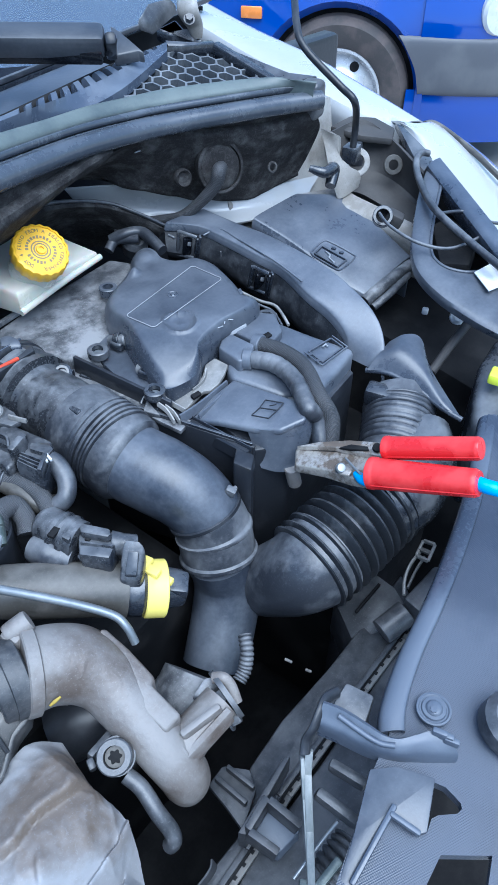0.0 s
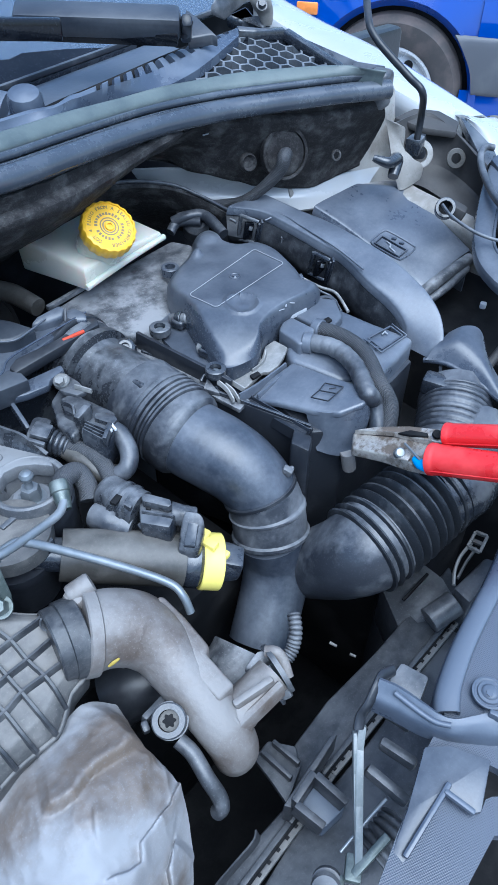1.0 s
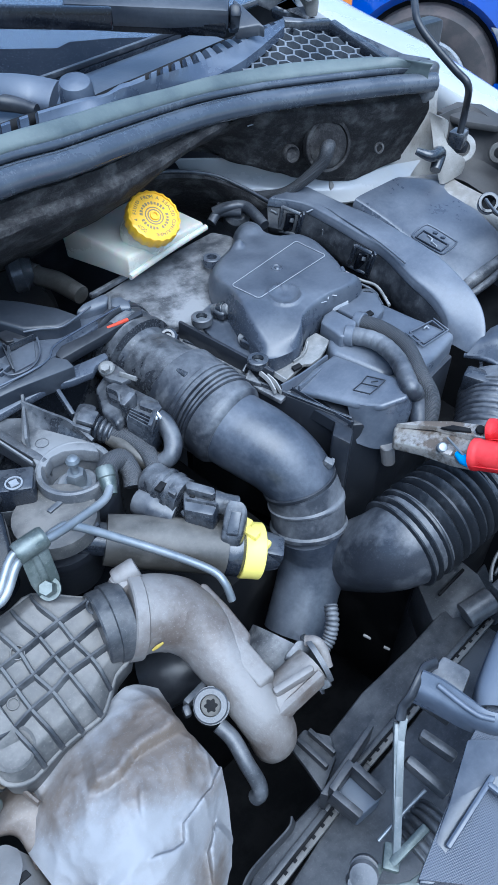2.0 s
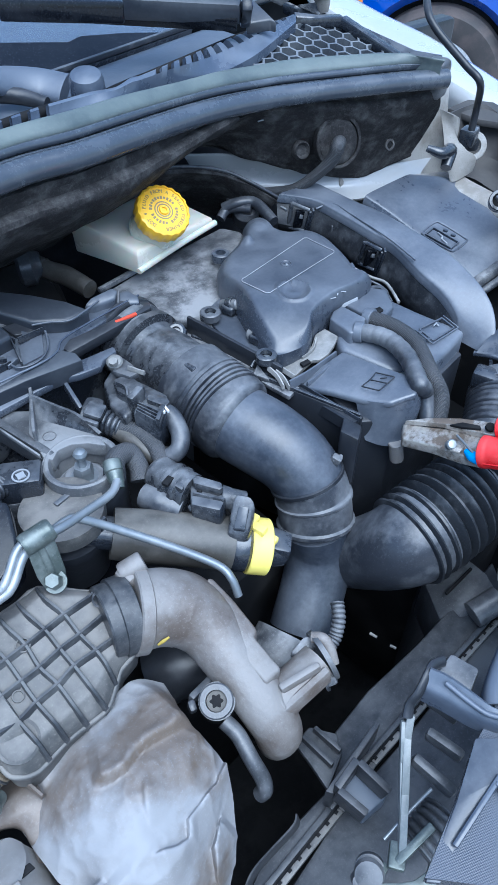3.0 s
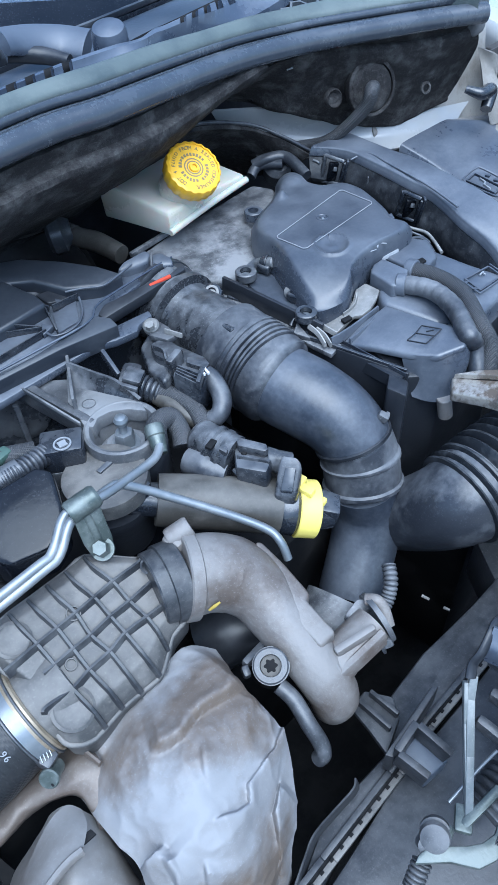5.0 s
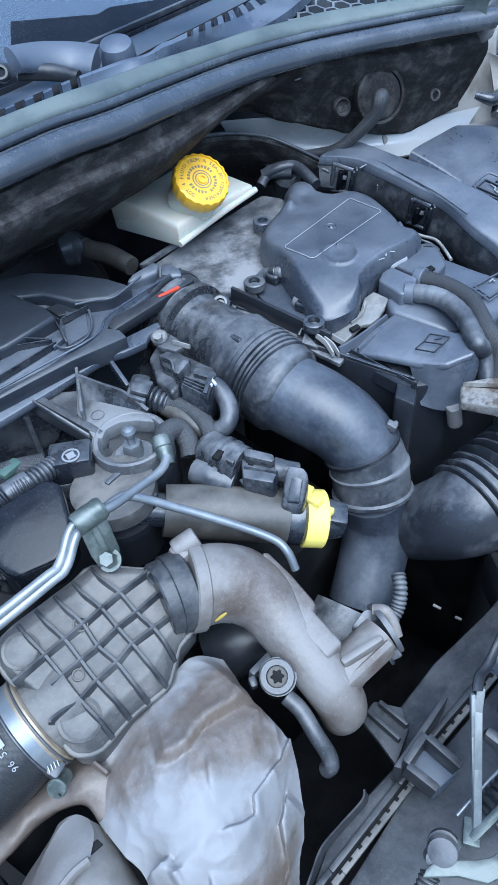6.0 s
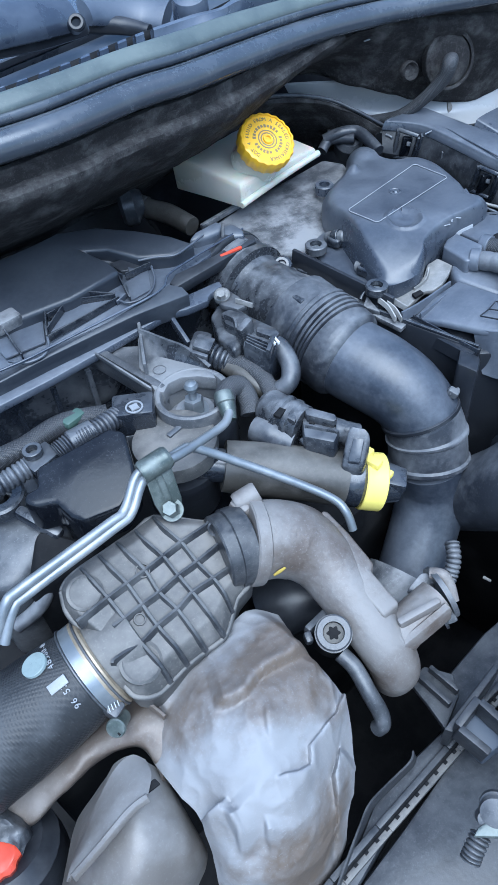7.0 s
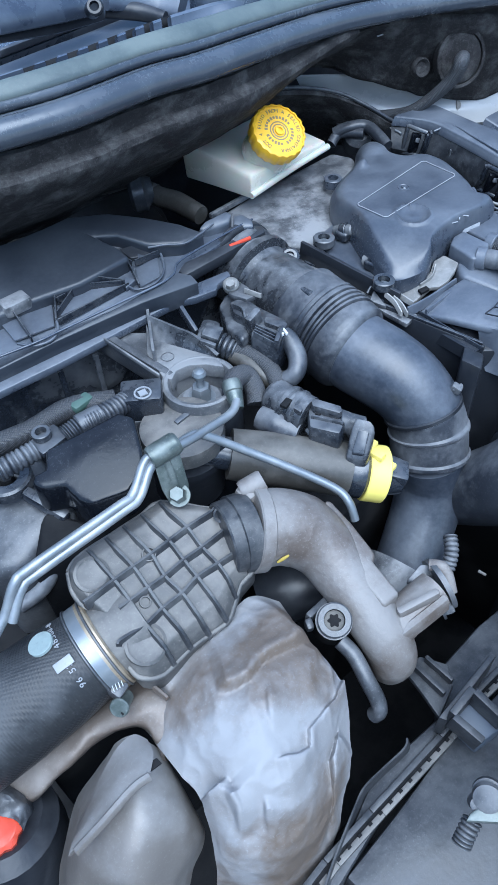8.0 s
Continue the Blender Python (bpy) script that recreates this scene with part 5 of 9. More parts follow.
part("rivet_plate", prism([(0.3478, 0.2714, 0.8710), (0.3563, 0.2687, 0.8730), (0.3529, 0.2566, 0.8745), (0.3455, 0.2549, 0.8725), (0.3429, 0.2641, 0.8700)], 0.003, 0.001), "copper", clamp)
part("rivet", lathe((0.3473, 0.2663, 0.8710), (-0.3, -0.5, 0.8), [(0.0048, -0.002), (0.0048, 0.003), (0.0036, 0.0045), (0.001, 0.005)], 20), "steel", clamp)
part("spring_wire", tube([(0.3551, 0.2681, 0.8770), (0.3518, 0.2567, 0.8780), (0.3499, 0.2452, 0.8770)], 0.0011, 8), "steel", clamp)
for a, b, r_, e in (((0.3565, 0.2416, 0.8780), (0.3808, 0.1577, 0.9140), 0.0136, 0.0116), ((0.3786, 0.2461, 0.8900), (0.4025, 0.1737, 0.9260), 0.0103, 0.0098)):
    a, b = Vector(a), Vector(b)
    part("grip", sweep([a, a.lerp(b, 0.5), b], [(0, r_ * 0.9), (0.015, r_ * 1.05), (0.06, r_ * 1.05), (0.085, r_), (0.97, e), (1, e * 0.88)], 28), "red", clamp, "red vinyl grip")
    o = Vector((-0.75, -0.4, -0.1)).normalized()
    part("grip_seam", tube([a.lerp(b, 0.03) + o * r_ * 1.01, a.lerp(b, 0.5) + o * (r_ + e) * 0.505, b + o * e * 0.98], 0.0007, 8), "red", clamp)
part("cable", tube([(0.3823, 0.1597, 0.9120), (0.3835, 0.1526, 0.9130), (0.3885, 0.1446, 0.9120), (0.4099, 0.1266, 0.9000), (0.4639, 0.0648, 0.8600)], 0.0058, 12), "bluecable", clamp, "blue lead")
part("cable_end", tube([(0.3523, 0.2531, 0.8720), (0.3501, 0.2448, 0.8730), (0.3490, 0.2348, 0.8760)], [0.0028, 0.0048, 0.0042], 10), "bluecable", clamp)

# ---- air ducts beside the battery ----
snk = thing("intake_snorkel", (0.5, 0.5, 0.86), "dusty black plastic air intake duct", "air duct")
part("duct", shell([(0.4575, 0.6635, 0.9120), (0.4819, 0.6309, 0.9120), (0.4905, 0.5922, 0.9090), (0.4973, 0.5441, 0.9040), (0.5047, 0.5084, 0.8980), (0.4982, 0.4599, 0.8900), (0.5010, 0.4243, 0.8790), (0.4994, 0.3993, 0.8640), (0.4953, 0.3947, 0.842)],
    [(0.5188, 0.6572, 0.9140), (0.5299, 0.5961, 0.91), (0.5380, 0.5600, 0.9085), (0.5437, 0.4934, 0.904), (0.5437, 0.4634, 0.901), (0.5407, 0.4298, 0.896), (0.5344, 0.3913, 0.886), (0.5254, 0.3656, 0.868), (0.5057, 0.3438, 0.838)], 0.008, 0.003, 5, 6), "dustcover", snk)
# the flank's darker material paints its shade below the lit top
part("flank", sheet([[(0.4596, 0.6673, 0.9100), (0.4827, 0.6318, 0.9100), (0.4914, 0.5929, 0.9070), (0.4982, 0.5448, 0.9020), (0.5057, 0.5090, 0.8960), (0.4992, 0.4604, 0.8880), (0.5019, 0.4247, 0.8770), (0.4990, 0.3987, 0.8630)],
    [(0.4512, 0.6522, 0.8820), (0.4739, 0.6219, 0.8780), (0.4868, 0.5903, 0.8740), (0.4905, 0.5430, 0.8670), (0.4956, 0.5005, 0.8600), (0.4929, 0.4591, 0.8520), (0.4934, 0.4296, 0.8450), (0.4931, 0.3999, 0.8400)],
    [(0.4947, 0.7058, 0.8400), (0.5143, 0.6665, 0.8400), (0.5291, 0.6334, 0.8350), (0.5301, 0.5793, 0.8300), (0.5326, 0.5309, 0.8250), (0.5255, 0.4832, 0.8200), (0.5233, 0.4498, 0.8150), (0.5227, 0.4182, 0.8100)]], 6, 5, 0.002), "snorkelside", snk, "dusty side wall, coloured near-black for its shade")
part("top_crease", tube([(0.4812, 0.6172, 0.9125), (0.4988, 0.6069, 0.9180), (0.5007, 0.5733, 0.9165), (0.5033, 0.5178, 0.9120), (0.5028, 0.4711, 0.9050)], 0.0012, 8), "dustcover", snk)
for corners in (((0.4652, 0.6409, 0.9135), (0.4751, 0.6171, 0.9107), (0.4748, 0.6244, 0.8812), (0.4655, 0.6476, 0.8804)), ((0.4921, 0.5377, 0.8991), (0.4968, 0.5141, 0.8980), (0.4990, 0.5227, 0.8677), (0.4941, 0.5472, 0.8684))):
    fr = [Vector(p) + Vector((-0.0045, -0.0025, 0.003)) for p in corners]
    m4 = sum(fr, Vector()) / 4
    c = part("clip", join(*[bar(fr[k], fr[(k + 1) % 4], 0.0042, 0.007, 0.0012, (-0.4, -0.8, 0.4)) for k in range(4)]), "plastic", snk, "black snap clip")
    part("clip_tongue", bar(fr[0].lerp(fr[1], 0.5).lerp(m4, 0.3), fr[2].lerp(fr[3], 0.5).lerp(m4, 0.2), 0.011, 0.005, 0.0012, (-0.4, -0.8, 0.4)), "shinyblack", c)
    part("clip_tooth", bar(m4 + Vector((-0.002, -0.003, 0.004)), m4 + Vector((0.002, -0.005, 0.003)), 0.005, 0.005, 0.0008, (-0.4, -0.8, 0.4)), "dusty", c)
    part("clip_post", bar(fr[1].lerp(m4, -0.22), fr[2].lerp(m4, -0.22), 0.003, 0.007, 0.001, (-0.4, -0.8, 0.4)), "plastic", c)
part("clip_slot", bar((0.5000, 0.5133, 0.8740), (0.5025, 0.5007, 0.8740), 0.006, 0.003, 0.0008, (-0.4, -0.8, 0.4)), "dark", snk)
part("side_seam", bar((0.4864, 0.5915, 0.8996), (0.4878, 0.5937, 0.8753), 0.0016, 0.003, 0.0005, (-0.4, -0.8, 0.4)), "dusty", snk)
part("side_hook", tube([(0.4589, 0.6583, 0.9049), (0.4622, 0.6510, 0.9017), (0.4600, 0.6593, 0.8893)], 0.0016, 8), "plastic", snk)
fb = thing("fuse_box", (0.6572, 0.5294, 0.8124), "dusty black lidded fuse box beside the strut tower", "fuse box")
part("lid", shell([(0.5694, 0.6287, 0.8919), (0.5802, 0.5866, 0.8792), (0.5885, 0.5431, 0.8654), (0.5986, 0.4968, 0.8463), (0.6107, 0.4683, 0.8357)],
    [(0.6644, 0.6367, 0.8972), (0.7154, 0.5999, 0.8919), (0.7126, 0.5574, 0.8834), (0.7073, 0.5097, 0.8707), (0.7095, 0.4725, 0.8548)], 0.01, 0.06, 5, 6), "dustcover", fb)
s4 = [Vector(p) for p in ((0.5852, 0.5308, 0.8855), (0.6101, 0.5339, 0.8908), (0.6215, 0.5014, 0.8813), (0.5621, 0.4721, 0.9))]
m4 = sum(s4, Vector()) / 4
sq = [p.lerp(m4, -0.28) for p in s4]
part("symbol_frame", tube([q_ for i in range(4) for q_ in (sq[i].lerp(sq[i - 1], 0.15), sq[i].lerp(sq[(i + 1) % 4], 0.15))] + [sq[0].lerp(sq[3], 0.15)], 0.0013, 8, 4), "dustcover", fb, "raised rounded symbol frame")
lf = [s4[0], s4[0].lerp(s4[1], 0.62), s4[3].lerp(s4[2], 0.62), s4[3]]
part("symbol_edge", join(*[bar(lf[i], lf[(i + 1) % 4], 0.0018, 0.003, 0.0005) for i in range(4)]), "cover", fb)
part("symbol_bolt", join(bar(lf[1].lerp(lf[3], 0.25), lf[1].lerp(lf[3], 0.5) + Vector((0.003, 0.002, 0)), 0.0018, 0.0025, 0.0004), bar(lf[1].lerp(lf[3], 0.5) - Vector((0.003, 0.002, 0)), lf[1].lerp(lf[3], 0.78), 0.0018, 0.0025, 0.0004), bar(lf[1].lerp(lf[3], 0.5) + Vector((0.003, 0.002, 0)), lf[1].lerp(lf[3], 0.5) - Vector((0.003, 0.002, 0)), 0.0018, 0.0025, 0.0004)), "line", fb)
for k in (0.3, 0.7):
    part("symbol_pad", box(s4[1].lerp(s4[2], k).lerp(m4, 0.22), (0.005, 0.006, 0.003), (0, 0, 20), 0.001), "cover", fb)
part("tube", tube([(0.6092, 0.4628, 0.8389), (0.6437, 0.4620, 0.8495), (0.7018, 0.4688, 0.8527)], 0.008, 10), "dusty", fb)
part("tube", tube([(0.6141, 0.4524, 0.8336), (0.6408, 0.4495, 0.8442), (0.6888, 0.4601, 0.8474)], 0.005, 10), "dusty", fb)

flex = thing("bellows_hose", (0.32, 0.25, 0.78), "ribbed black rubber intake bellows hose", "hose")
part("elbow", tube([(0.2959, 0.3516, 0.645), (0.2963, 0.3245, 0.685), (0.2916, 0.2889, 0.735), (0.296, 0.2645, 0.766), (0.307, 0.2536, 0.782), (0.3268, 0.2526, 0.787)], [0.03, 0.032, 0.036, 0.0395, 0.043, 0.0435], 32, 8), "rubber", flex, "smooth dusty elbow")
part("bellows", tube([(0.2995, 0.2533, 0.782), (0.3343, 0.2529, 0.788), (0.3726, 0.254, 0.792), (0.4071, 0.2549, 0.795)], [0.037, 0.038, 0.037, 0.036], 36, 10, (0.0, 1.0, 11, 0.0098), sharp=1.2), "bellows", flex, "black ribbed bellows")
part("pipe", tube([(0.3904, 0.2507, 0.795), (0.4295, 0.248, 0.797), (0.4709, 0.2599, 0.8), (0.4979, 0.2857, 0.805)], [0.039, 0.039, 0.036, 0.034], 24), "plastic", flex)
part("collar", tube([(0.4452, 0.2786, 0.795), (0.4732, 0.2961, 0.805), (0.5012, 0.3163, 0.815), (0.5162, 0.3298, 0.822)], [0.034, 0.036, 0.037, 0.034], 24, 10, (0.2, 0.75, 9, 0.0022)), "rubber", flex)
part("collar_clip", box((0.4841, 0.3325, 0.838), (0.022, 0.03, 0.02), (0, 0, 25), 0.004), "plastic", flex)
scoop = solo("air_scoop", sheet([[(0.4939, 0.3601, 0.85), (0.5066, 0.34, 0.852), (0.5129, 0.3061, 0.846), (0.5134, 0.2762, 0.84), (0.5204, 0.2532, 0.834)],
    [(0.5085, 0.3605, 0.862), (0.522, 0.3445, 0.87), (0.5273, 0.3171, 0.862), (0.5201, 0.2812, 0.846), (0.5206, 0.253, 0.834)],
    [(0.5337, 0.3651, 0.866), (0.5499, 0.3576, 0.872), (0.5611, 0.3439, 0.868), (0.5437, 0.3134, 0.852), (0.5208, 0.2528, 0.834)]], 8, 6, 0.004), "cover", "flared grey-black plastic air scoop", "air scoop")
part("lip", tube([(0.4973, 0.3641, 0.846), (0.5073, 0.3402, 0.85), (0.514, 0.3068, 0.845), (0.5164, 0.2766, 0.838), (0.5204, 0.2532, 0.834)], 0.003, 8), "cover", scoop)

# ---- big intake pipe ----
pipe = thing("intake_pipe", (0.25, 0.4, 0.7), "large black intake elbow pipe with a ribbed section", "air duct")
ip = [Vector(p) for p in ((0.2138, 0.5017, 0.8600), (0.2187, 0.4703, 0.8550), (0.2244, 0.4417, 0.8500), (0.2286, 0.4157, 0.8460), (0.2401, 0.3898, 0.8400), (0.2504, 0.3681, 0.8310), (0.2576, 0.3503, 0.8160), (0.2607, 0.3399, 0.7950), (0.2576, 0.3283, 0.7650))]
way_ = [0.0]
for a, b in zip(spline(ip, 10), spline(ip, 10)[1:]):
    way_.append(way_[-1] + (b - a).length)
def fr_(x):
    """The share of the pipe's length at its x-th point."""
    q = x * 10
    k = min(int(q), len(way_) - 2)
    return (way_[k] + (way_[k + 1] - way_[k]) * (q - k)) / way_[-1]
cuff_ = [(0.5, 0.04), (0.55, 0.0428), (1.3, 0.0435), (1.33, 0.0448), (1.45, 0.0448), (1.48, 0.0436)]
for k in range(4):
    cuff_ += [(1.52 + k * 0.2, 0.0436), (1.55 + k * 0.2, 0.0448), (1.65 + k * 0.2, 0.0448), (1.68 + k * 0.2, 0.0418)]
cuff_ += [(2.34, 0.0436), (2.7, 0.0434), (2.85, 0.0425), (2.95, 0.0402), (3.02, 0.038)]
part("bellows", sweep(ip, [(fr_(x), r) for x, r in cuff_], 48, step=0.002), "rubber", pipe, "ribbed rubber section with a dusty collar")
part("mould_tab", bar((0.2024, 0.4724, 0.8925), (0.2061, 0.4597, 0.8910), 0.006, 0.003, 0.0008), "rubber", pipe)
part("bend", sweep(ip, [(fr_(2.9), 0.0375), (fr_(4), 0.0375), (fr_(5), 0.036), (fr_(6), 0.0345), (fr_(6.6), 0.034)], 48), "pipe", pipe, "smooth black bend")
sd = (ip[7] - ip[6]).normalized()
part("strap", sweep([ip[6] + sd * 0.002, ip[6] + sd * 0.0065], [(0, 0.0355), (0.15, 0.0365), (0.85, 0.0365), (1, 0.0355)], 48), "gloss", pipe, "black clamping strap")
part("strap_lug", join(box((0.2751, 0.3302, 0.8420), (0.008, 0.01, 0.008), (20, 0, 30), 0.002), rod((0.2705, 0.3304, 0.8430), (0.2829, 0.3312, 0.8410), 0.0022)), "greymetal", pipe)
part("cuff", sweep([ip[6] + sd * 0.004, ip[7], ip[8]], [(0, 0.0342), (0.1, 0.0352), (0.36, 0.0358), (0.4, 0.0376), (0.44, 0.0376), (0.47, 0.036), (0.86, 0.0362), (0.9, 0.0382), (0.96, 0.0382), (1, 0.0355)], 48, step=0.002), "rubber", pipe, "dusty grey rubber cuff")
part("down_pipe", tube([ip[8] + Vector((0, 0, 0.004)), (0.2602, 0.3207, 0.735), (0.2451, 0.3076, 0.705), (0.2123, 0.2859, 0.67)], [0.0342, 0.0335, 0.033, 0.032], 36, 8), "pipe", pipe, "lower black pipe")
thr = thing("throttle_body", (0.2, 0.56, 0.82), "dusty black throttle housing behind the intake pipe", "throttle")
part("housing", sweep([(0.1964, 0.5725, 0.8680), (0.2069, 0.5250, 0.8610), (0.2174, 0.4786, 0.8550)], [(0, 0.034), (0.04, 0.041), (0.1, 0.041), (0.13, 0.0375), (0.2, 0.0375), (0.23, 0.0428), (0.31, 0.0432), (0.34, 0.036), (0.42, 0.0345), (0.62, 0.0372), (1, 0.038)], 44), "throttle", thr)
part("flange_ring", sweep([(0.1949, 0.5791, 0.8690), (0.1969, 0.5685, 0.8680)], [(0, 0.039), (0.2, 0.0425), (0.8, 0.0425), (1, 0.039)], 44), "gloss", thr)
part("screw_boss", lathe((0.2300, 0.5297, 0.8840), (-0.3, -0.5, 0.8), [(0.0095, -0.02), (0.0095, 0.003), (0.007, 0.005), (0.0045, 0.005), (0.004, 0.002)], 24), "plastic", thr)
part("boss_web", bar((0.2302, 0.5509, 0.8760), (0.2389, 0.5266, 0.8760), 0.008, 0.016, 0.002), "plastic", thr)
part("stub", rod((0.2039, 0.4689, 0.892), (0.2067, 0.4567, 0.892), 0.004), "plastic", thr)

# ---- sensor, connectors and looms ----
sen = thing("pressure_sensor", (0.155, 0.47, 0.87), "dusty black sensor plugged beside the throttle", "sensor")
part("body", prism([(0.1317, 0.4956, 0.8890), (0.1470, 0.5083, 0.8890), (0.1620, 0.4725, 0.8890), (0.1710, 0.4468, 0.8890), (0.1638, 0.4348, 0.8890), (0.1374, 0.4460, 0.8890), (0.1246, 0.4397, 0.8890), (0.1222, 0.4640, 0.8890)], 0.034, 0.004, 3), "throttle", sen)
part("body_step", prism([(0.1361, 0.4829, 0.8980), (0.1519, 0.4837, 0.8980), (0.1556, 0.4595, 0.8980), (0.1426, 0.4424, 0.8980), (0.1359, 0.4544, 0.8980), (0.1315, 0.4668, 0.8980)], 0.012, 0.003), "throttle", sen)
part("body_fin", ridge([(0.1355, 0.4733, 0.9020), (0.1390, 0.4632, 0.9020), (0.1346, 0.4512, 0.9015)], 0.004, 0.006), "throttle", sen)
part("collar", bar((0.1333, 0.4441, 0.8950), (0.1484, 0.4509, 0.8970), 0.007, 0.02, 0.002), "throttle", sen)
part("tab", prism([(0.1440, 0.5027, 0.9010), (0.1573, 0.5037, 0.9010), (0.1600, 0.4894, 0.9010), (0.1590, 0.4740, 0.9010), (0.1488, 0.4733, 0.9010), (0.1399, 0.4894, 0.9010)], 0.006, 0.002), "greymetal", sen)
part("screw", join(lathe((0.1472, 0.4980, 0.9000), (-0.2, -0.3, 1), [(0.0075, 0), (0.0075, 0.005), (0.006, 0.0065), (0.003, 0.007)], 20), lathe((0.1431, 0.4917, 0.9070), (-0.2, -0.3, 1), [(0.0045, 0), (0.004, 0.004)], 6)), "palegrey", sen, "pale metal screw")
part("pin", ridge([(0.1524, 0.4828, 0.9060), (0.1618, 0.4694, 0.9040)], 0.003, 0.004), "palegrey", sen)
part("plug", prism([(0.1410, 0.4506, 0.8930), (0.1541, 0.4518, 0.8930), (0.1664, 0.4338, 0.8930), (0.1556, 0.4196, 0.8930), (0.1413, 0.4113, 0.8930), (0.1315, 0.4374, 0.8930)], 0.03, 0.003), "plastic", sen)
for k in range(4):
    part("plug_rib", ridge([Vector((0.1406, 0.4441, 0.8965)) + Vector((0.1340, 0.4361, 0.8965)) * (k / 3) - Vector((0.1406, 0.4441, 0.8965)) * (k / 3), Vector((0.1494, 0.4227, 0.8965)) + Vector((0.1413, 0.4135, 0.8965)) * (k / 3) - Vector((0.1494, 0.4227, 0.8965)) * (k / 3)], 0.0022, 0.005), "plastic", sen)
part("plug_end", bar((0.1535, 0.4229, 0.8975), (0.1399, 0.4093, 0.8965), 0.004, 0.012, 0.001), "plastic", sen)
part("plug_lid", prism([(0.1521, 0.4475, 0.8975), (0.1642, 0.4372, 0.8975), (0.1632, 0.4278, 0.8975), (0.1566, 0.4243, 0.8975), (0.1476, 0.4415, 0.8975)], 0.006, 0.0015), "throttle", sen)
part("white_lock", join(bar((0.1506, 0.4232, 0.9000), (0.1505, 0.4158, 0.8990), 0.002, 0.003, 0.0004), bar((0.1540, 0.4234, 0.9000), (0.1540, 0.4151, 0.8990), 0.002, 0.003, 0.0004)), "paper", sen, "tiny white locking prongs")
solo("sensor_wire", tube([(0.1570, 0.4283, 0.8880), (0.1600, 0.4204, 0.8850), (0.1583, 0.4054, 0.8780), (0.1504, 0.3972, 0.8700), (0.1411, 0.4034, 0.8620), (0.1360, 0.4229, 0.8560)], [0.0085, 0.0085, 0.0082, 0.008, 0.0075, 0.007], 16, 8), "rubber", "grey sheathed sensor wire", "wire")
con = thing("connector", (0.11, 0.47, 0.87), "grey plug with a ribbed boot and braided hoses", "connector")
part("plug_lid", bar((0.101, 0.4659, 0.893), (0.1119, 0.4548, 0.889), 0.018, 0.006, 0.002), "throttle", con)
part("plug_ridge", bar((0.0918, 0.4569, 0.89), (0.1015, 0.4455, 0.887), 0.004, 0.008, 0.001), "throttle", con)
part("plug", bar((0.0994, 0.4769, 0.878), (0.1137, 0.4646, 0.875), 0.03, 0.026, 0.006), "throttle", con)
part("boot", tube([(0.1123, 0.4656, 0.873), (0.1238, 0.4489, 0.87)], [0.011, 0.008], 16, 10, (0, 1, 5, 0.002)), "plastic", con)
part("hose", tube([(0.1212, 0.4511, 0.871), (0.1322, 0.435, 0.872), (0.1372, 0.4131, 0.868), (0.134, 0.3918, 0.86)], 0.0075, 12, 12), "braid", con)
part("hose", tube([(0.1207, 0.451, 0.868), (0.1268, 0.4316, 0.866), (0.1334, 0.4147, 0.86), (0.1491, 0.4081, 0.855)], 0.0085, 12, 10), "hose", con)
inj = thing("connector", (0.14, 0.36, 0.84), "grey wiring plug lying beside the breather hose", "connector")
part("socket", sweep([(0.1268, 0.3968, 0.8580), (0.1318, 0.3772, 0.8580), (0.1393, 0.3590, 0.8570)], [(0, 0.013), (0.1, 0.016), (0.45, 0.0165), (0.48, 0.0185), (0.56, 0.0185), (0.6, 0.0165), (0.66, 0.0165), (0.69, 0.0185), (0.78, 0.0185), (0.82, 0.017), (1, 0.017)], 24, step=0.002), "throttle", inj)
part("socket_top", prism([(0.1210, 0.3771, 0.8730), (0.1299, 0.3786, 0.8730), (0.1358, 0.3590, 0.8730), (0.1276, 0.3527, 0.8730)], 0.016, 0.003), "throttle", inj)
part("socket_window", box((0.1231, 0.3680, 0.8735), (0.01, 0.006, 0.003), (0, 0, 25), 0.0005), "dark", inj)
part("plug", prism([(0.1398, 0.3625, 0.8660), (0.1477, 0.3663, 0.8660), (0.1619, 0.3454, 0.8660), (0.1569, 0.3323, 0.8660), (0.1444, 0.3228, 0.8660), (0.1284, 0.3420, 0.8660)], 0.03, 0.003), "plastic", inj)
part("latch", prism([(0.1410, 0.3595, 0.8740), (0.1457, 0.3609, 0.8740), (0.1585, 0.3418, 0.8740), (0.1562, 0.3359, 0.8740), (0.1522, 0.3357, 0.8740), (0.1391, 0.3539, 0.8740)], 0.009, 0.0018), "throttle", inj)
part("latch_rail", ridge([(0.1357, 0.3498, 0.8690), (0.1527, 0.3301, 0.8680)], 0.004, 0.006), "throttle", inj)
part("latch_hole", box((0.1420, 0.3497, 0.8665), (0.004, 0.004, 0.003), (0, 0, 25), 0.0004), "dark", inj)
part("plug_tab", tube([(0.1323, 0.3511, 0.8520), (0.1324, 0.3451, 0.8520), (0.1369, 0.3427, 0.8520)], 0.0022, 10), "plastic", inj)
part("neck", tube([(0.1567, 0.3396, 0.8580), (0.1622, 0.3353, 0.8570), (0.1684, 0.3303, 0.8520)], [0.011, 0.009, 0.0115], 18), "throttle", inj)
part("stray_tape", tube([(0.1084, 0.3853, 0.8500), (0.1162, 0.3706, 0.8500), (0.1271, 0.3545, 0.8480)], [0.011, 0.014, 0.01], 16), "rubber", inj)
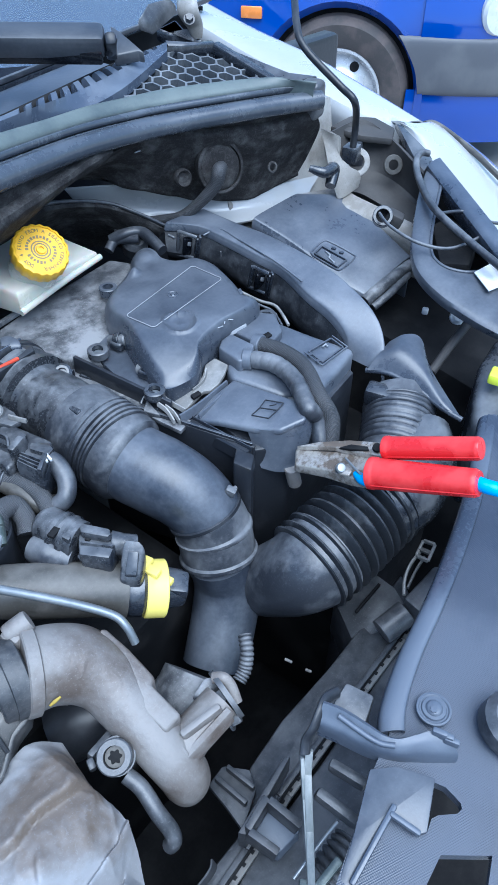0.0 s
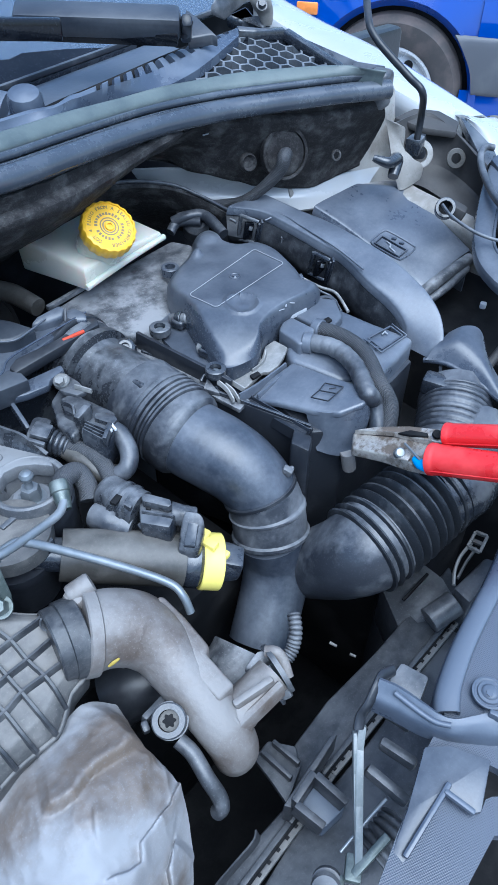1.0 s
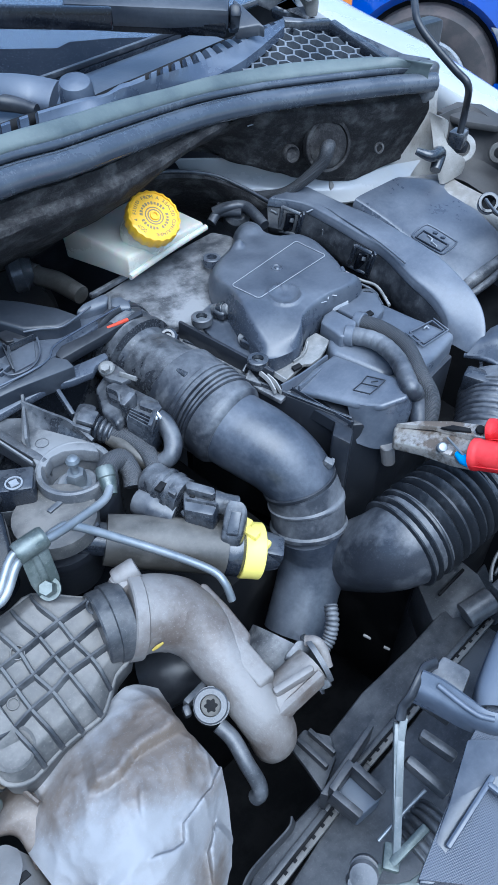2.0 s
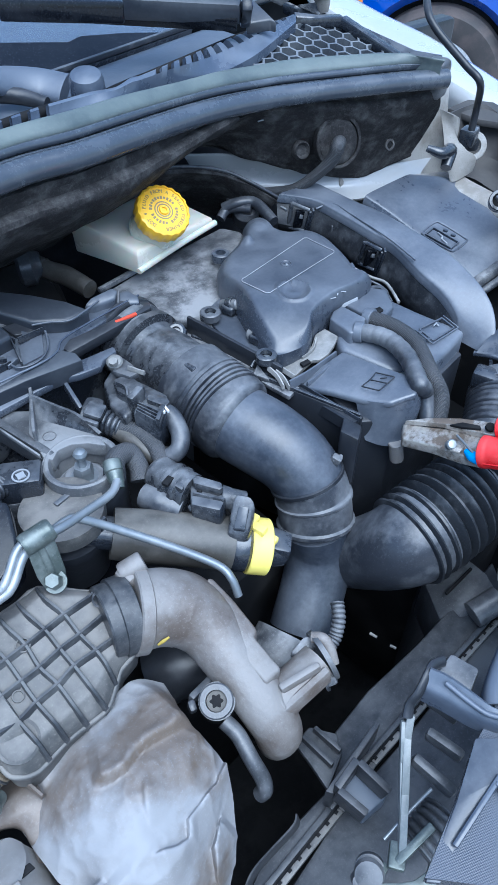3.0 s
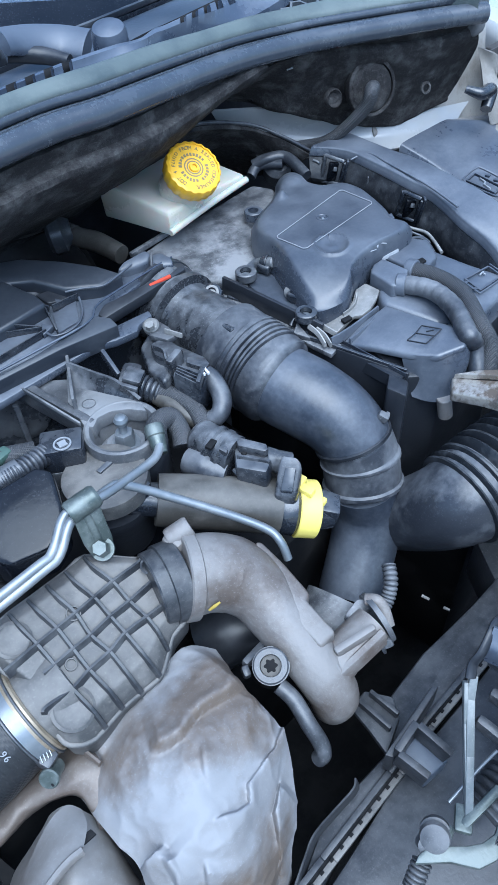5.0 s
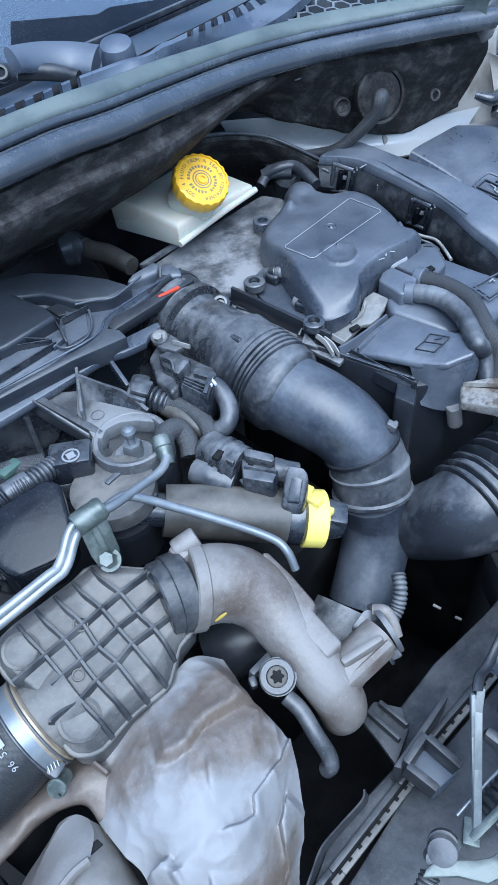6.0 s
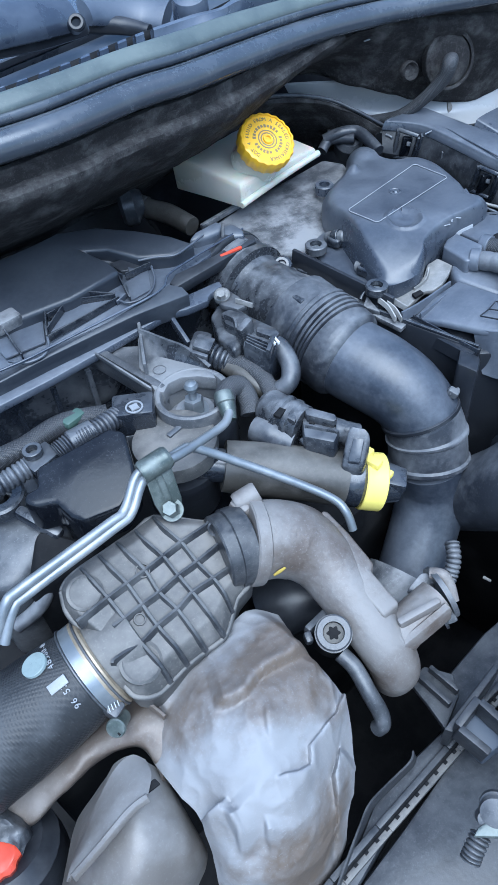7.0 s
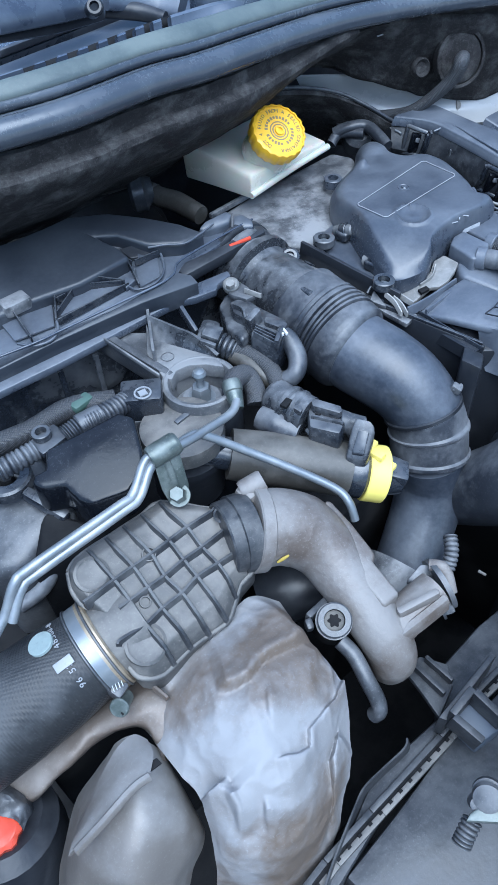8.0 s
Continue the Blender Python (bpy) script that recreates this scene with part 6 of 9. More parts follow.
solo("braided_hose", tube([(0.0888, 0.3959, 0.875), (0.0992, 0.4109, 0.878), (0.1136, 0.4163, 0.872), (0.116, 0.4061, 0.862), (0.1121, 0.3968, 0.855)], 0.0088, 14, 14), "braid", "braided dark hose looping by the engine mount", "hose")

bre = thing("breather_hose", (0.13, 0.35, 0.8), "grey rubber breather hose with a yellow ring", "hose")
b0, b1 = Vector((0.0685, 0.3682, 0.845)), Vector((0.1512, 0.3198, 0.822))
part("hose", tube([b0, b0.lerp(b1, 0.3), b0.lerp(b1, 0.7), b1], [0.021, 0.0225, 0.0225, 0.0235], 24, 8), "hose", bre)
bx = (b1 - b0).normalized()
part("end_collar", lathe(b1, bx, [(0.022, 0), (0.0235, 0.004), (0.0235, 0.012), (0.02, 0.016)], 24), "plastic", bre)
yc = Vector((0.1715, 0.3095, 0.814))
part("yellow_ring", join(ring(yc - bx * 0.009, bx, 0.0245, 0.02, 0.018), box(yc + Vector((0.0, -0.003, 0.026)), (0.008, 0.012, 0.006), (0, 0, 20), 0.001)), "yellowpale", bre, "bright yellow plastic locking ring")
part("stub", tube([yc - bx * 0.012, yc + bx * 0.008, yc + bx * 0.024], [0.021, 0.018, 0.015], 24), "plastic", bre)
part("stub_rib", bar((0.1799, 0.3031, 0.816), (0.1931, 0.2917, 0.812), 0.022, 0.02, 0.003), "plastic", bre)
part("sensor", prism([(0.1613, 0.3266, 0.8725), (0.1701, 0.3171, 0.8721), (0.1706, 0.3116, 0.8680), (0.1578, 0.3019, 0.8491), (0.1526, 0.3032, 0.8458), (0.1437, 0.3134, 0.8468), (0.1559, 0.3237, 0.8657)], 0.018, 0.0035, 3), "throttle", bre, "dusty oblong sensor head")
part("sensor_panel", prism([(0.1590, 0.3186, 0.8663), (0.1651, 0.3124, 0.8662), (0.1553, 0.3047, 0.8517), (0.1485, 0.3116, 0.8517)], 0.003, 0.001), "plastic", bre)
part("ring_clasp", join(box((0.1715, 0.3160, 0.8420), (0.012, 0.008, 0.006), (0, 0, 20), 0.0015), box((0.1788, 0.2993, 0.8300), (0.006, 0.012, 0.006), (0, 0, 20), 0.0015)), "yellowpale", bre)
part("inner_stub", tube([b0 - bx * 0.03, b0], 0.014, 16), "plastic", bre)

# ---- engine mount ----
mnt = thing("engine_mount", (0.07, 0.43, 0.84), "cast aluminium engine mount bracket with a large bolt", "engine mount")
mc = Vector((0.0735, 0.422, 0.872))
part("cup", lathe(mc - Vector((0, 0, 0.034)), (0, 0, 1), [(0.031, 0), (0.0325, 0.018), (0.0325, 0.0405), (0.0315, 0.0435), (0.0295, 0.0445), (0.0268, 0.0435), (0.0255, 0.0405), (0.0245, 0.012)], 44), "castgrey", mnt)
part("pad", ring(mc - Vector((0, 0, 0.06)), (0, 0, 1), 0.0345, 0.026, 0.052, 40), "gloss", mnt)
part("cup_floor", lathe(mc - Vector((0, 0, 0.02)), (0, 0, 1), [(0.0243, 0), (0.0243, 0.002), (0.021, 0.003), (0.0185, 0.005), (0.0175, 0.009), (0.0165, 0.0105), (0.011, 0.011)], 36), "rubber", mnt)
part("bolt", hexbolt(mc - Vector((0, 0, 0.012)), (0, 0, 1), 0.0088, 0.013), "steel", mnt)
part("stud", join(rod(mc + Vector((0, 0, 0.001)), mc + Vector((0, 0, 0.013)), 0.0035), lathe(mc + Vector((0, 0, 0.011)), (0, 0, 1), [(0.003, 0), (0.0055, 0.003), (0.006, 0.006), (0.0045, 0.009), (0.001, 0.0105)], 20)), "steel", mnt)
part("rib", bar((0.075, 0.5259, 0.889), (0.0519, 0.4622, 0.889), 0.003, 0.012, 0.001), "castgrey", mnt)
part("arm", bar((0.0226, 0.5348, 0.876), (0.0575, 0.441, 0.87), 0.008, 0.024, 0.002), "greymetal", mnt)
part("arm", prism([(0.0293, 0.5287, 0.88), (0.0657, 0.505, 0.88), (0.0557, 0.475, 0.878), (0.0557, 0.4412, 0.874), (0.0498, 0.4454, 0.874)], 0.012, 0.002), "greymetal", mnt)
part("plate", prism([(0.0711, 0.5244, 0.882), (0.063, 0.4968, 0.882), (0.0761, 0.4802, 0.882), (0.0901, 0.4585, 0.882), (0.1003, 0.4416, 0.882), (0.0982, 0.4257, 0.882), (0.0869, 0.4369, 0.882), (0.0744, 0.4438, 0.882), (0.0625, 0.4434, 0.882), (0.0545, 0.4355, 0.882), (0.0492, 0.4417, 0.882), (0.0507, 0.4768, 0.882)], 0.014, 0.0015), "castgrey", mnt)
part("flank", sheet([[(0.0664, 0.5046, 0.898), (0.0787, 0.4803, 0.897), (0.0898, 0.4622, 0.894), (0.0982, 0.438, 0.885)], [(0.0643, 0.5011, 0.89), (0.0766, 0.4788, 0.889), (0.0894, 0.4591, 0.887), (0.0988, 0.4386, 0.883)], [(0.0605, 0.4927, 0.8815), (0.0737, 0.4752, 0.8815), (0.0879, 0.4545, 0.8815), (0.0988, 0.4389, 0.8815)]], 5, 4, 0.003), "throttle", mnt, "oil stained raised flank")
part("mark", ring((0.0638, 0.4629, 0.881), (0, 0, 1), 0.0058, 0.0053, 0.0016, 28), "greymetal", mnt)
part("arm_edge", bar((0.0214, 0.522, 0.887), (0.0472, 0.4438, 0.883), 0.002, 0.004, 0.0006), "castgrey", mnt)

# ---- airbox ----
air = thing("air_box", (0.05, 0.6, 0.85), "black plastic air filter box lid with ribbed front rail", "air box")
part("lid", prism([(-0.0371, 0.6405, 0.93), (-0.0055, 0.6396, 0.93), (0.0287, 0.6436, 0.93), (0.0528, 0.6477, 0.93), (0.0887, 0.6368, 0.928), (0.1198, 0.614, 0.926), (0.1445, 0.5911, 0.924), (0.1595, 0.5692, 0.918), (0.1328, 0.5645, 0.916), (0.1045, 0.5783, 0.917), (0.0845, 0.6036, 0.92), (0.0642, 0.6131, 0.92), (0.0791, 0.586, 0.917), (0.082, 0.5702, 0.915), (0.029, 0.5595, 0.914), (-0.0254, 0.5595, 0.914), (-0.067, 0.5522, 0.914)], 0.018, 0.004, 3), "lid", air, "smooth dark lid")
part("recess", sheet([[(0.0634, 0.6248, 0.917), (0.0875, 0.6124, 0.917), (0.1103, 0.5859, 0.914), (0.1348, 0.5759, 0.912)], [(0.0798, 0.5995, 0.908), (0.0952, 0.596, 0.905), (0.1076, 0.5841, 0.905), (0.1264, 0.574, 0.904)], [(0.081, 0.5845, 0.903), (0.0931, 0.5795, 0.902), (0.1077, 0.5754, 0.902), (0.1211, 0.5699, 0.902)]], 5, 5, 0.003), "dusty", air, "dusty triangular recess")
part("recess_fold", prism([(0.0805, 0.596, 0.912), (0.1043, 0.5926, 0.913), (0.1138, 0.5734, 0.908), (0.0866, 0.582, 0.907)], 0.004, 0.001), "gloss", air)
part("shelf", prism([(-0.0645, 0.5782, 0.902), (-0.021, 0.5861, 0.902), (0.0359, 0.5863, 0.902), (0.0916, 0.5961, 0.902), (0.1208, 0.5876, 0.903), (0.1432, 0.5832, 0.904), (0.1721, 0.5907, 0.905), (0.2045, 0.5968, 0.906), (0.2125, 0.5768, 0.906), (0.1205, 0.5448, 0.902), (0.0531, 0.5282, 0.9), (-0.0038, 0.5257, 0.898), (-0.0826, 0.5193, 0.896)], 0.015, 0.003), "dustcover", air)
for a, b, c, d in (((-0.0479, 0.5637, 0.9035), (0.002, 0.5665, 0.9035), (-0.0081, 0.5313, 0.9025), (-0.0436, 0.5304, 0.902)), ((0.0148, 0.5725, 0.9035), (0.0626, 0.5548, 0.9035), (0.0674, 0.5491, 0.9035), (0.0005, 0.5412, 0.9025)), ((0.0843, 0.5695, 0.9035), (0.1106, 0.5755, 0.9045), (0.0993, 0.5447, 0.9035), (0.0769, 0.5407, 0.903))):
    part("pocket_floor", prism([a, b, c, d], 0.002, 0.0006), "dustcover", air, "dusty stained pocket")
part("band", prism([(-0.0832, 0.5045, 0.905), (-0.0082, 0.514, 0.906), (0.0519, 0.5216, 0.907), (0.1123, 0.5322, 0.908), (0.1218, 0.5261, 0.908), (0.124, 0.5179, 0.905), (0.0699, 0.5174, 0.899), (-0.0123, 0.511, 0.896), (-0.0878, 0.5028, 0.894)], 0.02, 0.003), "lid", air, "dark front rail")
part("rim", tube([(-0.081, 0.5114, 0.906), (-0.0334, 0.5113, 0.907), (-0.0066, 0.515, 0.907), (0.0525, 0.5224, 0.908), (0.0881, 0.526, 0.909), (0.1072, 0.5331, 0.909), (0.1207, 0.5486, 0.909), (0.1529, 0.5594, 0.909), (0.1883, 0.5674, 0.91), (0.2133, 0.572, 0.911)], 0.0011, 10), "panelgrey", air)
part("ledge", prism([(-0.0888, 0.5079, 0.888), (-0.0125, 0.5153, 0.89), (0.13, 0.5322, 0.892), (0.1627, 0.5336, 0.892), (0.1621, 0.526, 0.892), (0.1457, 0.5214, 0.892), (0.1403, 0.5151, 0.891), (0.118, 0.5153, 0.89), (0.1024, 0.5191, 0.889), (-0.0189, 0.5008, 0.886), (-0.0943, 0.493, 0.884)], 0.008, 0.002), "dustcover", air)
part("channel", prism([(0.117, 0.5456, 0.903), (0.1282, 0.5536, 0.904), (0.1731, 0.558, 0.905), (0.212, 0.5705, 0.906), (0.2213, 0.5645, 0.906), (0.2184, 0.5545, 0.905), (0.1792, 0.5474, 0.903), (0.1199, 0.5359, 0.901)], 0.012, 0.003), "gloss", air, "glossy black channel")
part("flap", tube([(0.1035, 0.5771, 0.915), (0.1183, 0.5709, 0.916), (0.1349, 0.5629, 0.916), (0.1528, 0.5686, 0.916), (0.1732, 0.5781, 0.916)], 0.0011, 10), "cover", air)
part("hood", prism([(0.1589, 0.5832, 0.914), (0.1689, 0.5872, 0.917), (0.1941, 0.5882, 0.919), (0.1973, 0.5807, 0.917), (0.1905, 0.5762, 0.913), (0.1665, 0.5785, 0.911)], 0.016, 0.003), "cover", air)
part("hood", prism([(0.1927, 0.5839, 0.916), (0.207, 0.5802, 0.915), (0.2117, 0.5689, 0.913), (0.2091, 0.5607, 0.911), (0.1928, 0.57, 0.909)], 0.012, 0.003), "cover", air)
part("hood_fin", prism([(0.1945, 0.5794, 0.921), (0.1952, 0.5761, 0.921), (0.1905, 0.57, 0.911), (0.1894, 0.5736, 0.911)], 0.01, 0.0006), "dusty", air)
for P in ([(-0.0055, 0.5291, 0.907), (-0.0088, 0.5187, 0.905), (-0.0177, 0.5113, 0.904), (-0.0318, 0.5118, 0.904), (-0.043, 0.5225, 0.904)], [(0.1124, 0.5701, 0.909), (0.1072, 0.5531, 0.906), (0.0974, 0.5401, 0.905), (0.0847, 0.5352, 0.904), (0.0718, 0.5375, 0.904), (0.0672, 0.5484, 0.904)]):
    part("hoop", tube(P, 0.0012, 10), "cover", air)
for a, b in (((0.0083, 0.5715, 0.91), (-0.0052, 0.5312, 0.9055)), ((-0.0016, 0.54, 0.9055), (0.0206, 0.5603, 0.9075)), ((0.0046, 0.5584, 0.906), (0.0184, 0.5607, 0.907)), ((0.0297, 0.5649, 0.907), (0.0669, 0.5511, 0.905)), ((0.033, 0.5728, 0.912), (0.0652, 0.5535, 0.905)), ((-0.0044, 0.5302, 0.9045), (0.0686, 0.5464, 0.9045)), ((0.0797, 0.57, 0.91), (0.0764, 0.5404, 0.904)), ((0.0753, 0.5799, 0.912), (0.0831, 0.5705, 0.909)), ((0.086, 0.5712, 0.908), (0.1129, 0.5741, 0.908)), ((-0.0345, 0.5662, 0.911), (-0.0312, 0.5211, 0.904)), ((0.0206, 0.5676, 0.913), (0.0229, 0.5661, 0.908))):
    part("rib", bar(a, b, 0.0015, 0.007, 0.0004), "plastic", air)
part("hub", ring((0.0263, 0.5695, 0.904), (0, 0, 1), 0.008, 0.0065, 0.004, 24), "cover", air)
part("catch", box((-0.0293, 0.5656, 0.912), (0.026, 0.018, 0.012), (0, 0, 12), 0.003), "dusty", air)
for p in ((0.0901, 0.5715, 0.905), (0.0642, 0.5435, 0.905)):
    part("web", prism([p, Vector(p) + Vector((0.012, 0.004, 0.002)), Vector(p) + Vector((0.004, 0.012, 0.004))], 0.006, 0.0006), "cover", air)
part("lower_box", prism([(-0.0848, 0.5336, 0.88), (0.0606, 0.5306, 0.88), (0.1176, 0.5527, 0.88), (0.216, 0.592, 0.885), (0.155, 0.6259, 0.885), (-0.0541, 0.6474, 0.88)], 0.14, 0.004), "plastic", air)
part("bump", lathe((0.0205, 0.5393, 0.84), (-0.3, -0.9, 0.1), [(0.03, -0.02), (0.028, 0.006), (0.02, 0.01)], 24), "plastic", air)
for k in range(5):
    a = Vector((-0.0856, 0.5118, 0.868)).lerp(Vector((0.0499, 0.519, 0.868)), k / 4)
    part("side_rib", bar(a, a - Vector((0, 0, 0.1)), 0.005, 0.005, 0.001, (0, 1, 0)), "plastic", air)
part("bracket_frame", join(bar((0.1046, 0.526, 0.882), (0.1043, 0.489, 0.872), 0.004, 0.01), bar((0.1044, 0.5249, 0.884), (0.1498, 0.5291, 0.886), 0.004, 0.012)), "cover", air)
solo("red_tab", bar((0.1764, 0.5533, 0.903), (0.1998, 0.5523, 0.905), 0.0035, 0.003), "orange", "small red tab on the throttle flange", "tab")

val = thing("vacuum_valve", (0.165, 0.716, 0.86), "grey round valve with a corrugated hose", "valve")
vc = Vector((0.17, 0.715, 0.895))
part("body", lathe(vc - Vector((0.012, 0.005, 0)), (0.9, -0.3, 0.1), [(0.017, -0.004), (0.021, 0), (0.021, 0.012), (0.016, 0.015), (0.012, 0.022)], 24), "greymetal", val)
part("hose", tube([(0.1736, 0.724, 0.893), (0.1818, 0.6988, 0.89), (0.195, 0.6774, 0.888), (0.2061, 0.6445, 0.884)], [0.007, 0.0105, 0.011, 0.01], 14, 10, (0, 0.3, 5, 0.0015)), "hose", val)
part("nipple", rod((0.1475, 0.7394, 0.9), (0.1561, 0.7324, 0.9), 0.007), "greymetal", val)
val.location.x, val.location.z = val.location.x - 0.014, val.location.z + 0.004
servo = thing("brake_servo", (0.11, 0.77, 0.79), "black round brake servo behind the airbox", "brake servo")
part("shell", lathe((0.1, 0.77, 0.79), (0.1, -1, 0.1), [(0.1, -0.03), (0.105, 0.0), (0.1, 0.02), (0.06, 0.035), (0.03, 0.04)], 40), "liner", servo)
part("rim", ring((0.1, 0.77, 0.79), (0.1, -1, 0.1), 0.109, 0.102, 0.008, 44), "liner", servo)
solo("bulkhead_loop", tube([(0.1038, 0.7177, 0.92), (0.1106, 0.706, 0.915), (0.1387, 0.7139, 0.91)], 0.005, 10), "hose", "grey cable loop by the bulkhead", "cable")
conr = thing("connector", (0.43, 0.66, 0.88), "dark round plug with pipes behind the engine cover", "connector")
part("plug", lathe((0.4353, 0.699, 0.885), (-0.2, -0.5, 0.9), [(0.016, -0.01), (0.017, 0.008), (0.012, 0.014)], 20), "greymetal", conr)
part("pipe", tube([(0.4054, 0.7054, 0.898), (0.4201, 0.696, 0.905), (0.4391, 0.683, 0.905), (0.4401, 0.6468, 0.895)], 0.007, 10), "rubber", conr)
part("pipe", tube([(0.3963, 0.6985, 0.89), (0.4111, 0.7015, 0.898), (0.4317, 0.6822, 0.9)], 0.006, 10), "rubber", conr)

# ---- oil separator, black cover and looms on the engine's end ----
osep = thing("oil_separator", (0.04, 0.37, 0.83), "round grey oil separator lid with a moulded slot", "engine part")
oc = Vector((0.0405, 0.3924, 0.872))
part("lid", lathe(oc - Vector((0, 0, 0.03)), (0, 0, 1), [(0.031, 0.014), (0.0338, 0.016), (0.0345, 0.026), (0.0335, 0.03), (0.02, 0.031)], 40), "greyplastic", osep)
part("slot", bar(oc + Vector((-0.003, 0.004, 0.001)), oc + Vector((0.012, 0.009, 0.001)), 0.005, 0.004, 0.001), "plastic", osep)
part("skirt", lathe(oc - Vector((0, 0, 0.07)), (0, 0, 1), [(0.03, 0), (0.03, 0.03), (0.032, 0.035), (0.032, 0.044)], 32), "gloss", osep)
part("ear", box((0.058, 0.3698, 0.86), (0.016, 0.012, 0.02), (0, 0, 10), 0.003), "plastic", osep)
rel = thing("relay", (0.02, 0.4, 0.87), "small black relay with a round date stamp", "relay")
part("case", box((0.0251, 0.4307, 0.875), (0.034, 0.026, 0.03), (0, 0, -25), 0.003), "plastic", rel)
part("stamp", join(ring((0.0245, 0.4244, 0.8905), (0, 0, 1), 0.0072, 0.0058, 0.0012, 24), lathe((0.0245, 0.4244, 0.8905), (0, 0, 1), [(0.0048, 0), (0.0048, 0.001)], 8, (4, 0.0016, 0, 1))), "line", rel)
part("foot", box((0.019, 0.4341, 0.858), (0.03, 0.03, 0.02), (0, 0, -25), 0.004), "dusty", rel)
blk = thing("injector_cover", (-0.03, 0.38, 0.87), "glossy black plastic injector cover", "engine cover")
part("shell", prism([(-0.0627, 0.4052, 0.898), (-0.0323, 0.4034, 0.9), (-0.0033, 0.4026, 0.9), (0.0048, 0.3927, 0.9), (-0.0018, 0.3654, 0.897), (-0.0064, 0.3535, 0.893), (-0.0229, 0.3449, 0.885), (-0.0502, 0.3507, 0.878), (-0.0567, 0.3581, 0.878), (-0.0615, 0.374, 0.882), (-0.0757, 0.3794, 0.882), (-0.0813, 0.3868, 0.886), (-0.0772, 0.3926, 0.89), (-0.0678, 0.3916, 0.894)], 0.03, 0.009, 4), "shinyblack", blk)
part("screw_eye", join(ring((-0.0591, 0.425, 0.888), (0, 0, 1), 0.0075, 0.0045, 0.006, 24), box((-0.056, 0.4212, 0.885), (0.026, 0.02, 0.006), (0, 0, 20), 0.002)), "plastic", blk)
cast = thing("engine_casing", (-0.12, 0.35, 0.8), "grimy cast engine end casing with a round screw eye", "engine part")
part("casing", prism([(-0.1031, 0.4626, 0.858), (-0.0628, 0.442, 0.858), (-0.0611, 0.4014, 0.849), (-0.0576, 0.3786, 0.843), (-0.092, 0.3767, 0.836), (-0.1077, 0.3639, 0.828), (-0.1392, 0.3734, 0.828)], 0.1, 0.01, 3), "greymetal", cast)
part("screw_eye", ring((-0.0953, 0.4265, 0.852), (0, 0, 1), 0.02, 0.011, 0.012), "plastic", cast)
part("screw", hexbolt((-0.0954, 0.4285, 0.85), (0, 0, 1), 0.006, 0.008), "dark", cast)
part("rib", bar((-0.0879, 0.4099, 0.856), (-0.0668, 0.376, 0.846), 0.01, 0.012, 0.004), "plastic", cast)
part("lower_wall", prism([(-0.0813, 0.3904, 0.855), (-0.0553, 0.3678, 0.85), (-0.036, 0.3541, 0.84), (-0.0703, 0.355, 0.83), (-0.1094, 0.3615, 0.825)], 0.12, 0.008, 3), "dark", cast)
part("clip_hose", tube([(-0.0991, 0.4154, 0.882), (-0.0833, 0.4166, 0.883), (-0.0669, 0.4189, 0.884)], 0.0065, 14, 10, (0, 1, 9, 0.002)), "rubber", cast)
lm = thing("wiring_loom", (-0.02, 0.44, 0.86), "braided and corrugated wiring loom under the airbox", "wiring")
part("braid", tube([(-0.1007, 0.4556, 0.87), (-0.064, 0.4532, 0.872), (-0.0281, 0.4584, 0.874), (0.0079, 0.4514, 0.87)], 0.009, 14, 14), "braid", lm)
part("corrugated", tube([(-0.0444, 0.4191, 0.884), (-0.029, 0.4218, 0.886), (-0.0122, 0.4231, 0.886), (0.0113, 0.4319, 0.882)], 0.007, 14, 14, (0, 1, 22, 0.0022)), "rubber", lm)
part("tape", tube([(-0.0313, 0.422, 0.886), (-0.0117, 0.4243, 0.886)], 0.0095, 14), "plastic", lm)
part("green_clip", box((-0.0186, 0.4547, 0.878), (0.02, 0.012, 0.008), (0, 0, 20), 0.003), "teal", lm)

# ---- steel fuel pipes ----
fp = thing("fuel_pipes", (0.05, 0.35, 0.85), "two bright steel fuel pipes with a zinc clip", "pipe")
part("pipe", tube([(0.0879, 0.385, 0.885), (0.0767, 0.373, 0.885), (0.0528, 0.3614, 0.892), (0.0244, 0.3505, 0.9), (0.0035, 0.35, 0.902), (-0.0071, 0.3483, 0.901), (-0.0243, 0.3334, 0.892), (-0.0388, 0.3289, 0.892), (-0.1033, 0.3159, 0.89), (-0.1165, 0.3115, 0.888), (-0.1307, 0.3045, 0.87), (-0.1453, 0.2972, 0.86)], 0.0035, 12, 8), "steel", fp)
part("pipe", tube([(0.1299, 0.2772, 0.815), (0.1296, 0.2861, 0.828), (0.1251, 0.2975, 0.836), (0.1043, 0.3175, 0.85), (0.0707, 0.3423, 0.872), (0.0435, 0.3566, 0.892), (0.0307, 0.3557, 0.898), (0.0041, 0.3474, 0.898), (-0.0058, 0.3431, 0.898), (-0.021, 0.331, 0.889), (-0.0366, 0.3265, 0.888), (-0.1013, 0.314, 0.884), (-0.1138, 0.3101, 0.882), (-0.1281, 0.3006, 0.866)], 0.0035, 12, 8), "steel", fp)
part("union", lathe((0.0864, 0.3854, 0.883), (0.1, 0.35, 0.2), [(0.0052, -0.008), (0.0068, 0.002), (0.0068, 0.006), (0.0078, 0.007), (0.0078, 0.013), (0.007, 0.016)], 20), "zinc", fp)
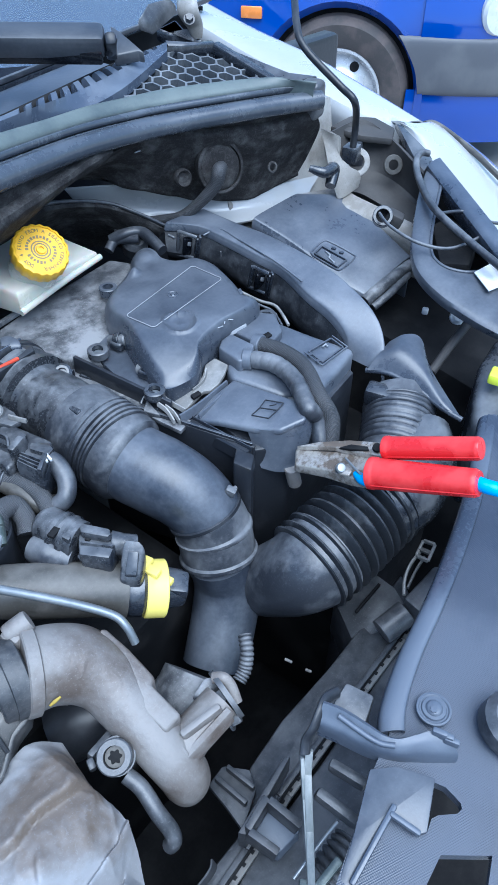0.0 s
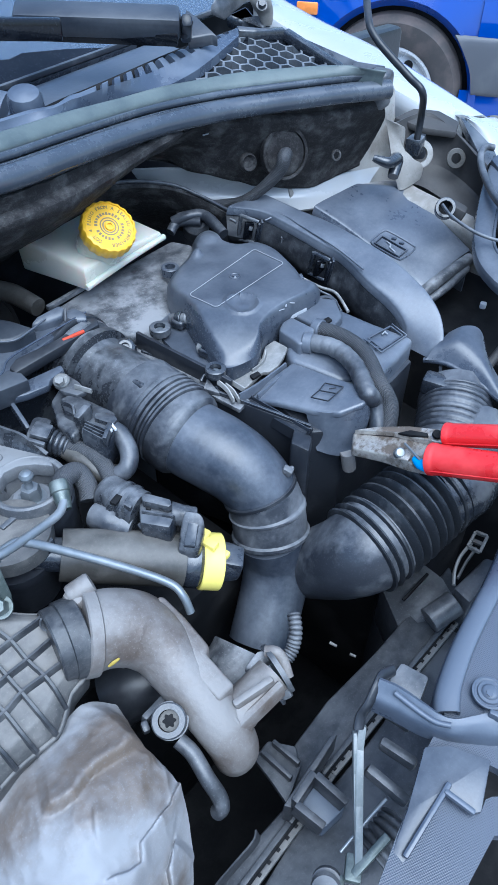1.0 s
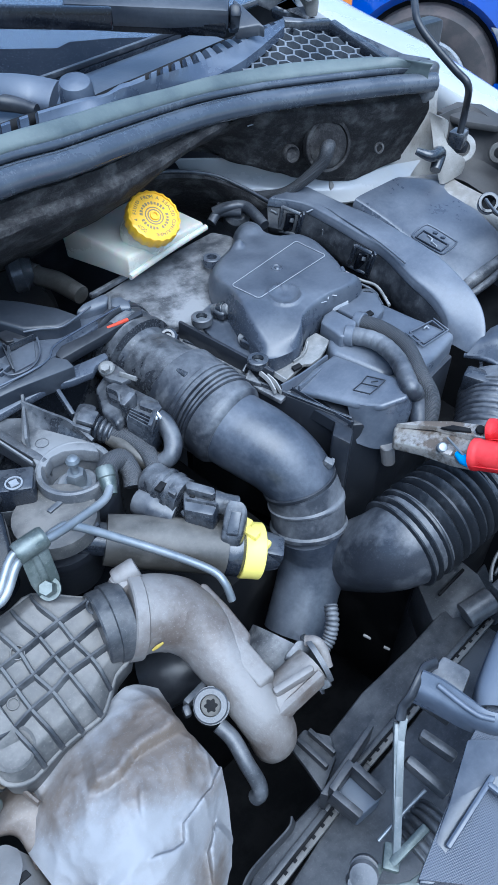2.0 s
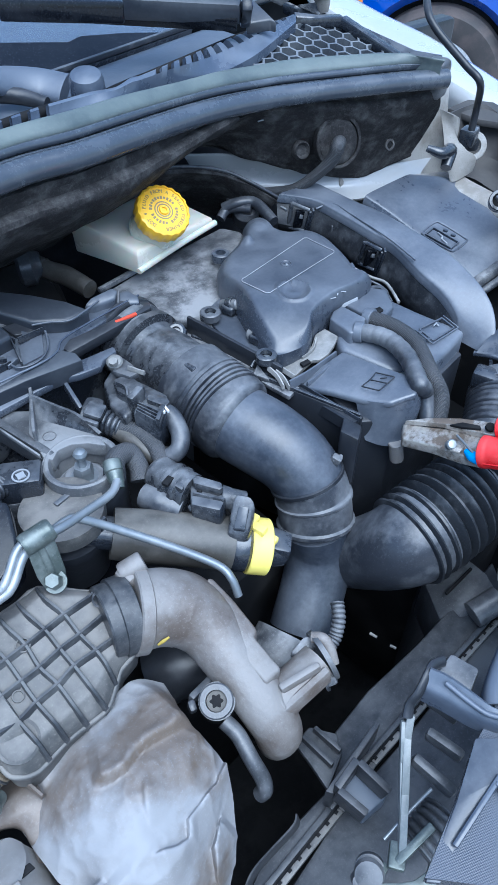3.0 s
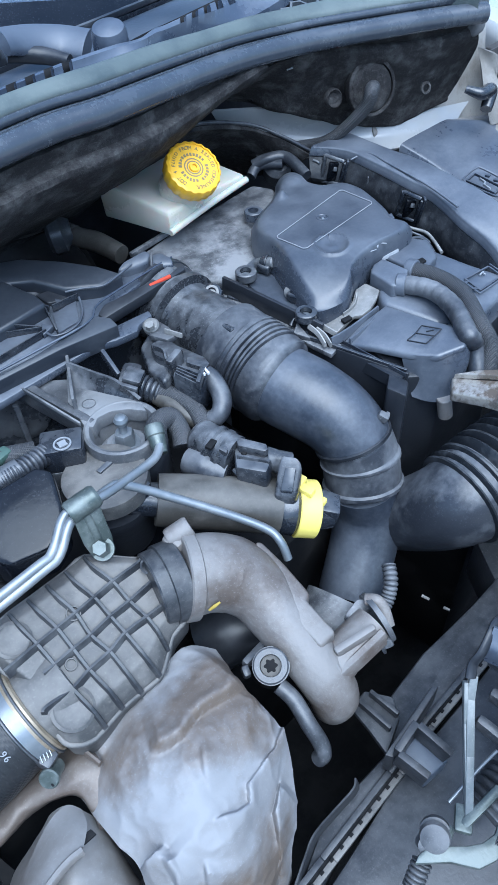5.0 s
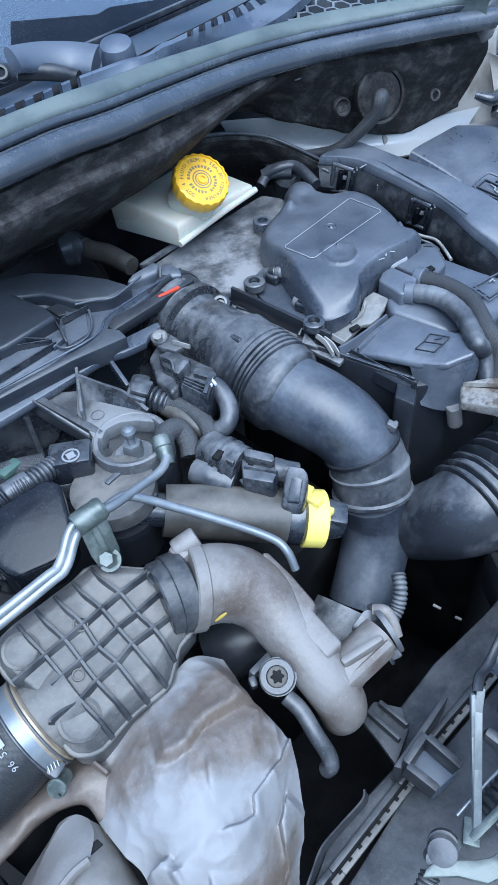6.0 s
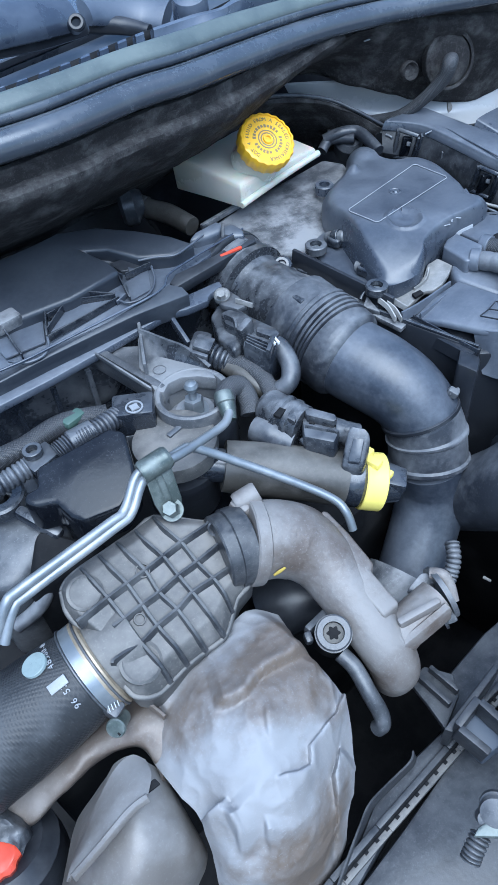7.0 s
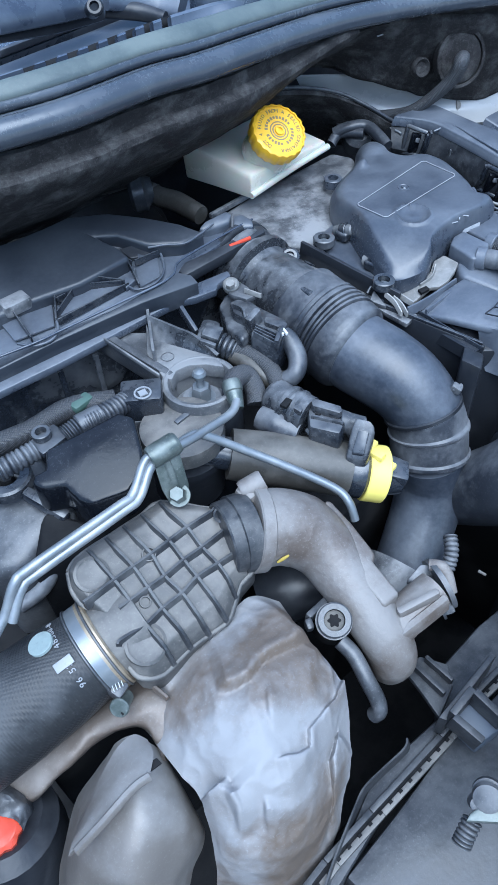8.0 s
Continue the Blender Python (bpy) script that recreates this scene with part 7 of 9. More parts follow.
part("clip", prism([(-0.0018, 0.3476, 0.9075), (0.0189, 0.3490, 0.9080), (0.0184, 0.3359, 0.8741), (0.0155, 0.3323, 0.8653), (0.0072, 0.3308, 0.8626), (0.0003, 0.3325, 0.8679), (-0.0020, 0.3370, 0.8798)], 0.003, 0.001), "zinc", fp, "greenish zinc pipe clip")
part("clip_strap", sweep([(-0.0032, 0.3476, 0.9030), (0.0074, 0.3487, 0.9040), (0.0200, 0.3499, 0.9050)], [(0, 0.0075), (0.1, 0.0085), (0.9, 0.0085), (1, 0.0075)], 24), "zinc", fp)
part("clip_fold", ridge([(0.0079, 0.3436, 0.8989), (0.0084, 0.3394, 0.8881), (0.0080, 0.3350, 0.8766)], 0.006, 0.003), "zinc", fp)
part("clip_bolt", hexbolt((0.0090, 0.3334, 0.8680), (-0.3, -0.4, 0.85), 0.0062, 0.01), "zinc", fp)
solo("vacuum_hose", tube([(-0.0542, 0.3672, 0.82), (-0.0738, 0.3711, 0.82), (-0.0877, 0.366, 0.815), (-0.1041, 0.361, 0.8), (-0.1254, 0.3615, 0.79)], 0.006, 12), "rubber", "thin black vacuum hose curving below the fuel pipes", "hose")

# ---- aluminium elbow and ribbed charge duct ----
elb = thing("charge_elbow", (0.1, 0.25, 0.78), "cast aluminium charge air elbow with a yellow mark", "pipe")
part("elbow", sweep([(0.0527, 0.3007, 0.8320), (0.0696, 0.2967, 0.8280), (0.0856, 0.2880, 0.8200), (0.0959, 0.2724, 0.8100), (0.0989, 0.2528, 0.8000), (0.1010, 0.2307, 0.7900), (0.1049, 0.2069, 0.7750), (0.1084, 0.1932, 0.7550), (0.1090, 0.1938, 0.7300)], [(0, 0.0302), (0.2, 0.0295), (0.4, 0.024), (0.55, 0.0213), (0.75, 0.0205), (0.9, 0.0192), (1, 0.0155)], 32), "alu", elb)
part("web", prism([(0.1098, 0.2930, 0.8340), (0.1150, 0.2913, 0.8340), (0.1204, 0.2698, 0.8300), (0.1236, 0.2487, 0.8220), (0.1242, 0.2428, 0.8180), (0.1188, 0.2405, 0.8150), (0.1216, 0.2260, 0.8080), (0.1242, 0.2119, 0.8000), (0.1073, 0.2087, 0.8030), (0.1012, 0.2364, 0.8180), (0.1003, 0.2662, 0.8300)], 0.026, 0.006, 3), "alu", elb)
part("flange", sweep([(0.0485, 0.3035, 0.8330), (0.0583, 0.3007, 0.8300)], [(0, 0.0325), (0.1, 0.034), (0.9, 0.034), (1, 0.0325)], 36), "alu", elb)
part("flange_lug", join(lathe((0.0607, 0.3202, 0.8580), (0.9, -0.1, 0.25), [(0.0075, -0.008), (0.0085, -0.006), (0.0085, 0.009), (0.0075, 0.011)], 24), box((0.0598, 0.3182, 0.8510), (0.022, 0.018, 0.02), (0, 0, 15), 0.005)), "alu", elb)
part("clamp_band", sweep([(0.0256, 0.3038, 0.8360), (0.0361, 0.3029, 0.8350), (0.0485, 0.3017, 0.8330)], [(0, 0.027), (0.06, 0.0282), (0.4, 0.0286), (0.42, 0.0302), (0.94, 0.0306), (1, 0.029)], 36), "ribgrey", elb, "grimy grey joint sleeve")
part("sleeve_bolt", lathe((0.0302, 0.3106, 0.8560), (-0.5, -0.4, 0.7), [(0.006, -0.004), (0.006, 0.001), (0.0042, 0.002), (0.0035, -0.001)], 20), "greymetal", elb)
part("yellow_mark", tube([(0.0522, 0.2687, 0.8290), (0.0561, 0.2675, 0.8320), (0.0607, 0.2663, 0.8350)], [0.0008, 0.0014, 0.0008], 8, squash=0.6), "paintmark", elb, "short yellow paint stroke")
part("branch", sweep([(0.1113, 0.2052, 0.7720), (0.1317, 0.2055, 0.7770), (0.1586, 0.2086, 0.7820)], [(0, 0.02), (0.35, 0.0165), (1, 0.016)], 28), "alu", elb)
part("branch_seam", ridge([(0.1102, 0.1926, 0.7850), (0.1304, 0.1925, 0.7920), (0.1550, 0.1942, 0.7960)], 0.011, 0.012), "alu", elb)
part("casting_rim", tube([(0.1119, 0.2019, 0.7920), (0.1124, 0.1926, 0.7850), (0.1135, 0.1850, 0.7700), (0.1091, 0.1826, 0.7500)], 0.0022, 10), "alu", elb)
part("branch_flange", tube([(0.1638, 0.2109, 0.781), (0.1679, 0.2104, 0.782)], 0.0215, 24, 4), "greymetal", elb)
part("branch_bolt", hexbolt((0.1552, 0.195, 0.775), (0.7, -0.3, 0.3), 0.006, 0.008), "greymetal", elb)
part("flange_lip", tube([(0.1615, 0.2214, 0.798), (0.1672, 0.2147, 0.8), (0.1687, 0.2076, 0.795), (0.1665, 0.1981, 0.785)], 0.0045, 12, squash=0.6), "alu", elb)
part("branch_rib", bar((0.1165, 0.2028, 0.793), (0.1506, 0.1983, 0.8), 0.006, 0.01, 0.002), "alu", elb)
solo("turbo_inlet", join(tube([(0.1711, 0.2575, 0.74), (0.1534, 0.2501, 0.73), (0.1383, 0.2543, 0.72)], [0.03, 0.032, 0.03], 24), prism([(0.1416, 0.2242, 0.79), (0.1579, 0.2273, 0.795), (0.1714, 0.219, 0.795), (0.1663, 0.2157, 0.79), (0.1478, 0.2172, 0.785)], 0.008)), "dusty", "oily turbo inlet under the down pipe", "engine part")
solo("corrugated_hose", tube([(0.2287, 0.2595, 0.74), (0.2207, 0.2472, 0.735), (0.2115, 0.2398, 0.725), (0.2013, 0.2366, 0.72)], 0.005, 16, 12, (0, 1, 12, 0.0017)), "rubber", "short black corrugated hose beside the down pipe", "hose")
part("lower_hose", tube([(0.113, 0.2785, 0.74), (0.0795, 0.2892, 0.74), (0.0606, 0.2963, 0.73)], 0.028, 20), "gloss", elb)

chg = thing("charge_duct", (-0.03, 0.29, 0.8), "ribbed grey plastic charge air duct", "air duct")
foot_l = [Vector(p) for p in ((-0.0838, 0.3237, 0.8577), (-0.0774, 0.3286, 0.8592), (-0.0654, 0.3324, 0.8594), (-0.0503, 0.3352, 0.8587), (-0.0351, 0.3383, 0.8581), (-0.0195, 0.3414, 0.8575), (-0.0030, 0.3453, 0.8572), (0.0229, 0.3316, 0.8473), (0.0347, 0.3252, 0.8427), (0.0406, 0.3157, 0.8375), (0.0450, 0.2994, 0.8292), (0.0438, 0.2868, 0.8234), (0.0373, 0.2788, 0.8205), (0.0227, 0.2731, 0.8198), (0.0143, 0.2656, 0.8174), (0.0019, 0.2552, 0.8141), (-0.0146, 0.2523, 0.8149), (-0.0305, 0.2497, 0.8158), (-0.0459, 0.2450, 0.8157), (-0.0549, 0.2424, 0.8156), (-0.0638, 0.2433, 0.8172), (-0.0710, 0.2478, 0.8203), (-0.0736, 0.2548, 0.8240), (-0.0750, 0.2688, 0.8307), (-0.0787, 0.2886, 0.8405), (-0.0851, 0.3033, 0.8483), (-0.0864, 0.3127, 0.8529))]
top_l = [Vector(p) for p in ((-0.0799, 0.3157, 0.8646), (-0.0748, 0.3182, 0.8651), (-0.0639, 0.3199, 0.8645), (-0.0495, 0.3227, 0.8639), (-0.0347, 0.3256, 0.8633), (-0.0192, 0.3289, 0.8628), (-0.0034, 0.3328, 0.8625), (0.0181, 0.3230, 0.8550), (0.0287, 0.3175, 0.8510), (0.0327, 0.3086, 0.8463), (0.0361, 0.2943, 0.8391), (0.0357, 0.2847, 0.8346), (0.0273, 0.2802, 0.8337), (0.0167, 0.2764, 0.8333), (0.0079, 0.2695, 0.8312), (-0.0042, 0.2628, 0.8296), (-0.0196, 0.2590, 0.8299), (-0.0348, 0.2562, 0.8306), (-0.0488, 0.2519, 0.8304), (-0.0550, 0.2481, 0.8294), (-0.0607, 0.2478, 0.8301), (-0.0652, 0.2506, 0.8320), (-0.0671, 0.2552, 0.8344), (-0.0692, 0.2660, 0.8398), (-0.0730, 0.2845, 0.8490), (-0.0791, 0.2977, 0.8560), (-0.0814, 0.3079, 0.8611))]
part("shell", mound([p + Vector((0, 0, 0.001)) for p in foot_l], top_l, [p - Vector((0, 0, 0.022)) for p in foot_l]), "greyplastic", chg)
part("flange", tube([p - Vector((0, 0, 0.002)) for p in foot_l] + [foot_l[0] - Vector((0, 0, 0.002))], 0.0022, 10, 3, cap=False), "greyplastic", chg)
def duct_rib(P):
    part("rib", ridge(P, 0.0046, 0.009), "ribgrey", chg)
duct_rib([(-0.0040, 0.3428, 0.8606), (-0.0035, 0.3295, 0.8656), (0.0036, 0.3140, 0.8574), (0.0068, 0.2981, 0.8495), (0.0115, 0.2842, 0.8423), (0.0135, 0.2719, 0.8363), (0.0142, 0.2646, 0.8214)])
duct_rib([(-0.0203, 0.3390, 0.8610), (-0.0190, 0.3252, 0.8656), (-0.0127, 0.3102, 0.8578), (-0.0095, 0.2950, 0.8502), (-0.0064, 0.2816, 0.8435), (-0.0026, 0.2629, 0.8342), (0.0009, 0.2535, 0.8179)])
duct_rib([(-0.0358, 0.3359, 0.8615), (-0.0342, 0.3223, 0.8663), (-0.0284, 0.3065, 0.8581), (-0.0268, 0.2903, 0.8503), (-0.0213, 0.2761, 0.8428), (-0.0181, 0.2588, 0.8343), (-0.0151, 0.2504, 0.8186)])
duct_rib([(-0.0510, 0.3325, 0.8620), (-0.0491, 0.3191, 0.8668), (-0.0435, 0.3033, 0.8586), (-0.0408, 0.2876, 0.8509), (-0.0382, 0.2722, 0.8433), (-0.0335, 0.2557, 0.8348), (-0.0309, 0.2479, 0.8195)])
duct_rib([(-0.0656, 0.3296, 0.8625), (-0.0636, 0.3160, 0.8672), (-0.0590, 0.3001, 0.8591), (-0.0556, 0.2844, 0.8513), (-0.0528, 0.2673, 0.8429), (-0.0483, 0.2512, 0.8347), (-0.0462, 0.2432, 0.8193)])
duct_rib([(0.0288, 0.3189, 0.8564), (0.0247, 0.3175, 0.8562), (0.0036, 0.3140, 0.8574), (-0.0127, 0.3102, 0.8578), (-0.0284, 0.3065, 0.8581), (-0.0435, 0.3033, 0.8586), (-0.0590, 0.3001, 0.8591), (-0.0769, 0.2959, 0.8595), (-0.0835, 0.2943, 0.8597)])
duct_rib([(0.0329, 0.3043, 0.8490), (0.0068, 0.2981, 0.8495), (-0.0095, 0.2950, 0.8502), (-0.0268, 0.2903, 0.8503), (-0.0408, 0.2876, 0.8509), (-0.0556, 0.2844, 0.8513), (-0.0641, 0.2828, 0.8517)])
duct_rib([(0.0352, 0.2877, 0.8408), (0.0115, 0.2842, 0.8423), (-0.0064, 0.2816, 0.8435), (-0.0213, 0.2761, 0.8428), (-0.0382, 0.2722, 0.8433), (-0.0528, 0.2673, 0.8429), (-0.0718, 0.2651, 0.8443), (-0.0748, 0.2631, 0.8438)])
part("boss", lathe((-0.0717, 0.3142, 0.8517), (0.1, -0.42, 0.9), [(0.0125, 0), (0.0125, 0.0112), (0.0105, 0.0122), (0.009, 0.0112)], 28), "greyplastic", chg)
part("boss", lathe((-0.0594, 0.2625, 0.8257), (0.1, -0.42, 0.9), [(0.0145, 0), (0.0145, 0.0105), (0.0125, 0.0115), (0.011, 0.0105)], 28), "greyplastic", chg)
part("stamp", ring((-0.0301, 0.3082, 0.8545), (0.1, -0.42, 0.9), 0.0052, 0.0044, 0.0028, 20), "greyplastic", chg)
part("stamp", ring((-0.0468, 0.2814, 0.8440), (0.1, -0.42, 0.9), 0.0042, 0.0034, 0.0028, 20), "greyplastic", chg)
part("catch", ridge([(-0.0786, 0.2789, 0.8404), (-0.0661, 0.2801, 0.8393)], 0.006, 0.012), "plastic", chg)
n0, n1 = Vector((-0.0686, 0.2857, 0.8180)), Vector((-0.0973, 0.2836, 0.8120))
na = (n1 - n0).normalized()
n1 = n1 - na * 0.013
part("neck", sweep([n0 - na * 0.02, n0, n1], [(0, 0.03), (0.55, 0.0315), (0.9, 0.0315), (1, 0.03)]), "greyplastic", chg)
rh = thing("charge_hose", (-0.12, 0.26, 0.78), "woven black rubber charge hose with a metal clamp", "hose")
part("hose", sweep([n0 + na * 0.022, n1 + na * 0.002, n1 + na * 0.03, n1 + na * 0.07, n1 + na * 0.13], [(0, 0.0325), (0.12, 0.0335), (0.3, 0.036), (0.55, 0.0378), (1, 0.038)]), "hoseweave", rh)
part("clamp_band", sweep([n1 - na * 0.003, n1 + na * 0.008], [(0, 0.0338), (0.04, 0.0346), (0.96, 0.0346), (1, 0.0338)], 48), "steel", rh, "bright metal hose clamp")
for k in (-0.0036, 0.0086):
    part("clamp_rim", sweep([n1 + na * (k - 0.0012), n1 + na * (k + 0.0012)], [(0, 0.0345), (0.3, 0.0357), (0.7, 0.0357), (1, 0.0345)], 48), "greymetal", rh)
part("clamp_edge", sweep([n0 + na * 0.009, n0 + na * 0.017], [(0, 0.033), (0.15, 0.0347), (0.85, 0.0347), (1, 0.033)], 48), "brass", rh, "yellowed worn rubber collar")
sa = Vector((-0.45, -0.6, 0.62))
cs = Vector((-0.0892, 0.2417, 0.8060))
part("clamp_box", box(Vector((-0.0876, 0.2526, 0.8120)), (0.012, 0.016, 0.012), (20, 0, 30), 0.0025), "greymetal", rh)
for k in range(4):
    part("worm_thread", bar(Vector((-0.0888, 0.2521, 0.8200)) + Vector((0.0022, 0.0002, 0)) * k, Vector((-0.0893, 0.2463, 0.8180)) + Vector((0.0022, 0.0002, 0)) * k, 0.0009, 0.002, 0.0003), "steel", rh)
part("clamp_screw", lathe(cs, sa, [(0.0055, -0.012), (0.0056, 0.0), (0.0068, 0.0008), (0.0068, 0.0035), (0.006, 0.0045)], 28), "zinc", rh)
part("screw_slot", bar(cs + sa * 0.0049 - Vector((0.0015, -0.0055, 0)), cs + sa * 0.0049 + Vector((0.0012, -0.004, -0.003)), 0.0013, 0.0006, 0, sa), "dark", rh)
side_ = na.cross(Vector((0, 0, 1))).normalized()
side_ = side_ if side_.y > 0 else -side_
def round_hose(th, along_, lift=0.0):
    """A seat on the hose: th degrees from its top, along_ metres past the clamp."""
    t_ = radians(th)
    r_ = (0.0352 if along_ < 0.02 else 0.0363) + lift
    nn = (Vector((0, 0, 1)) - na * na.z).normalized() * math.cos(t_) + side_ * math.sin(t_)
    tt = side_ * math.cos(t_) - (Vector((0, 0, 1)) - na * na.z).normalized() * math.sin(t_)
    return Matrix.Translation(n1 + na * along_ + nn * r_) @ Matrix((tt, na, nn)).transposed().to_4x4()
part("white_dot", lathe((0, 0, 0), (0, 0, 1), [(0.0088, -0.001), (0.0088, 0.0012), (0.0085, 0.0015)], 28), "dot", rh, "pale green painted dot").data.transform(round_hose(12, 0.027))
part("mark_bar", box((0, 0, 0), (0.0065, 0.013, 0.0012), (0, 0, 0), 0.0002), "line", rh).data.transform(round_hose(-22, 0.0205))
digits = "96 53   48580-0"
part("print", letters(digits, 0.0062, lambda i: round_hose(-52 + 88 * i / (len(digits) - 1), 0.0165, 0.0001)), "line", rh, "pale printed part number")

# ---- heat shields ----
hs = thing("heat_shield", (0.0, 0.18, 0.65), "crumpled aluminium turbo heat shield", "heat shield")
rows = [[(-0.0809, 0.2614, 0.772), (-0.0305, 0.2579, 0.797), (0.0063, 0.2641, 0.803), (0.0278, 0.2684, 0.8), (0.0467, 0.2602, 0.785)],
        [(-0.0815, 0.2355, 0.773), (-0.04, 0.2194, 0.81), (0.0011, 0.2214, 0.817), (0.0386, 0.2307, 0.81), (0.0484, 0.2208, 0.79)],
        [(-0.0763, 0.1982, 0.783), (-0.04, 0.1883, 0.813), (-0.0062, 0.1877, 0.822), (0.0387, 0.1995, 0.808), (0.0539, 0.189, 0.782)],
        [(-0.0696, 0.172, 0.775), (-0.0448, 0.1614, 0.798), (-0.0115, 0.1609, 0.806), (0.0295, 0.1699, 0.792), (0.0483, 0.1626, 0.752)],
        [(-0.0712, 0.1576, 0.75), (-0.0539, 0.144, 0.768), (-0.0229, 0.1387, 0.778), (0.0164, 0.1444, 0.758), (0.0339, 0.1421, 0.72)],
        [(-0.0789, 0.14, 0.715), (-0.063, 0.1281, 0.725), (-0.0377, 0.1188, 0.73), (-0.0031, 0.1229, 0.72), (0.018, 0.1289, 0.68)],
        [(-0.0879, 0.1356, 0.64), (-0.0735, 0.1212, 0.65), (-0.0472, 0.109, 0.65), (-0.0097, 0.1123, 0.64), (0.0093, 0.1225, 0.6)]]
def fold(bm, path, high, decay):
    """Raises the sheet on one side of a line, in a sharp step that fades away from it."""
    P = [Vector((p[0], p[1])) for p in path]
    for v in bm.verts:
        c = Vector((v.co.x, v.co.y))
        best = None
        for a, b in zip(P, P[1:]):
            d = b - a
            u = (c - a).dot(d) / d.length_squared
            q = a + d * min(1, max(0, u))
            r = (c - q).length
            s = 1 if d.x * (c.y - a.y) - d.y * (c.x - a.x) > 0 else -1
            if best is None or r < best[0]:
                best = (r, s, q)
        r, s, q = best
        ends = min((q - P[0]).length, (q - P[-1]).length)
        w = min(1.0, ends / 0.008)
        v.co.z += w * 2.3 * high * (math.exp(-r / decay) * (1 - math.exp(-r / 0.002)) if s > 0 else -0.3 * math.exp(-r / 0.006) * (1 - math.exp(-r / 0.002)))
bm = sheet(rows, 40, 26, 0, 0.0038, 22)
fold(bm, [(-0.0317, 0.2094, 0.818), (-0.0188, 0.2059, 0.819), (-0.0086, 0.205, 0.82), (0.0032, 0.2114, 0.82), (0.013, 0.2132, 0.818), (0.0322, 0.2138, 0.81), (0.0494, 0.2171, 0.797)], 0.005, 0.025)
fold(bm, [(0.0602, 0.1909, 0.78), (0.0408, 0.1765, 0.79), (0.0194, 0.1684, 0.8), (0.0108, 0.165, 0.802), (0.006, 0.1573, 0.8), (-0.002, 0.1563, 0.8), (-0.0189, 0.1592, 0.806)], 0.0055, 0.012)
fold(bm, [(-0.0481, 0.1684, 0.806), (-0.058, 0.1685, 0.79), (-0.0707, 0.1715, 0.775)], 0.01, 0.014)
fold(bm, [(-0.056, 0.1634, 0.79), (-0.0544, 0.1508, 0.785), (-0.0568, 0.14, 0.762)], 0.01, 0.012)
fold(bm, [(-0.0347, 0.1481, 0.79), (-0.0385, 0.1404, 0.78), (-0.0403, 0.1333, 0.755)], 0.008, 0.01)
fold(bm, [(0.0369, 0.1638, 0.785), (0.0186, 0.1489, 0.765), (0.0118, 0.1324, 0.74), (0.0009, 0.1217, 0.715)], 0.01, 0.014)
fold(bm, [(-0.0634, 0.2618, 0.775), (-0.0616, 0.2514, 0.78), (-0.0572, 0.2376, 0.785)], 0.004, 0.015)
fold(bm, [(-0.0021, 0.1973, 0.82), (-0.0092, 0.1834, 0.817), (-0.0129, 0.1702, 0.81)], 0.002, 0.01)
bmesh.ops.smooth_vert(bm, verts=bm.verts, factor=0.35, use_axis_x=True, use_axis_y=True, use_axis_z=True)
part("shell", thicken(bm, 0.002), "foil", hs)
rows = [[(-0.1940, 0.2852, 0.7350), (-0.1516, 0.2795, 0.7520), (-0.1184, 0.2765, 0.7650), (-0.0855, 0.2750, 0.7750), (-0.0549, 0.2652, 0.7800), (-0.0385, 0.2482, 0.7780)],
        [(-0.1926, 0.2634, 0.7450), (-0.1587, 0.2556, 0.7620), (-0.1294, 0.2539, 0.7720), (-0.0974, 0.2518, 0.7850), (-0.0694, 0.2417, 0.7930), (-0.0503, 0.2263, 0.7900)],
        [(-0.1864, 0.2470, 0.7420), (-0.1661, 0.2395, 0.7520), (-0.1394, 0.2407, 0.7660), (-0.1124, 0.2433, 0.7760), (-0.0827, 0.2313, 0.7870), (-0.0773, 0.2089, 0.7760)],
        [(-0.1879, 0.2488, 0.7300), (-0.1679, 0.2424, 0.7380), (-0.1406, 0.2438, 0.7520), (-0.1130, 0.2465, 0.7620), (-0.0828, 0.2350, 0.7720), (-0.0768, 0.2089, 0.7600)]]
part("wing", sheet(rows, 10, 8, 0.002, 0.003, 26), "foilbrown", hs, "brownish folded side wing")
part("wing_crease", ridge([(-0.0650, 0.2473, 0.8015), (-0.0617, 0.2376, 0.8030), (-0.0595, 0.2316, 0.8030)], 0.004, 0.004), "foilbrown", hs)
ls = thing("lower_heat_shield", (-0.1, 0.18, 0.6), "dull aluminium lower heat shield with a strap", "heat shield")
rows = [[(-0.1109, 0.2427, 0.745), (-0.1016, 0.2381, 0.765), (-0.0875, 0.2285, 0.78), (-0.0776, 0.215, 0.765), (-0.0779, 0.2119, 0.735)],
        [(-0.1405, 0.2296, 0.735), (-0.1259, 0.2152, 0.765), (-0.0995, 0.2001, 0.785), (-0.0777, 0.189, 0.765), (-0.076, 0.1821, 0.73)],
        [(-0.1604, 0.2129, 0.72), (-0.143, 0.196, 0.76), (-0.1104, 0.1771, 0.783), (-0.0838, 0.1667, 0.76), (-0.0755, 0.1641, 0.72)],
        [(-0.1767, 0.1957, 0.7), (-0.1576, 0.179, 0.745), (-0.1263, 0.1592, 0.765), (-0.1037, 0.1503, 0.74), (-0.0955, 0.1494, 0.7)],
        [(-0.1983, 0.1732, 0.66), (-0.1781, 0.1579, 0.7), (-0.1475, 0.1384, 0.72), (-0.1254, 0.1291, 0.7), (-0.1178, 0.1314, 0.66)]]
part("shell", sheet(rows, 8, 8, 0.002, 0.002, 25, 4.0), "foildull", ls)
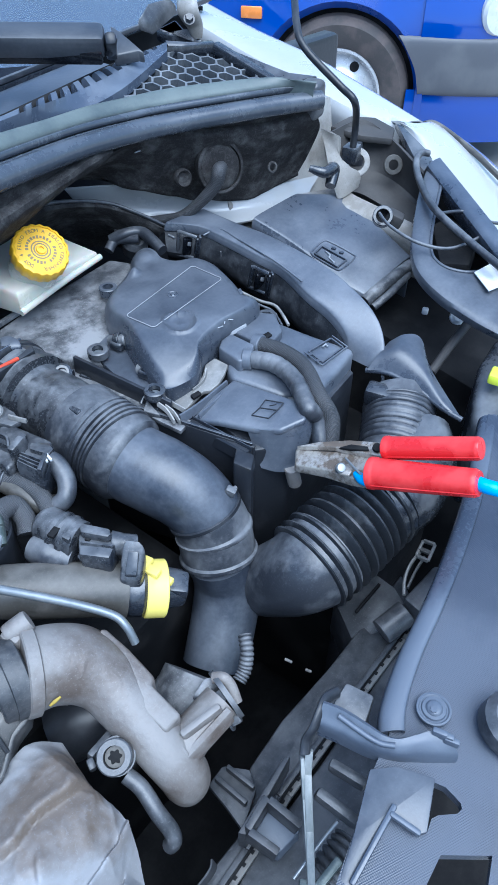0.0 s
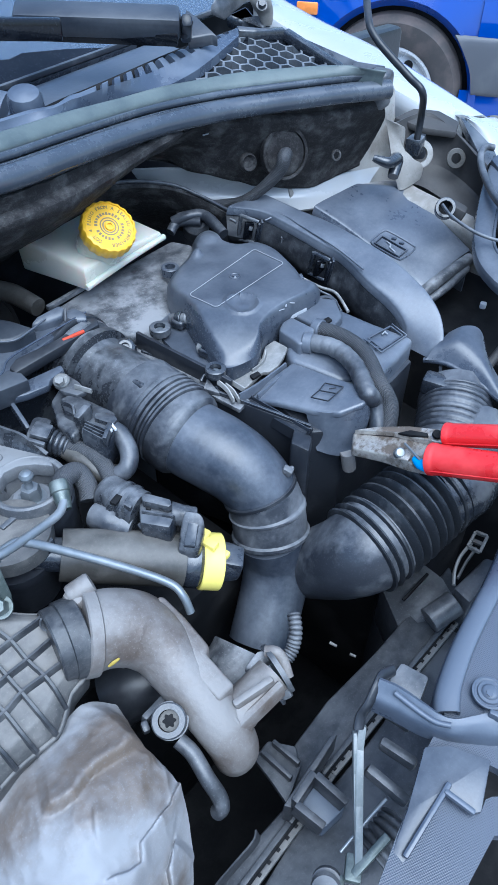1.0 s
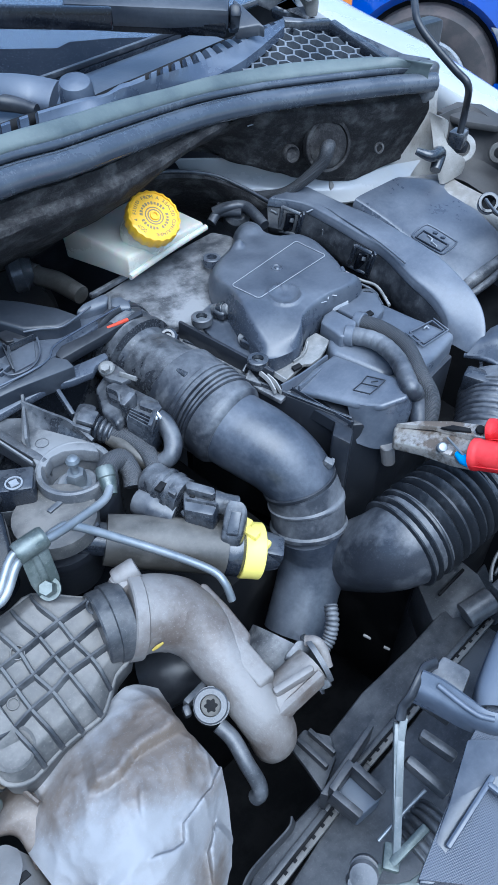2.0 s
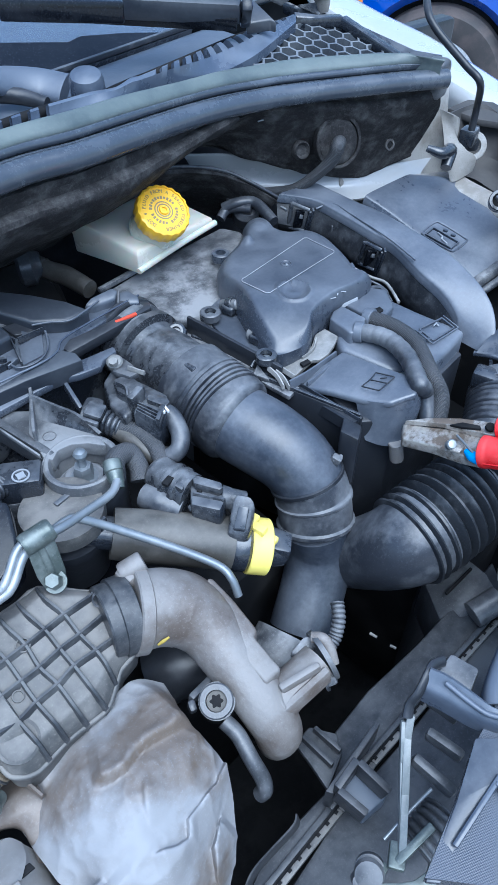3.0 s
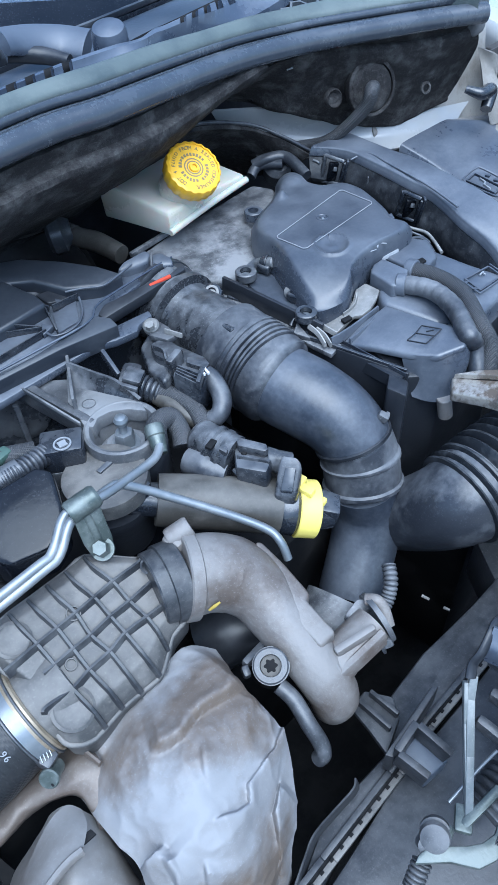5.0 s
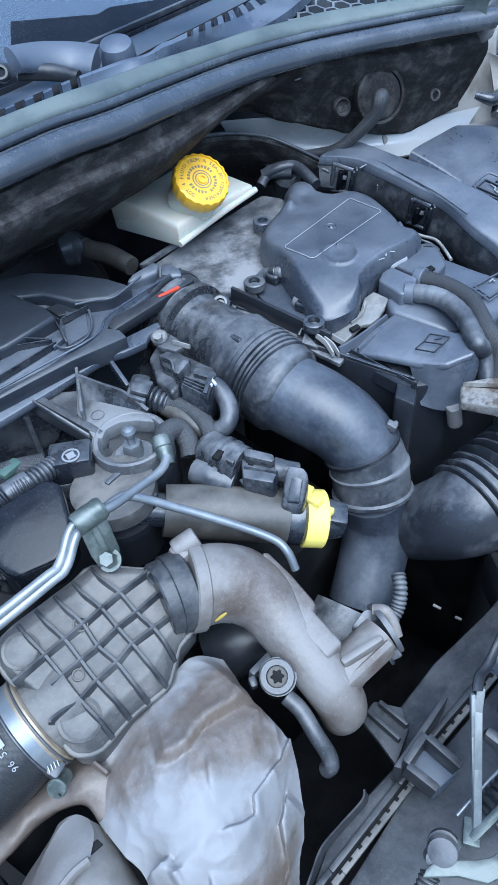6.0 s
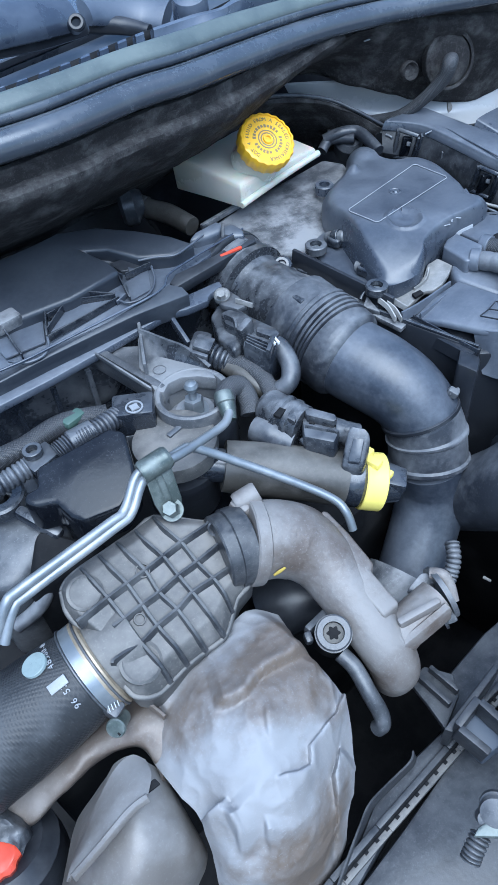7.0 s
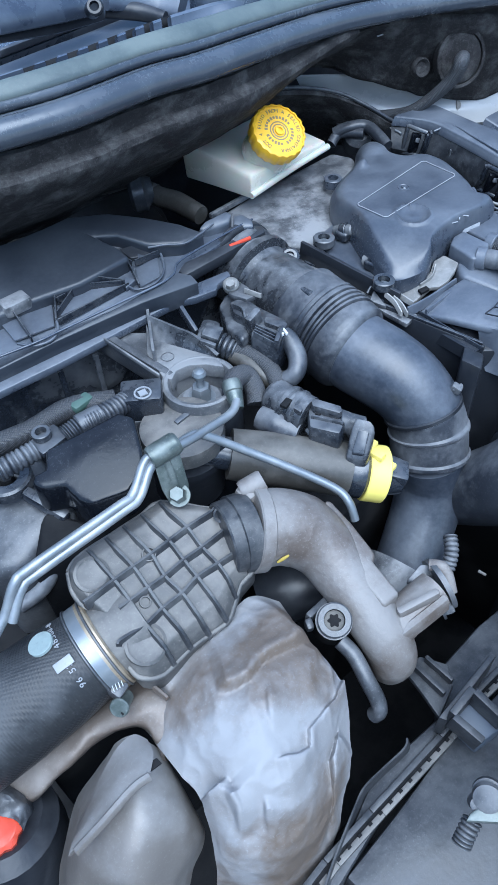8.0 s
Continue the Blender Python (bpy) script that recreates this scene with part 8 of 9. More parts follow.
rows = [[(-0.1414, 0.1997, 0.7780), (-0.1218, 0.2112, 0.7880), (-0.1024, 0.2238, 0.7900), (-0.0895, 0.2274, 0.7870), (-0.0827, 0.2204, 0.7850)],
        [(-0.1480, 0.1892, 0.7850), (-0.1255, 0.1960, 0.7950), (-0.1032, 0.2055, 0.7970), (-0.0922, 0.2084, 0.7960), (-0.0835, 0.2065, 0.7930)],
        [(-0.1542, 0.1823, 0.7830), (-0.1261, 0.1860, 0.7970), (-0.1043, 0.1928, 0.8000), (-0.0941, 0.1952, 0.7990), (-0.0906, 0.1952, 0.7970)]]
part("upper_panel", sheet(rows, 8, 8, 0.0025, 0.0012, 25, 7.0), "foildull", ls, "overlapping folded front panel")
part("folded_edge", ridge([(-0.1493, 0.1815, 0.7885), (-0.1267, 0.1844, 0.8005), (-0.1042, 0.1915, 0.8030), (-0.0913, 0.1932, 0.8020)], 0.006, 0.004), "foildull", ls)
part("slot", prism([(-0.0908, 0.2025, 0.7945), (-0.0826, 0.2031, 0.7940), (-0.0810, 0.1984, 0.7930), (-0.0902, 0.1972, 0.7940)], 0.002, 0.0006), "dark", ls)
oil = thing("oil_filler", (-0.18, 0.2, 0.7), "orange oil filler cap on a black plastic neck", "oil filler")
part("neck", lathe((-0.1982, 0.2414, 0.7), (0.1, 0.2, 1), [(0.04, -0.06), (0.042, 0.0), (0.04, 0.02), (0.03, 0.03)], 28), "gloss", oil)
part("cap", lathe((-0.1956, 0.2345, 0.7450), (0.2, -0.3, 1), [(0.016, -0.02), (0.0175, 0.0), (0.0165, 0.008), (0.012, 0.0105)], 24, (8, 0.002, 0, 2)), "orange", oil, "orange knob")
part("foil_collar", sheet([[(-0.1945, 0.2710, 0.7450), (-0.1798, 0.2623, 0.7500), (-0.1718, 0.2487, 0.7500), (-0.1719, 0.2372, 0.7400)], [(-0.1953, 0.2557, 0.7550), (-0.1816, 0.2470, 0.7620), (-0.1743, 0.2358, 0.7600), (-0.1746, 0.2280, 0.7500)], [(-0.1994, 0.2450, 0.7520), (-0.1877, 0.2363, 0.7570), (-0.1809, 0.2289, 0.7540), (-0.1804, 0.2251, 0.7450)]], 8, 8, 0.0015, 0.004, 60, 2.0), "greymetal", oil, "crumpled silver foil collar")

# ---- torx bolt and tube ----
tb = thing("turbo_bolt", (0.07, 0.22, 0.77), "large socket head bolt on a black bracket", "bolt")
tc_ = Vector((0.069, 0.218, 0.806))
tax = Vector((-0.25, -0.35, 0.9)).normalized()
part("head", ring(tc_ - tax * 0.012, tax, 0.0128, 0.0078, 0.014, 32), "greymetal", tb)
part("socket", lathe(tc_ - tax * 0.012, tax, [(0.0074, 0), (0.0074, 0.007)], 24), "hose", tb)
part("star", lathe(tc_ - tax * 0.005, tax, [(0.0052, 0), (0.0052, 0.0006)], 36, (6, 0.0016, 0, 1)), "dark", tb)
part("washer", lathe(tc_ - tax * 0.022, tax, [(0.0138, 0), (0.0138, 0.009)], 28), "plastic", tb)
part("bracket", join(bar((0.0567, 0.2349, 0.792), (0.0816, 0.2424, 0.787), 0.006, 0.01, 0.002), bar((0.0567, 0.2349, 0.792), (0.0549, 0.2268, 0.79), 0.006, 0.01, 0.002), bar((0.073, 0.2393, 0.79), (0.0701, 0.2251, 0.788), 0.008, 0.008, 0.002)), "greymetal", tb)
part("base", lathe(tc_ - tax * 0.05, tax, [(0.017, 0), (0.014, 0.028)], 24), "dark", tb)
solo("drain_tube", tube([(0.0717, 0.2126, 0.78), (0.0754, 0.1996, 0.775), (0.0756, 0.1817, 0.765), (0.0775, 0.1705, 0.752), (0.0758, 0.165, 0.745), (0.0727, 0.1663, 0.738)], 0.0062, 16), "greymetal", "grey metal oil tube with a rounded end", "pipe")

# ---- front panel, beam and latch ----
fr = thing("front_beam", (0.2, 0.16, 0.6), "grimy grey radiator support beam with a slotted strip", "front beam", kind="structure")
part("rear_flange", prism([(-0.0417, 0.0809, 0.69), (-0.0016, 0.1067, 0.69), (0.0489, 0.1358, 0.69), (0.0941, 0.1457, 0.69), (0.1314, 0.1504, 0.69), (0.1658, 0.1831, 0.69), (0.2163, 0.1948, 0.69), (0.285, 0.2019, 0.69), (0.4242, 0.2253, 0.69), (0.4016, 0.1896, 0.69), (0.2163, 0.1516, 0.69), (0.1259, 0.1369, 0.69), (0.0459, 0.114, 0.69)], 0.03, 0.004), "beamgrey", fr)
part("front_flange", prism([(0.001, 0.0971, 0.686), (0.0573, 0.1114, 0.686), (0.1289, 0.1318, 0.688), (0.217, 0.1449, 0.688), (0.3658, 0.1741, 0.688), (0.377, 0.1302, 0.684), (0.2482, 0.0647, 0.684), (0.1315, 0.0086, 0.684), (0.0096, 0.0722, 0.684)], 0.03, 0.003), "beamgrey", fr)
strip = [Vector(p) for p in ((-0.0528, 0.0913, 0.69), (-0.0003, 0.1059, 0.69), (0.0476, 0.1155, 0.69), (0.1281, 0.1311, 0.69), (0.1744, 0.1427, 0.69), (0.2931, 0.1617, 0.69), (0.3612, 0.1719, 0.69), (0.4503, 0.1866, 0.69))]
iw = Vector((0.75, -0.66, 0))
for a, b in zip(strip, strip[1:]):
    part("strip", bar(a + Vector((0, 0, 0.002)), b + Vector((0, 0, 0.002)), 0.005, 0.005, 0.0008), "greyplastic", fr, "pale slotted strip")
    part("gap", bar(a - iw * 0.0045 + Vector((0, 0, 0.001)), b - iw * 0.0045 + Vector((0, 0, 0.001)), 0.004, 0.004, 0), "dark", fr)
    part("rail", bar(a - iw * 0.009 + Vector((0, 0, 0.002)), b - iw * 0.009 + Vector((0, 0, 0.002)), 0.005, 0.006, 0.001), "beamgrey", fr)
ss = spline(strip, 6)
for i in range(44):
    s = 0.02 + i * 0.022
    a, b = along(ss, s), along(ss, s + 0.006)
    o = (b - a).cross(Vector((0, 0, 1))).normalized() * 0.0014
    part("slot", bar(a - o + Vector((0, 0, 0.0045)), b - o + Vector((0, 0, 0.0045)), 0.0022, 0.002, 0), "dark", fr)
part("shield_plate", sheet([[(0.0957, 0.1473, 0.702), (0.0885, 0.1421, 0.702), (0.0656, 0.1391, 0.7), (0.0454, 0.1356, 0.7), (0.0307, 0.1279, 0.7), (-0.0039, 0.1067, 0.7), (-0.0255, 0.0911, 0.7)], [(0.0994, 0.1437, 0.68), (0.0934, 0.14, 0.68), (0.0712, 0.1369, 0.68), (0.0513, 0.1338, 0.68), (0.036, 0.1265, 0.68), (0.0009, 0.1057, 0.68), (-0.0203, 0.0913, 0.68)], [(0.1076, 0.1435, 0.64), (0.1013, 0.1396, 0.64), (0.0792, 0.1381, 0.64), (0.0573, 0.1345, 0.64), (0.042, 0.1273, 0.64), (0.0063, 0.1067, 0.64), (-0.0163, 0.0915, 0.64)]], 5, 4, 0.0015), "beamgrey", fr, "thin bent metal plate")
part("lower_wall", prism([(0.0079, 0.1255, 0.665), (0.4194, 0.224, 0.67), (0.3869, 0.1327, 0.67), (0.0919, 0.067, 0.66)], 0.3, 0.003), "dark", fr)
part("bridge", prism([(0.1271, 0.191, 0.705), (0.1463, 0.195, 0.705), (0.1617, 0.177, 0.705), (0.1537, 0.1607, 0.705), (0.1255, 0.1455, 0.705), (0.127, 0.1685, 0.705)], 0.006, 0.002), "beamgrey", fr)
part("bridge_ridge", bar((0.1346, 0.1894, 0.709), (0.14, 0.1575, 0.709), 0.004, 0.008, 0.001), "beamgrey", fr)
part("bridge_ridge", bar((0.1472, 0.1898, 0.709), (0.1527, 0.1623, 0.709), 0.004, 0.008, 0.001), "beamgrey", fr)
part("fin", prism([(0.1176, 0.1425, 0.725), (0.1801, 0.1577, 0.735), (0.185, 0.1542, 0.735), (0.1216, 0.1371, 0.725)], 0.03, 0.001), "beamgrey", fr)
part("socket_frame", join(bar((0.1222, 0.1358, 0.733), (0.1478, 0.1423, 0.735), 0.006, 0.02, 0.001), bar((0.1214, 0.1349, 0.733), (0.1285, 0.1106, 0.73), 0.006, 0.02, 0.001), bar((0.147, 0.1413, 0.735), (0.1534, 0.1125, 0.73), 0.006, 0.02, 0.001)), "beamgrey", fr)
part("socket_floor", prism([(0.1273, 0.1354, 0.722), (0.1514, 0.1406, 0.722), (0.1556, 0.1126, 0.72), (0.1317, 0.1122, 0.72)], 0.02, 0.002), "frontgrey", fr)
solo("release_rod", join(bar((0.1641, 0.1269, 0.818), (0.152, 0.1112, 0.798), 0.003, 0.006, 0.0006), bar((0.1523, 0.1115, 0.798), (0.1274, 0.0791, 0.763), 0.003, 0.006, 0.0006), bar((0.1695, 0.1255, 0.823), (0.1613, 0.1181, 0.81), 0.0055, 0.005, 0.0008), bar((0.1617, 0.1185, 0.8105), (0.1433, 0.0963, 0.785), 0.0055, 0.005, 0.0008), bar((0.1437, 0.0967, 0.7855), (0.1226, 0.0716, 0.757), 0.0055, 0.005, 0.0008)), "rodgrey", "pale flat bonnet release rod", "rod")
latch = thing("bonnet_latch", (0.13, 0.08, 0.7), "worn zinc bonnet latch with a spring", "latch")
part("lever", join(bar((0.1149, 0.0718, 0.757), (0.1507, 0.0725, 0.77), 0.0065, 0.006, 0.0015), box((0.1208, 0.0746, 0.758), (0.018, 0.012, 0.006), (0, 0, 40), 0.002)), "zinc", latch)
part("hook", prism([(0.1036, 0.0699, 0.75), (0.114, 0.0625, 0.751), (0.1226, 0.058, 0.752), (0.1328, 0.0568, 0.753), (0.1399, 0.0605, 0.754), (0.1449, 0.0599, 0.755), (0.1442, 0.0532, 0.754), (0.1348, 0.0468, 0.752), (0.1223, 0.0457, 0.75), (0.1106, 0.0489, 0.748), (0.0987, 0.0621, 0.748), (0.0793, 0.0756, 0.747), (0.0847, 0.0777, 0.748), (0.0987, 0.0767, 0.75), (0.1133, 0.0784, 0.753), (0.1149, 0.0739, 0.753)], 0.005, 0.0012), "zinc", latch, "flat plated hook plate")
part("knob", join(lathe((0.1049, 0.0819, 0.745), (-0.55, -0.35, 0.75), [(0.0085, -0.004), (0.0105, 0.0), (0.0105, 0.004), (0.008, 0.005), (0.008, 0.008), (0.0105, 0.009), (0.0095, 0.013), (0.004, 0.014)], 22), lathe((0.0949, 0.0818, 0.742), (-0.3, -0.4, 0.8), [(0.006, 0), (0.0055, 0.008), (0.002, 0.009)], 16)), "greymetal", latch, "greasy pivot knob")
part("spring", tube([(0.0877, 0.0749, 0.735), (0.0791, 0.071, 0.73), (0.0734, 0.0681, 0.725)], 0.005, 14, 14, (0, 1, 7, 0.0022)), "greymetal", latch, "small coil spring")
part("cable", tube([(0.1217, 0.0878, 0.755), (0.1486, 0.0895, 0.765), (0.1655, 0.0894, 0.775)], 0.0013, 8), "steel", latch)
part("coil", tube([(0.1436, 0.0661, 0.735), (0.1596, 0.0663, 0.74), (0.1731, 0.0674, 0.742)], 0.022, 20, 16, (0, 1, 6, 0.003)), "greymetal", latch)
part("arm", bar((0.1631, 0.1101, 0.79), (0.1712, 0.0765, 0.785), 0.008, 0.012, 0.003), "greymetal", latch)
part("arm", bar((0.1845, 0.117, 0.79), (0.1924, 0.0893, 0.79), 0.008, 0.012, 0.003), "greymetal", latch)

sp = thing("slam_panel", (0.35, 0.1, 0.8), "blue-grey textured plastic front panel cover", "front panel")
edge = [(0.5225, 0.2293, 0.85), (0.4394, 0.1855, 0.848), (0.3702, 0.1557, 0.846), (0.3133, 0.1351, 0.844), (0.2641, 0.1196, 0.842), (0.2281, 0.1043, 0.8400), (0.2124, 0.0929, 0.8380)]
body = edge + [(0.1814, 0.0836, 0.838), (0.211, 0.0538, 0.838), (0.2141, 0.0473, 0.837), (0.2141, 0.0403, 0.837), (0.2138, 0.0347, 0.836), (0.2116, 0.0322, 0.836), (0.2072, 0.0325, 0.836), (0.1974, 0.04, 0.836), (0.1927, 0.0416, 0.836), (0.1833, 0.0383, 0.836), (0.2099, 0.0538, 0.838), (0.1809, 0.0836, 0.838), (0.1495, 0.0685, 0.83), (0.1031, 0.0497, 0.82), (0.1399, 0.0167, 0.82), (0.1808, 0.0253, 0.83), (0.2041, 0.0041, 0.832), (0.1719, -0.012, 0.82), (0.2088, -0.0451, 0.82), (0.3179, -0.0015, 0.838), (0.4641, 0.0495, 0.845), (0.5692, 0.1253, 0.85)]
part("panel", prism(body, 0.008, 0), "weave", sp)
part("ramp", prism([(0.183, 0.0858, 0.843), (0.1963, 0.0757, 0.843), (0.209, 0.0536, 0.842), (0.1818, 0.0381, 0.84), (0.1759, 0.0416, 0.84), (0.1719, 0.0598, 0.841), (0.1399, 0.054, 0.836), (0.1091, 0.0426, 0.826), (0.1028, 0.0483, 0.826), (0.1479, 0.0675, 0.836)], 0.004, 0.0008), "cover", sp, "smooth sloping ramp")
E_ = [Vector(p) for p in edge]
part("edge_rail", sheet([[p - iw * 0.006 - Vector((0, 0, 0.03)) for p in E_], [p - iw * 0.008 - Vector((0, 0, 0.004)) for p in E_], [p - iw * 0.004 + Vector((0, 0, 0.004)) for p in E_], [p + iw * 0.008 + Vector((0, 0, 0.0055)) for p in E_], [p + iw * 0.0105 + Vector((0, 0, 0.001)) for p in E_]], 6, 4, 0.002), "panelgrey", sp, "smooth raised edge band")
part("rib", bar((0.1787, 0.0611, 0.842), (0.1276, 0.0508, 0.834), 0.004, 0.004, 0.0015), "panelgrey", sp)
part("rib", bar((0.1723, 0.0603, 0.842), (0.178, 0.0401, 0.839), 0.004, 0.004, 0.0015), "panelgrey", sp)
part("screw", join(lathe((0.2464, 0.0828, 0.842), (0, 0, 1), [(0.0122, 0), (0.012, 0.0012), (0.0106, 0.0014), (0.0098, 0.0006), (0.0088, 0.0006), (0.0082, 0.002), (0.006, 0.0022), (0.0052, 0.0036), (0.0042, 0.0042)], 32), lathe((0.2438, 0.082, 0.8468), (0, 0, 1), [(0.0028, 0), (0.0028, 0.0006)], 18, (6, 0.0009, 0, 1))), "panelgrey", sp, "round push rivet")
lb = thing("latch_bracket", (0.19, 0.12, 0.8), "blue-grey plastic latch surround bracket", "bracket")
part("block", prism([(0.2187, 0.1382, 0.838), (0.2266, 0.1175, 0.838), (0.2055, 0.1082, 0.836), (0.1985, 0.1332, 0.838)], 0.05, 0.003), "greymetal", lb)
part("arm", sheet([[(0.1874, 0.133, 0.856), (0.1929, 0.1212, 0.856), (0.1986, 0.1035, 0.854), (0.2021, 0.0918, 0.853), (0.2081, 0.0835, 0.853), (0.2187, 0.0773, 0.854), (0.2292, 0.0709, 0.855), (0.2336, 0.0611, 0.853)],
    [(0.1826, 0.1305, 0.85), (0.1891, 0.118, 0.85), (0.1944, 0.1016, 0.849), (0.1984, 0.089, 0.849), (0.2051, 0.0805, 0.85), (0.2166, 0.073, 0.852), (0.226, 0.0665, 0.852), (0.2325, 0.0569, 0.85)],
    [(0.1785, 0.1281, 0.844), (0.185, 0.115, 0.844), (0.1913, 0.0978, 0.843), (0.197, 0.0858, 0.843), (0.2037, 0.0773, 0.844), (0.214, 0.0694, 0.845), (0.2231, 0.0613, 0.845), (0.2323, 0.0526, 0.844)],
    [(0.1784, 0.1271, 0.83), (0.1848, 0.1131, 0.83), (0.1914, 0.096, 0.83), (0.1984, 0.0847, 0.83), (0.2051, 0.0761, 0.832), (0.214, 0.0671, 0.834), (0.2238, 0.0583, 0.834), (0.2315, 0.0518, 0.836)]], 6, 5, 0.004), "panelgrey", lb)
part("arm_ridge", tube([(0.1899, 0.1206, 0.853), (0.1936, 0.1036, 0.851), (0.1975, 0.0912, 0.85), (0.2033, 0.083, 0.851)], 0.002, 8), "panelgrey", lb)
for p in ((0.2291, 0.0679, 0.856), (0.2308, 0.064, 0.855), (0.2318, 0.0598, 0.853)):
    part("tooth", box(p, (0.004, 0.01, 0.006), (0, 0, 25), 0.001), "panelgrey", lb)
part("clip_tail", tube([(0.2051, 0.1348, 0.845), (0.1936, 0.1352, 0.85), (0.1849, 0.1322, 0.85), (0.1749, 0.1287, 0.843), (0.1689, 0.1285, 0.835), (0.1637, 0.1244, 0.828)], 0.0042, 12, squash=0.6), "gloss", lb, "glossy black tail")
# added raised block in place of a dark opening at the panel's edge
solo("opening_stand_in", lathe((0.2745, 0.0414, 0.84), (0.1, -0.2, 1), [(0.022, 0), (0.022, 0.012), (0.017, 0.018), (0.01, 0.019)], 28), "rubber", "added black round block standing in for a dark opening in the front panel", "buffer")
dp = thing("strap_handle", (0.42, 0.21, 0.72), "grey plastic strap loop on the front beam", "strap")
part("strap", ridge([(0.3723, 0.1899, 0.7400), (0.3819, 0.1983, 0.7470), (0.3953, 0.2036, 0.7540), (0.4100, 0.2046, 0.7600)], 0.0035, 0.003), "palegrey", dp)
part("strap", ridge([(0.3795, 0.1920, 0.7420), (0.3954, 0.1966, 0.7500), (0.4098, 0.1985, 0.7580)], 0.003, 0.003), "greyplastic", dp)
bq = [Vector(p) for p in ((0.4195, 0.2087, 0.7640), (0.4226, 0.1972, 0.7660), (0.4058, 0.1918, 0.7600), (0.4041, 0.2044, 0.7580))]
for k in range(4):
    part("buckle_bar", bar(bq[k], bq[(k + 1) % 4], 0.003, 0.004, 0.0008), "palegrey", dp)
part("buckle_tongue", bar(bq[0].lerp(bq[3], 0.55), bq[1].lerp(bq[2], 0.55), 0.005, 0.003, 0.0008), "greyplastic", dp)
solo("beam_block", prism([(0.3711, 0.1886, 0.735), (0.4185, 0.1899, 0.745), (0.4254, 0.1747, 0.745), (0.3706, 0.1679, 0.735)], 0.05, 0.003), "greymetal", "grey plastic block on the front beam", "bracket")
sp2 = solo("support_casting", prism([(0.3453, 0.2522, 0.69), (0.3968, 0.2444, 0.7), (0.3979, 0.2146, 0.7), (0.3904, 0.1938, 0.7), (0.3407, 0.1944, 0.69), (0.3119, 0.1831, 0.685), (0.324, 0.205, 0.685)], 0.06, 0.004), "greymetal", "grimy grey radiator mounting", "bracket")
part("knob", rod((0.3406, 0.1868, 0.71), (0.37, 0.1814, 0.72), 0.013), "greymetal", sp2)
part("tie", bar((0.3433, 0.2209, 0.702), (0.3859, 0.2264, 0.704), 0.003, 0.003, 0.0005), "dark", sp2)

# ---- headlight side ----
hl = thing("headlight_housing", (0.65, 0.3, 0.8), "black plastic headlight back housing with a round opening", "headlight")
fo = [Vector(p) for p in ((0.8125, 0.5394, 0.938), (0.7426, 0.5007, 0.928), (0.6811, 0.4598, 0.917), (0.6411, 0.4284, 0.91), (0.6179, 0.3991, 0.904), (0.6071, 0.3596, 0.897), (0.6089, 0.3144, 0.889), (0.6157, 0.2754, 0.884))]
fi = [Vector(p) for p in ((0.7729, 0.4895, 0.934), (0.7336, 0.4661, 0.926), (0.6907, 0.4386, 0.918), (0.6595, 0.416, 0.912), (0.6456, 0.3973, 0.908), (0.6471, 0.3757, 0.905), (0.6694, 0.3561, 0.902), (0.7148, 0.3449, 0.902))]
part("frame", sheet([[p - Vector((0, 0, 0.012)) for p in fo], fo, [p.lerp(q, 0.5) + Vector((0, 0, 0.003)) for p, q in zip(fo, fi)], fi, [p - Vector((0, 0, 0.015)) for p in fi]], 6, 4, 0.003), "cover", hl)
part("inner_hoop", tube([p + Vector((0, 0, 0.001)) for p in fi], 0.002, 10), "cover", hl)
part("upper_rail", sheet([[(0.8091, 0.5236, 0.9450), (0.7713, 0.4550, 0.9360), (0.7235, 0.3684, 0.9240), (0.6906, 0.3115, 0.9150)], [(0.7980, 0.5242, 0.9440), (0.7567, 0.4547, 0.9360), (0.7082, 0.3684, 0.9250), (0.6768, 0.3117, 0.9160)], [(0.7918, 0.5273, 0.9380), (0.7527, 0.4589, 0.9300), (0.7045, 0.3737, 0.9200), (0.6748, 0.3177, 0.9100)], [(0.8251, 0.5536, 0.9150), (0.7803, 0.4805, 0.9070), (0.7291, 0.3921, 0.8970), (0.6930, 0.3309, 0.8900)]], 5, 4, 0.003), "panelgrey", hl)
part("label", prism([(0.6598, 0.3546, 0.907), (0.6914, 0.3536, 0.907), (0.6741, 0.3191, 0.904), (0.6429, 0.3231, 0.904)], 0.0015, 0.0003), "paper", hl, "white printed label")
part("well", prism([(0.7285, 0.4641, 0.9), (0.7735, 0.4667, 0.9), (0.7574, 0.411, 0.895), (0.6878, 0.3788, 0.895), (0.6604, 0.4001, 0.9)], 0.03, 0.002), "dark", hl)
solo("headlight_cable", tube([(0.8163, 0.5458, 0.9450), (0.8033, 0.5503, 0.9470), (0.7756, 0.5357, 0.9450), (0.7438, 0.5034, 0.9400), (0.7056, 0.4521, 0.9350), (0.6786, 0.3853, 0.9300), (0.6641, 0.3251, 0.9220)], 0.0045, 12), "rubber", "black cable from the bonnet hinge to the headlight", "cable")
solo("thin_wire", tube([(0.6538, 0.4922, 0.93), (0.6376, 0.463, 0.93), (0.6375, 0.4205, 0.925), (0.664, 0.3917, 0.92), (0.7223, 0.3858, 0.92)], 0.002, 8), "rubber", "thin black wire beside the strut tower", "wire")
solo("thin_wire", tube([(0.6993, 0.4374, 0.935), (0.7329, 0.4278, 0.93), (0.729, 0.401, 0.93), (0.7637, 0.3819, 0.92)], 0.002, 8), "rubber", "thin green-black wire under the fender", "wire")
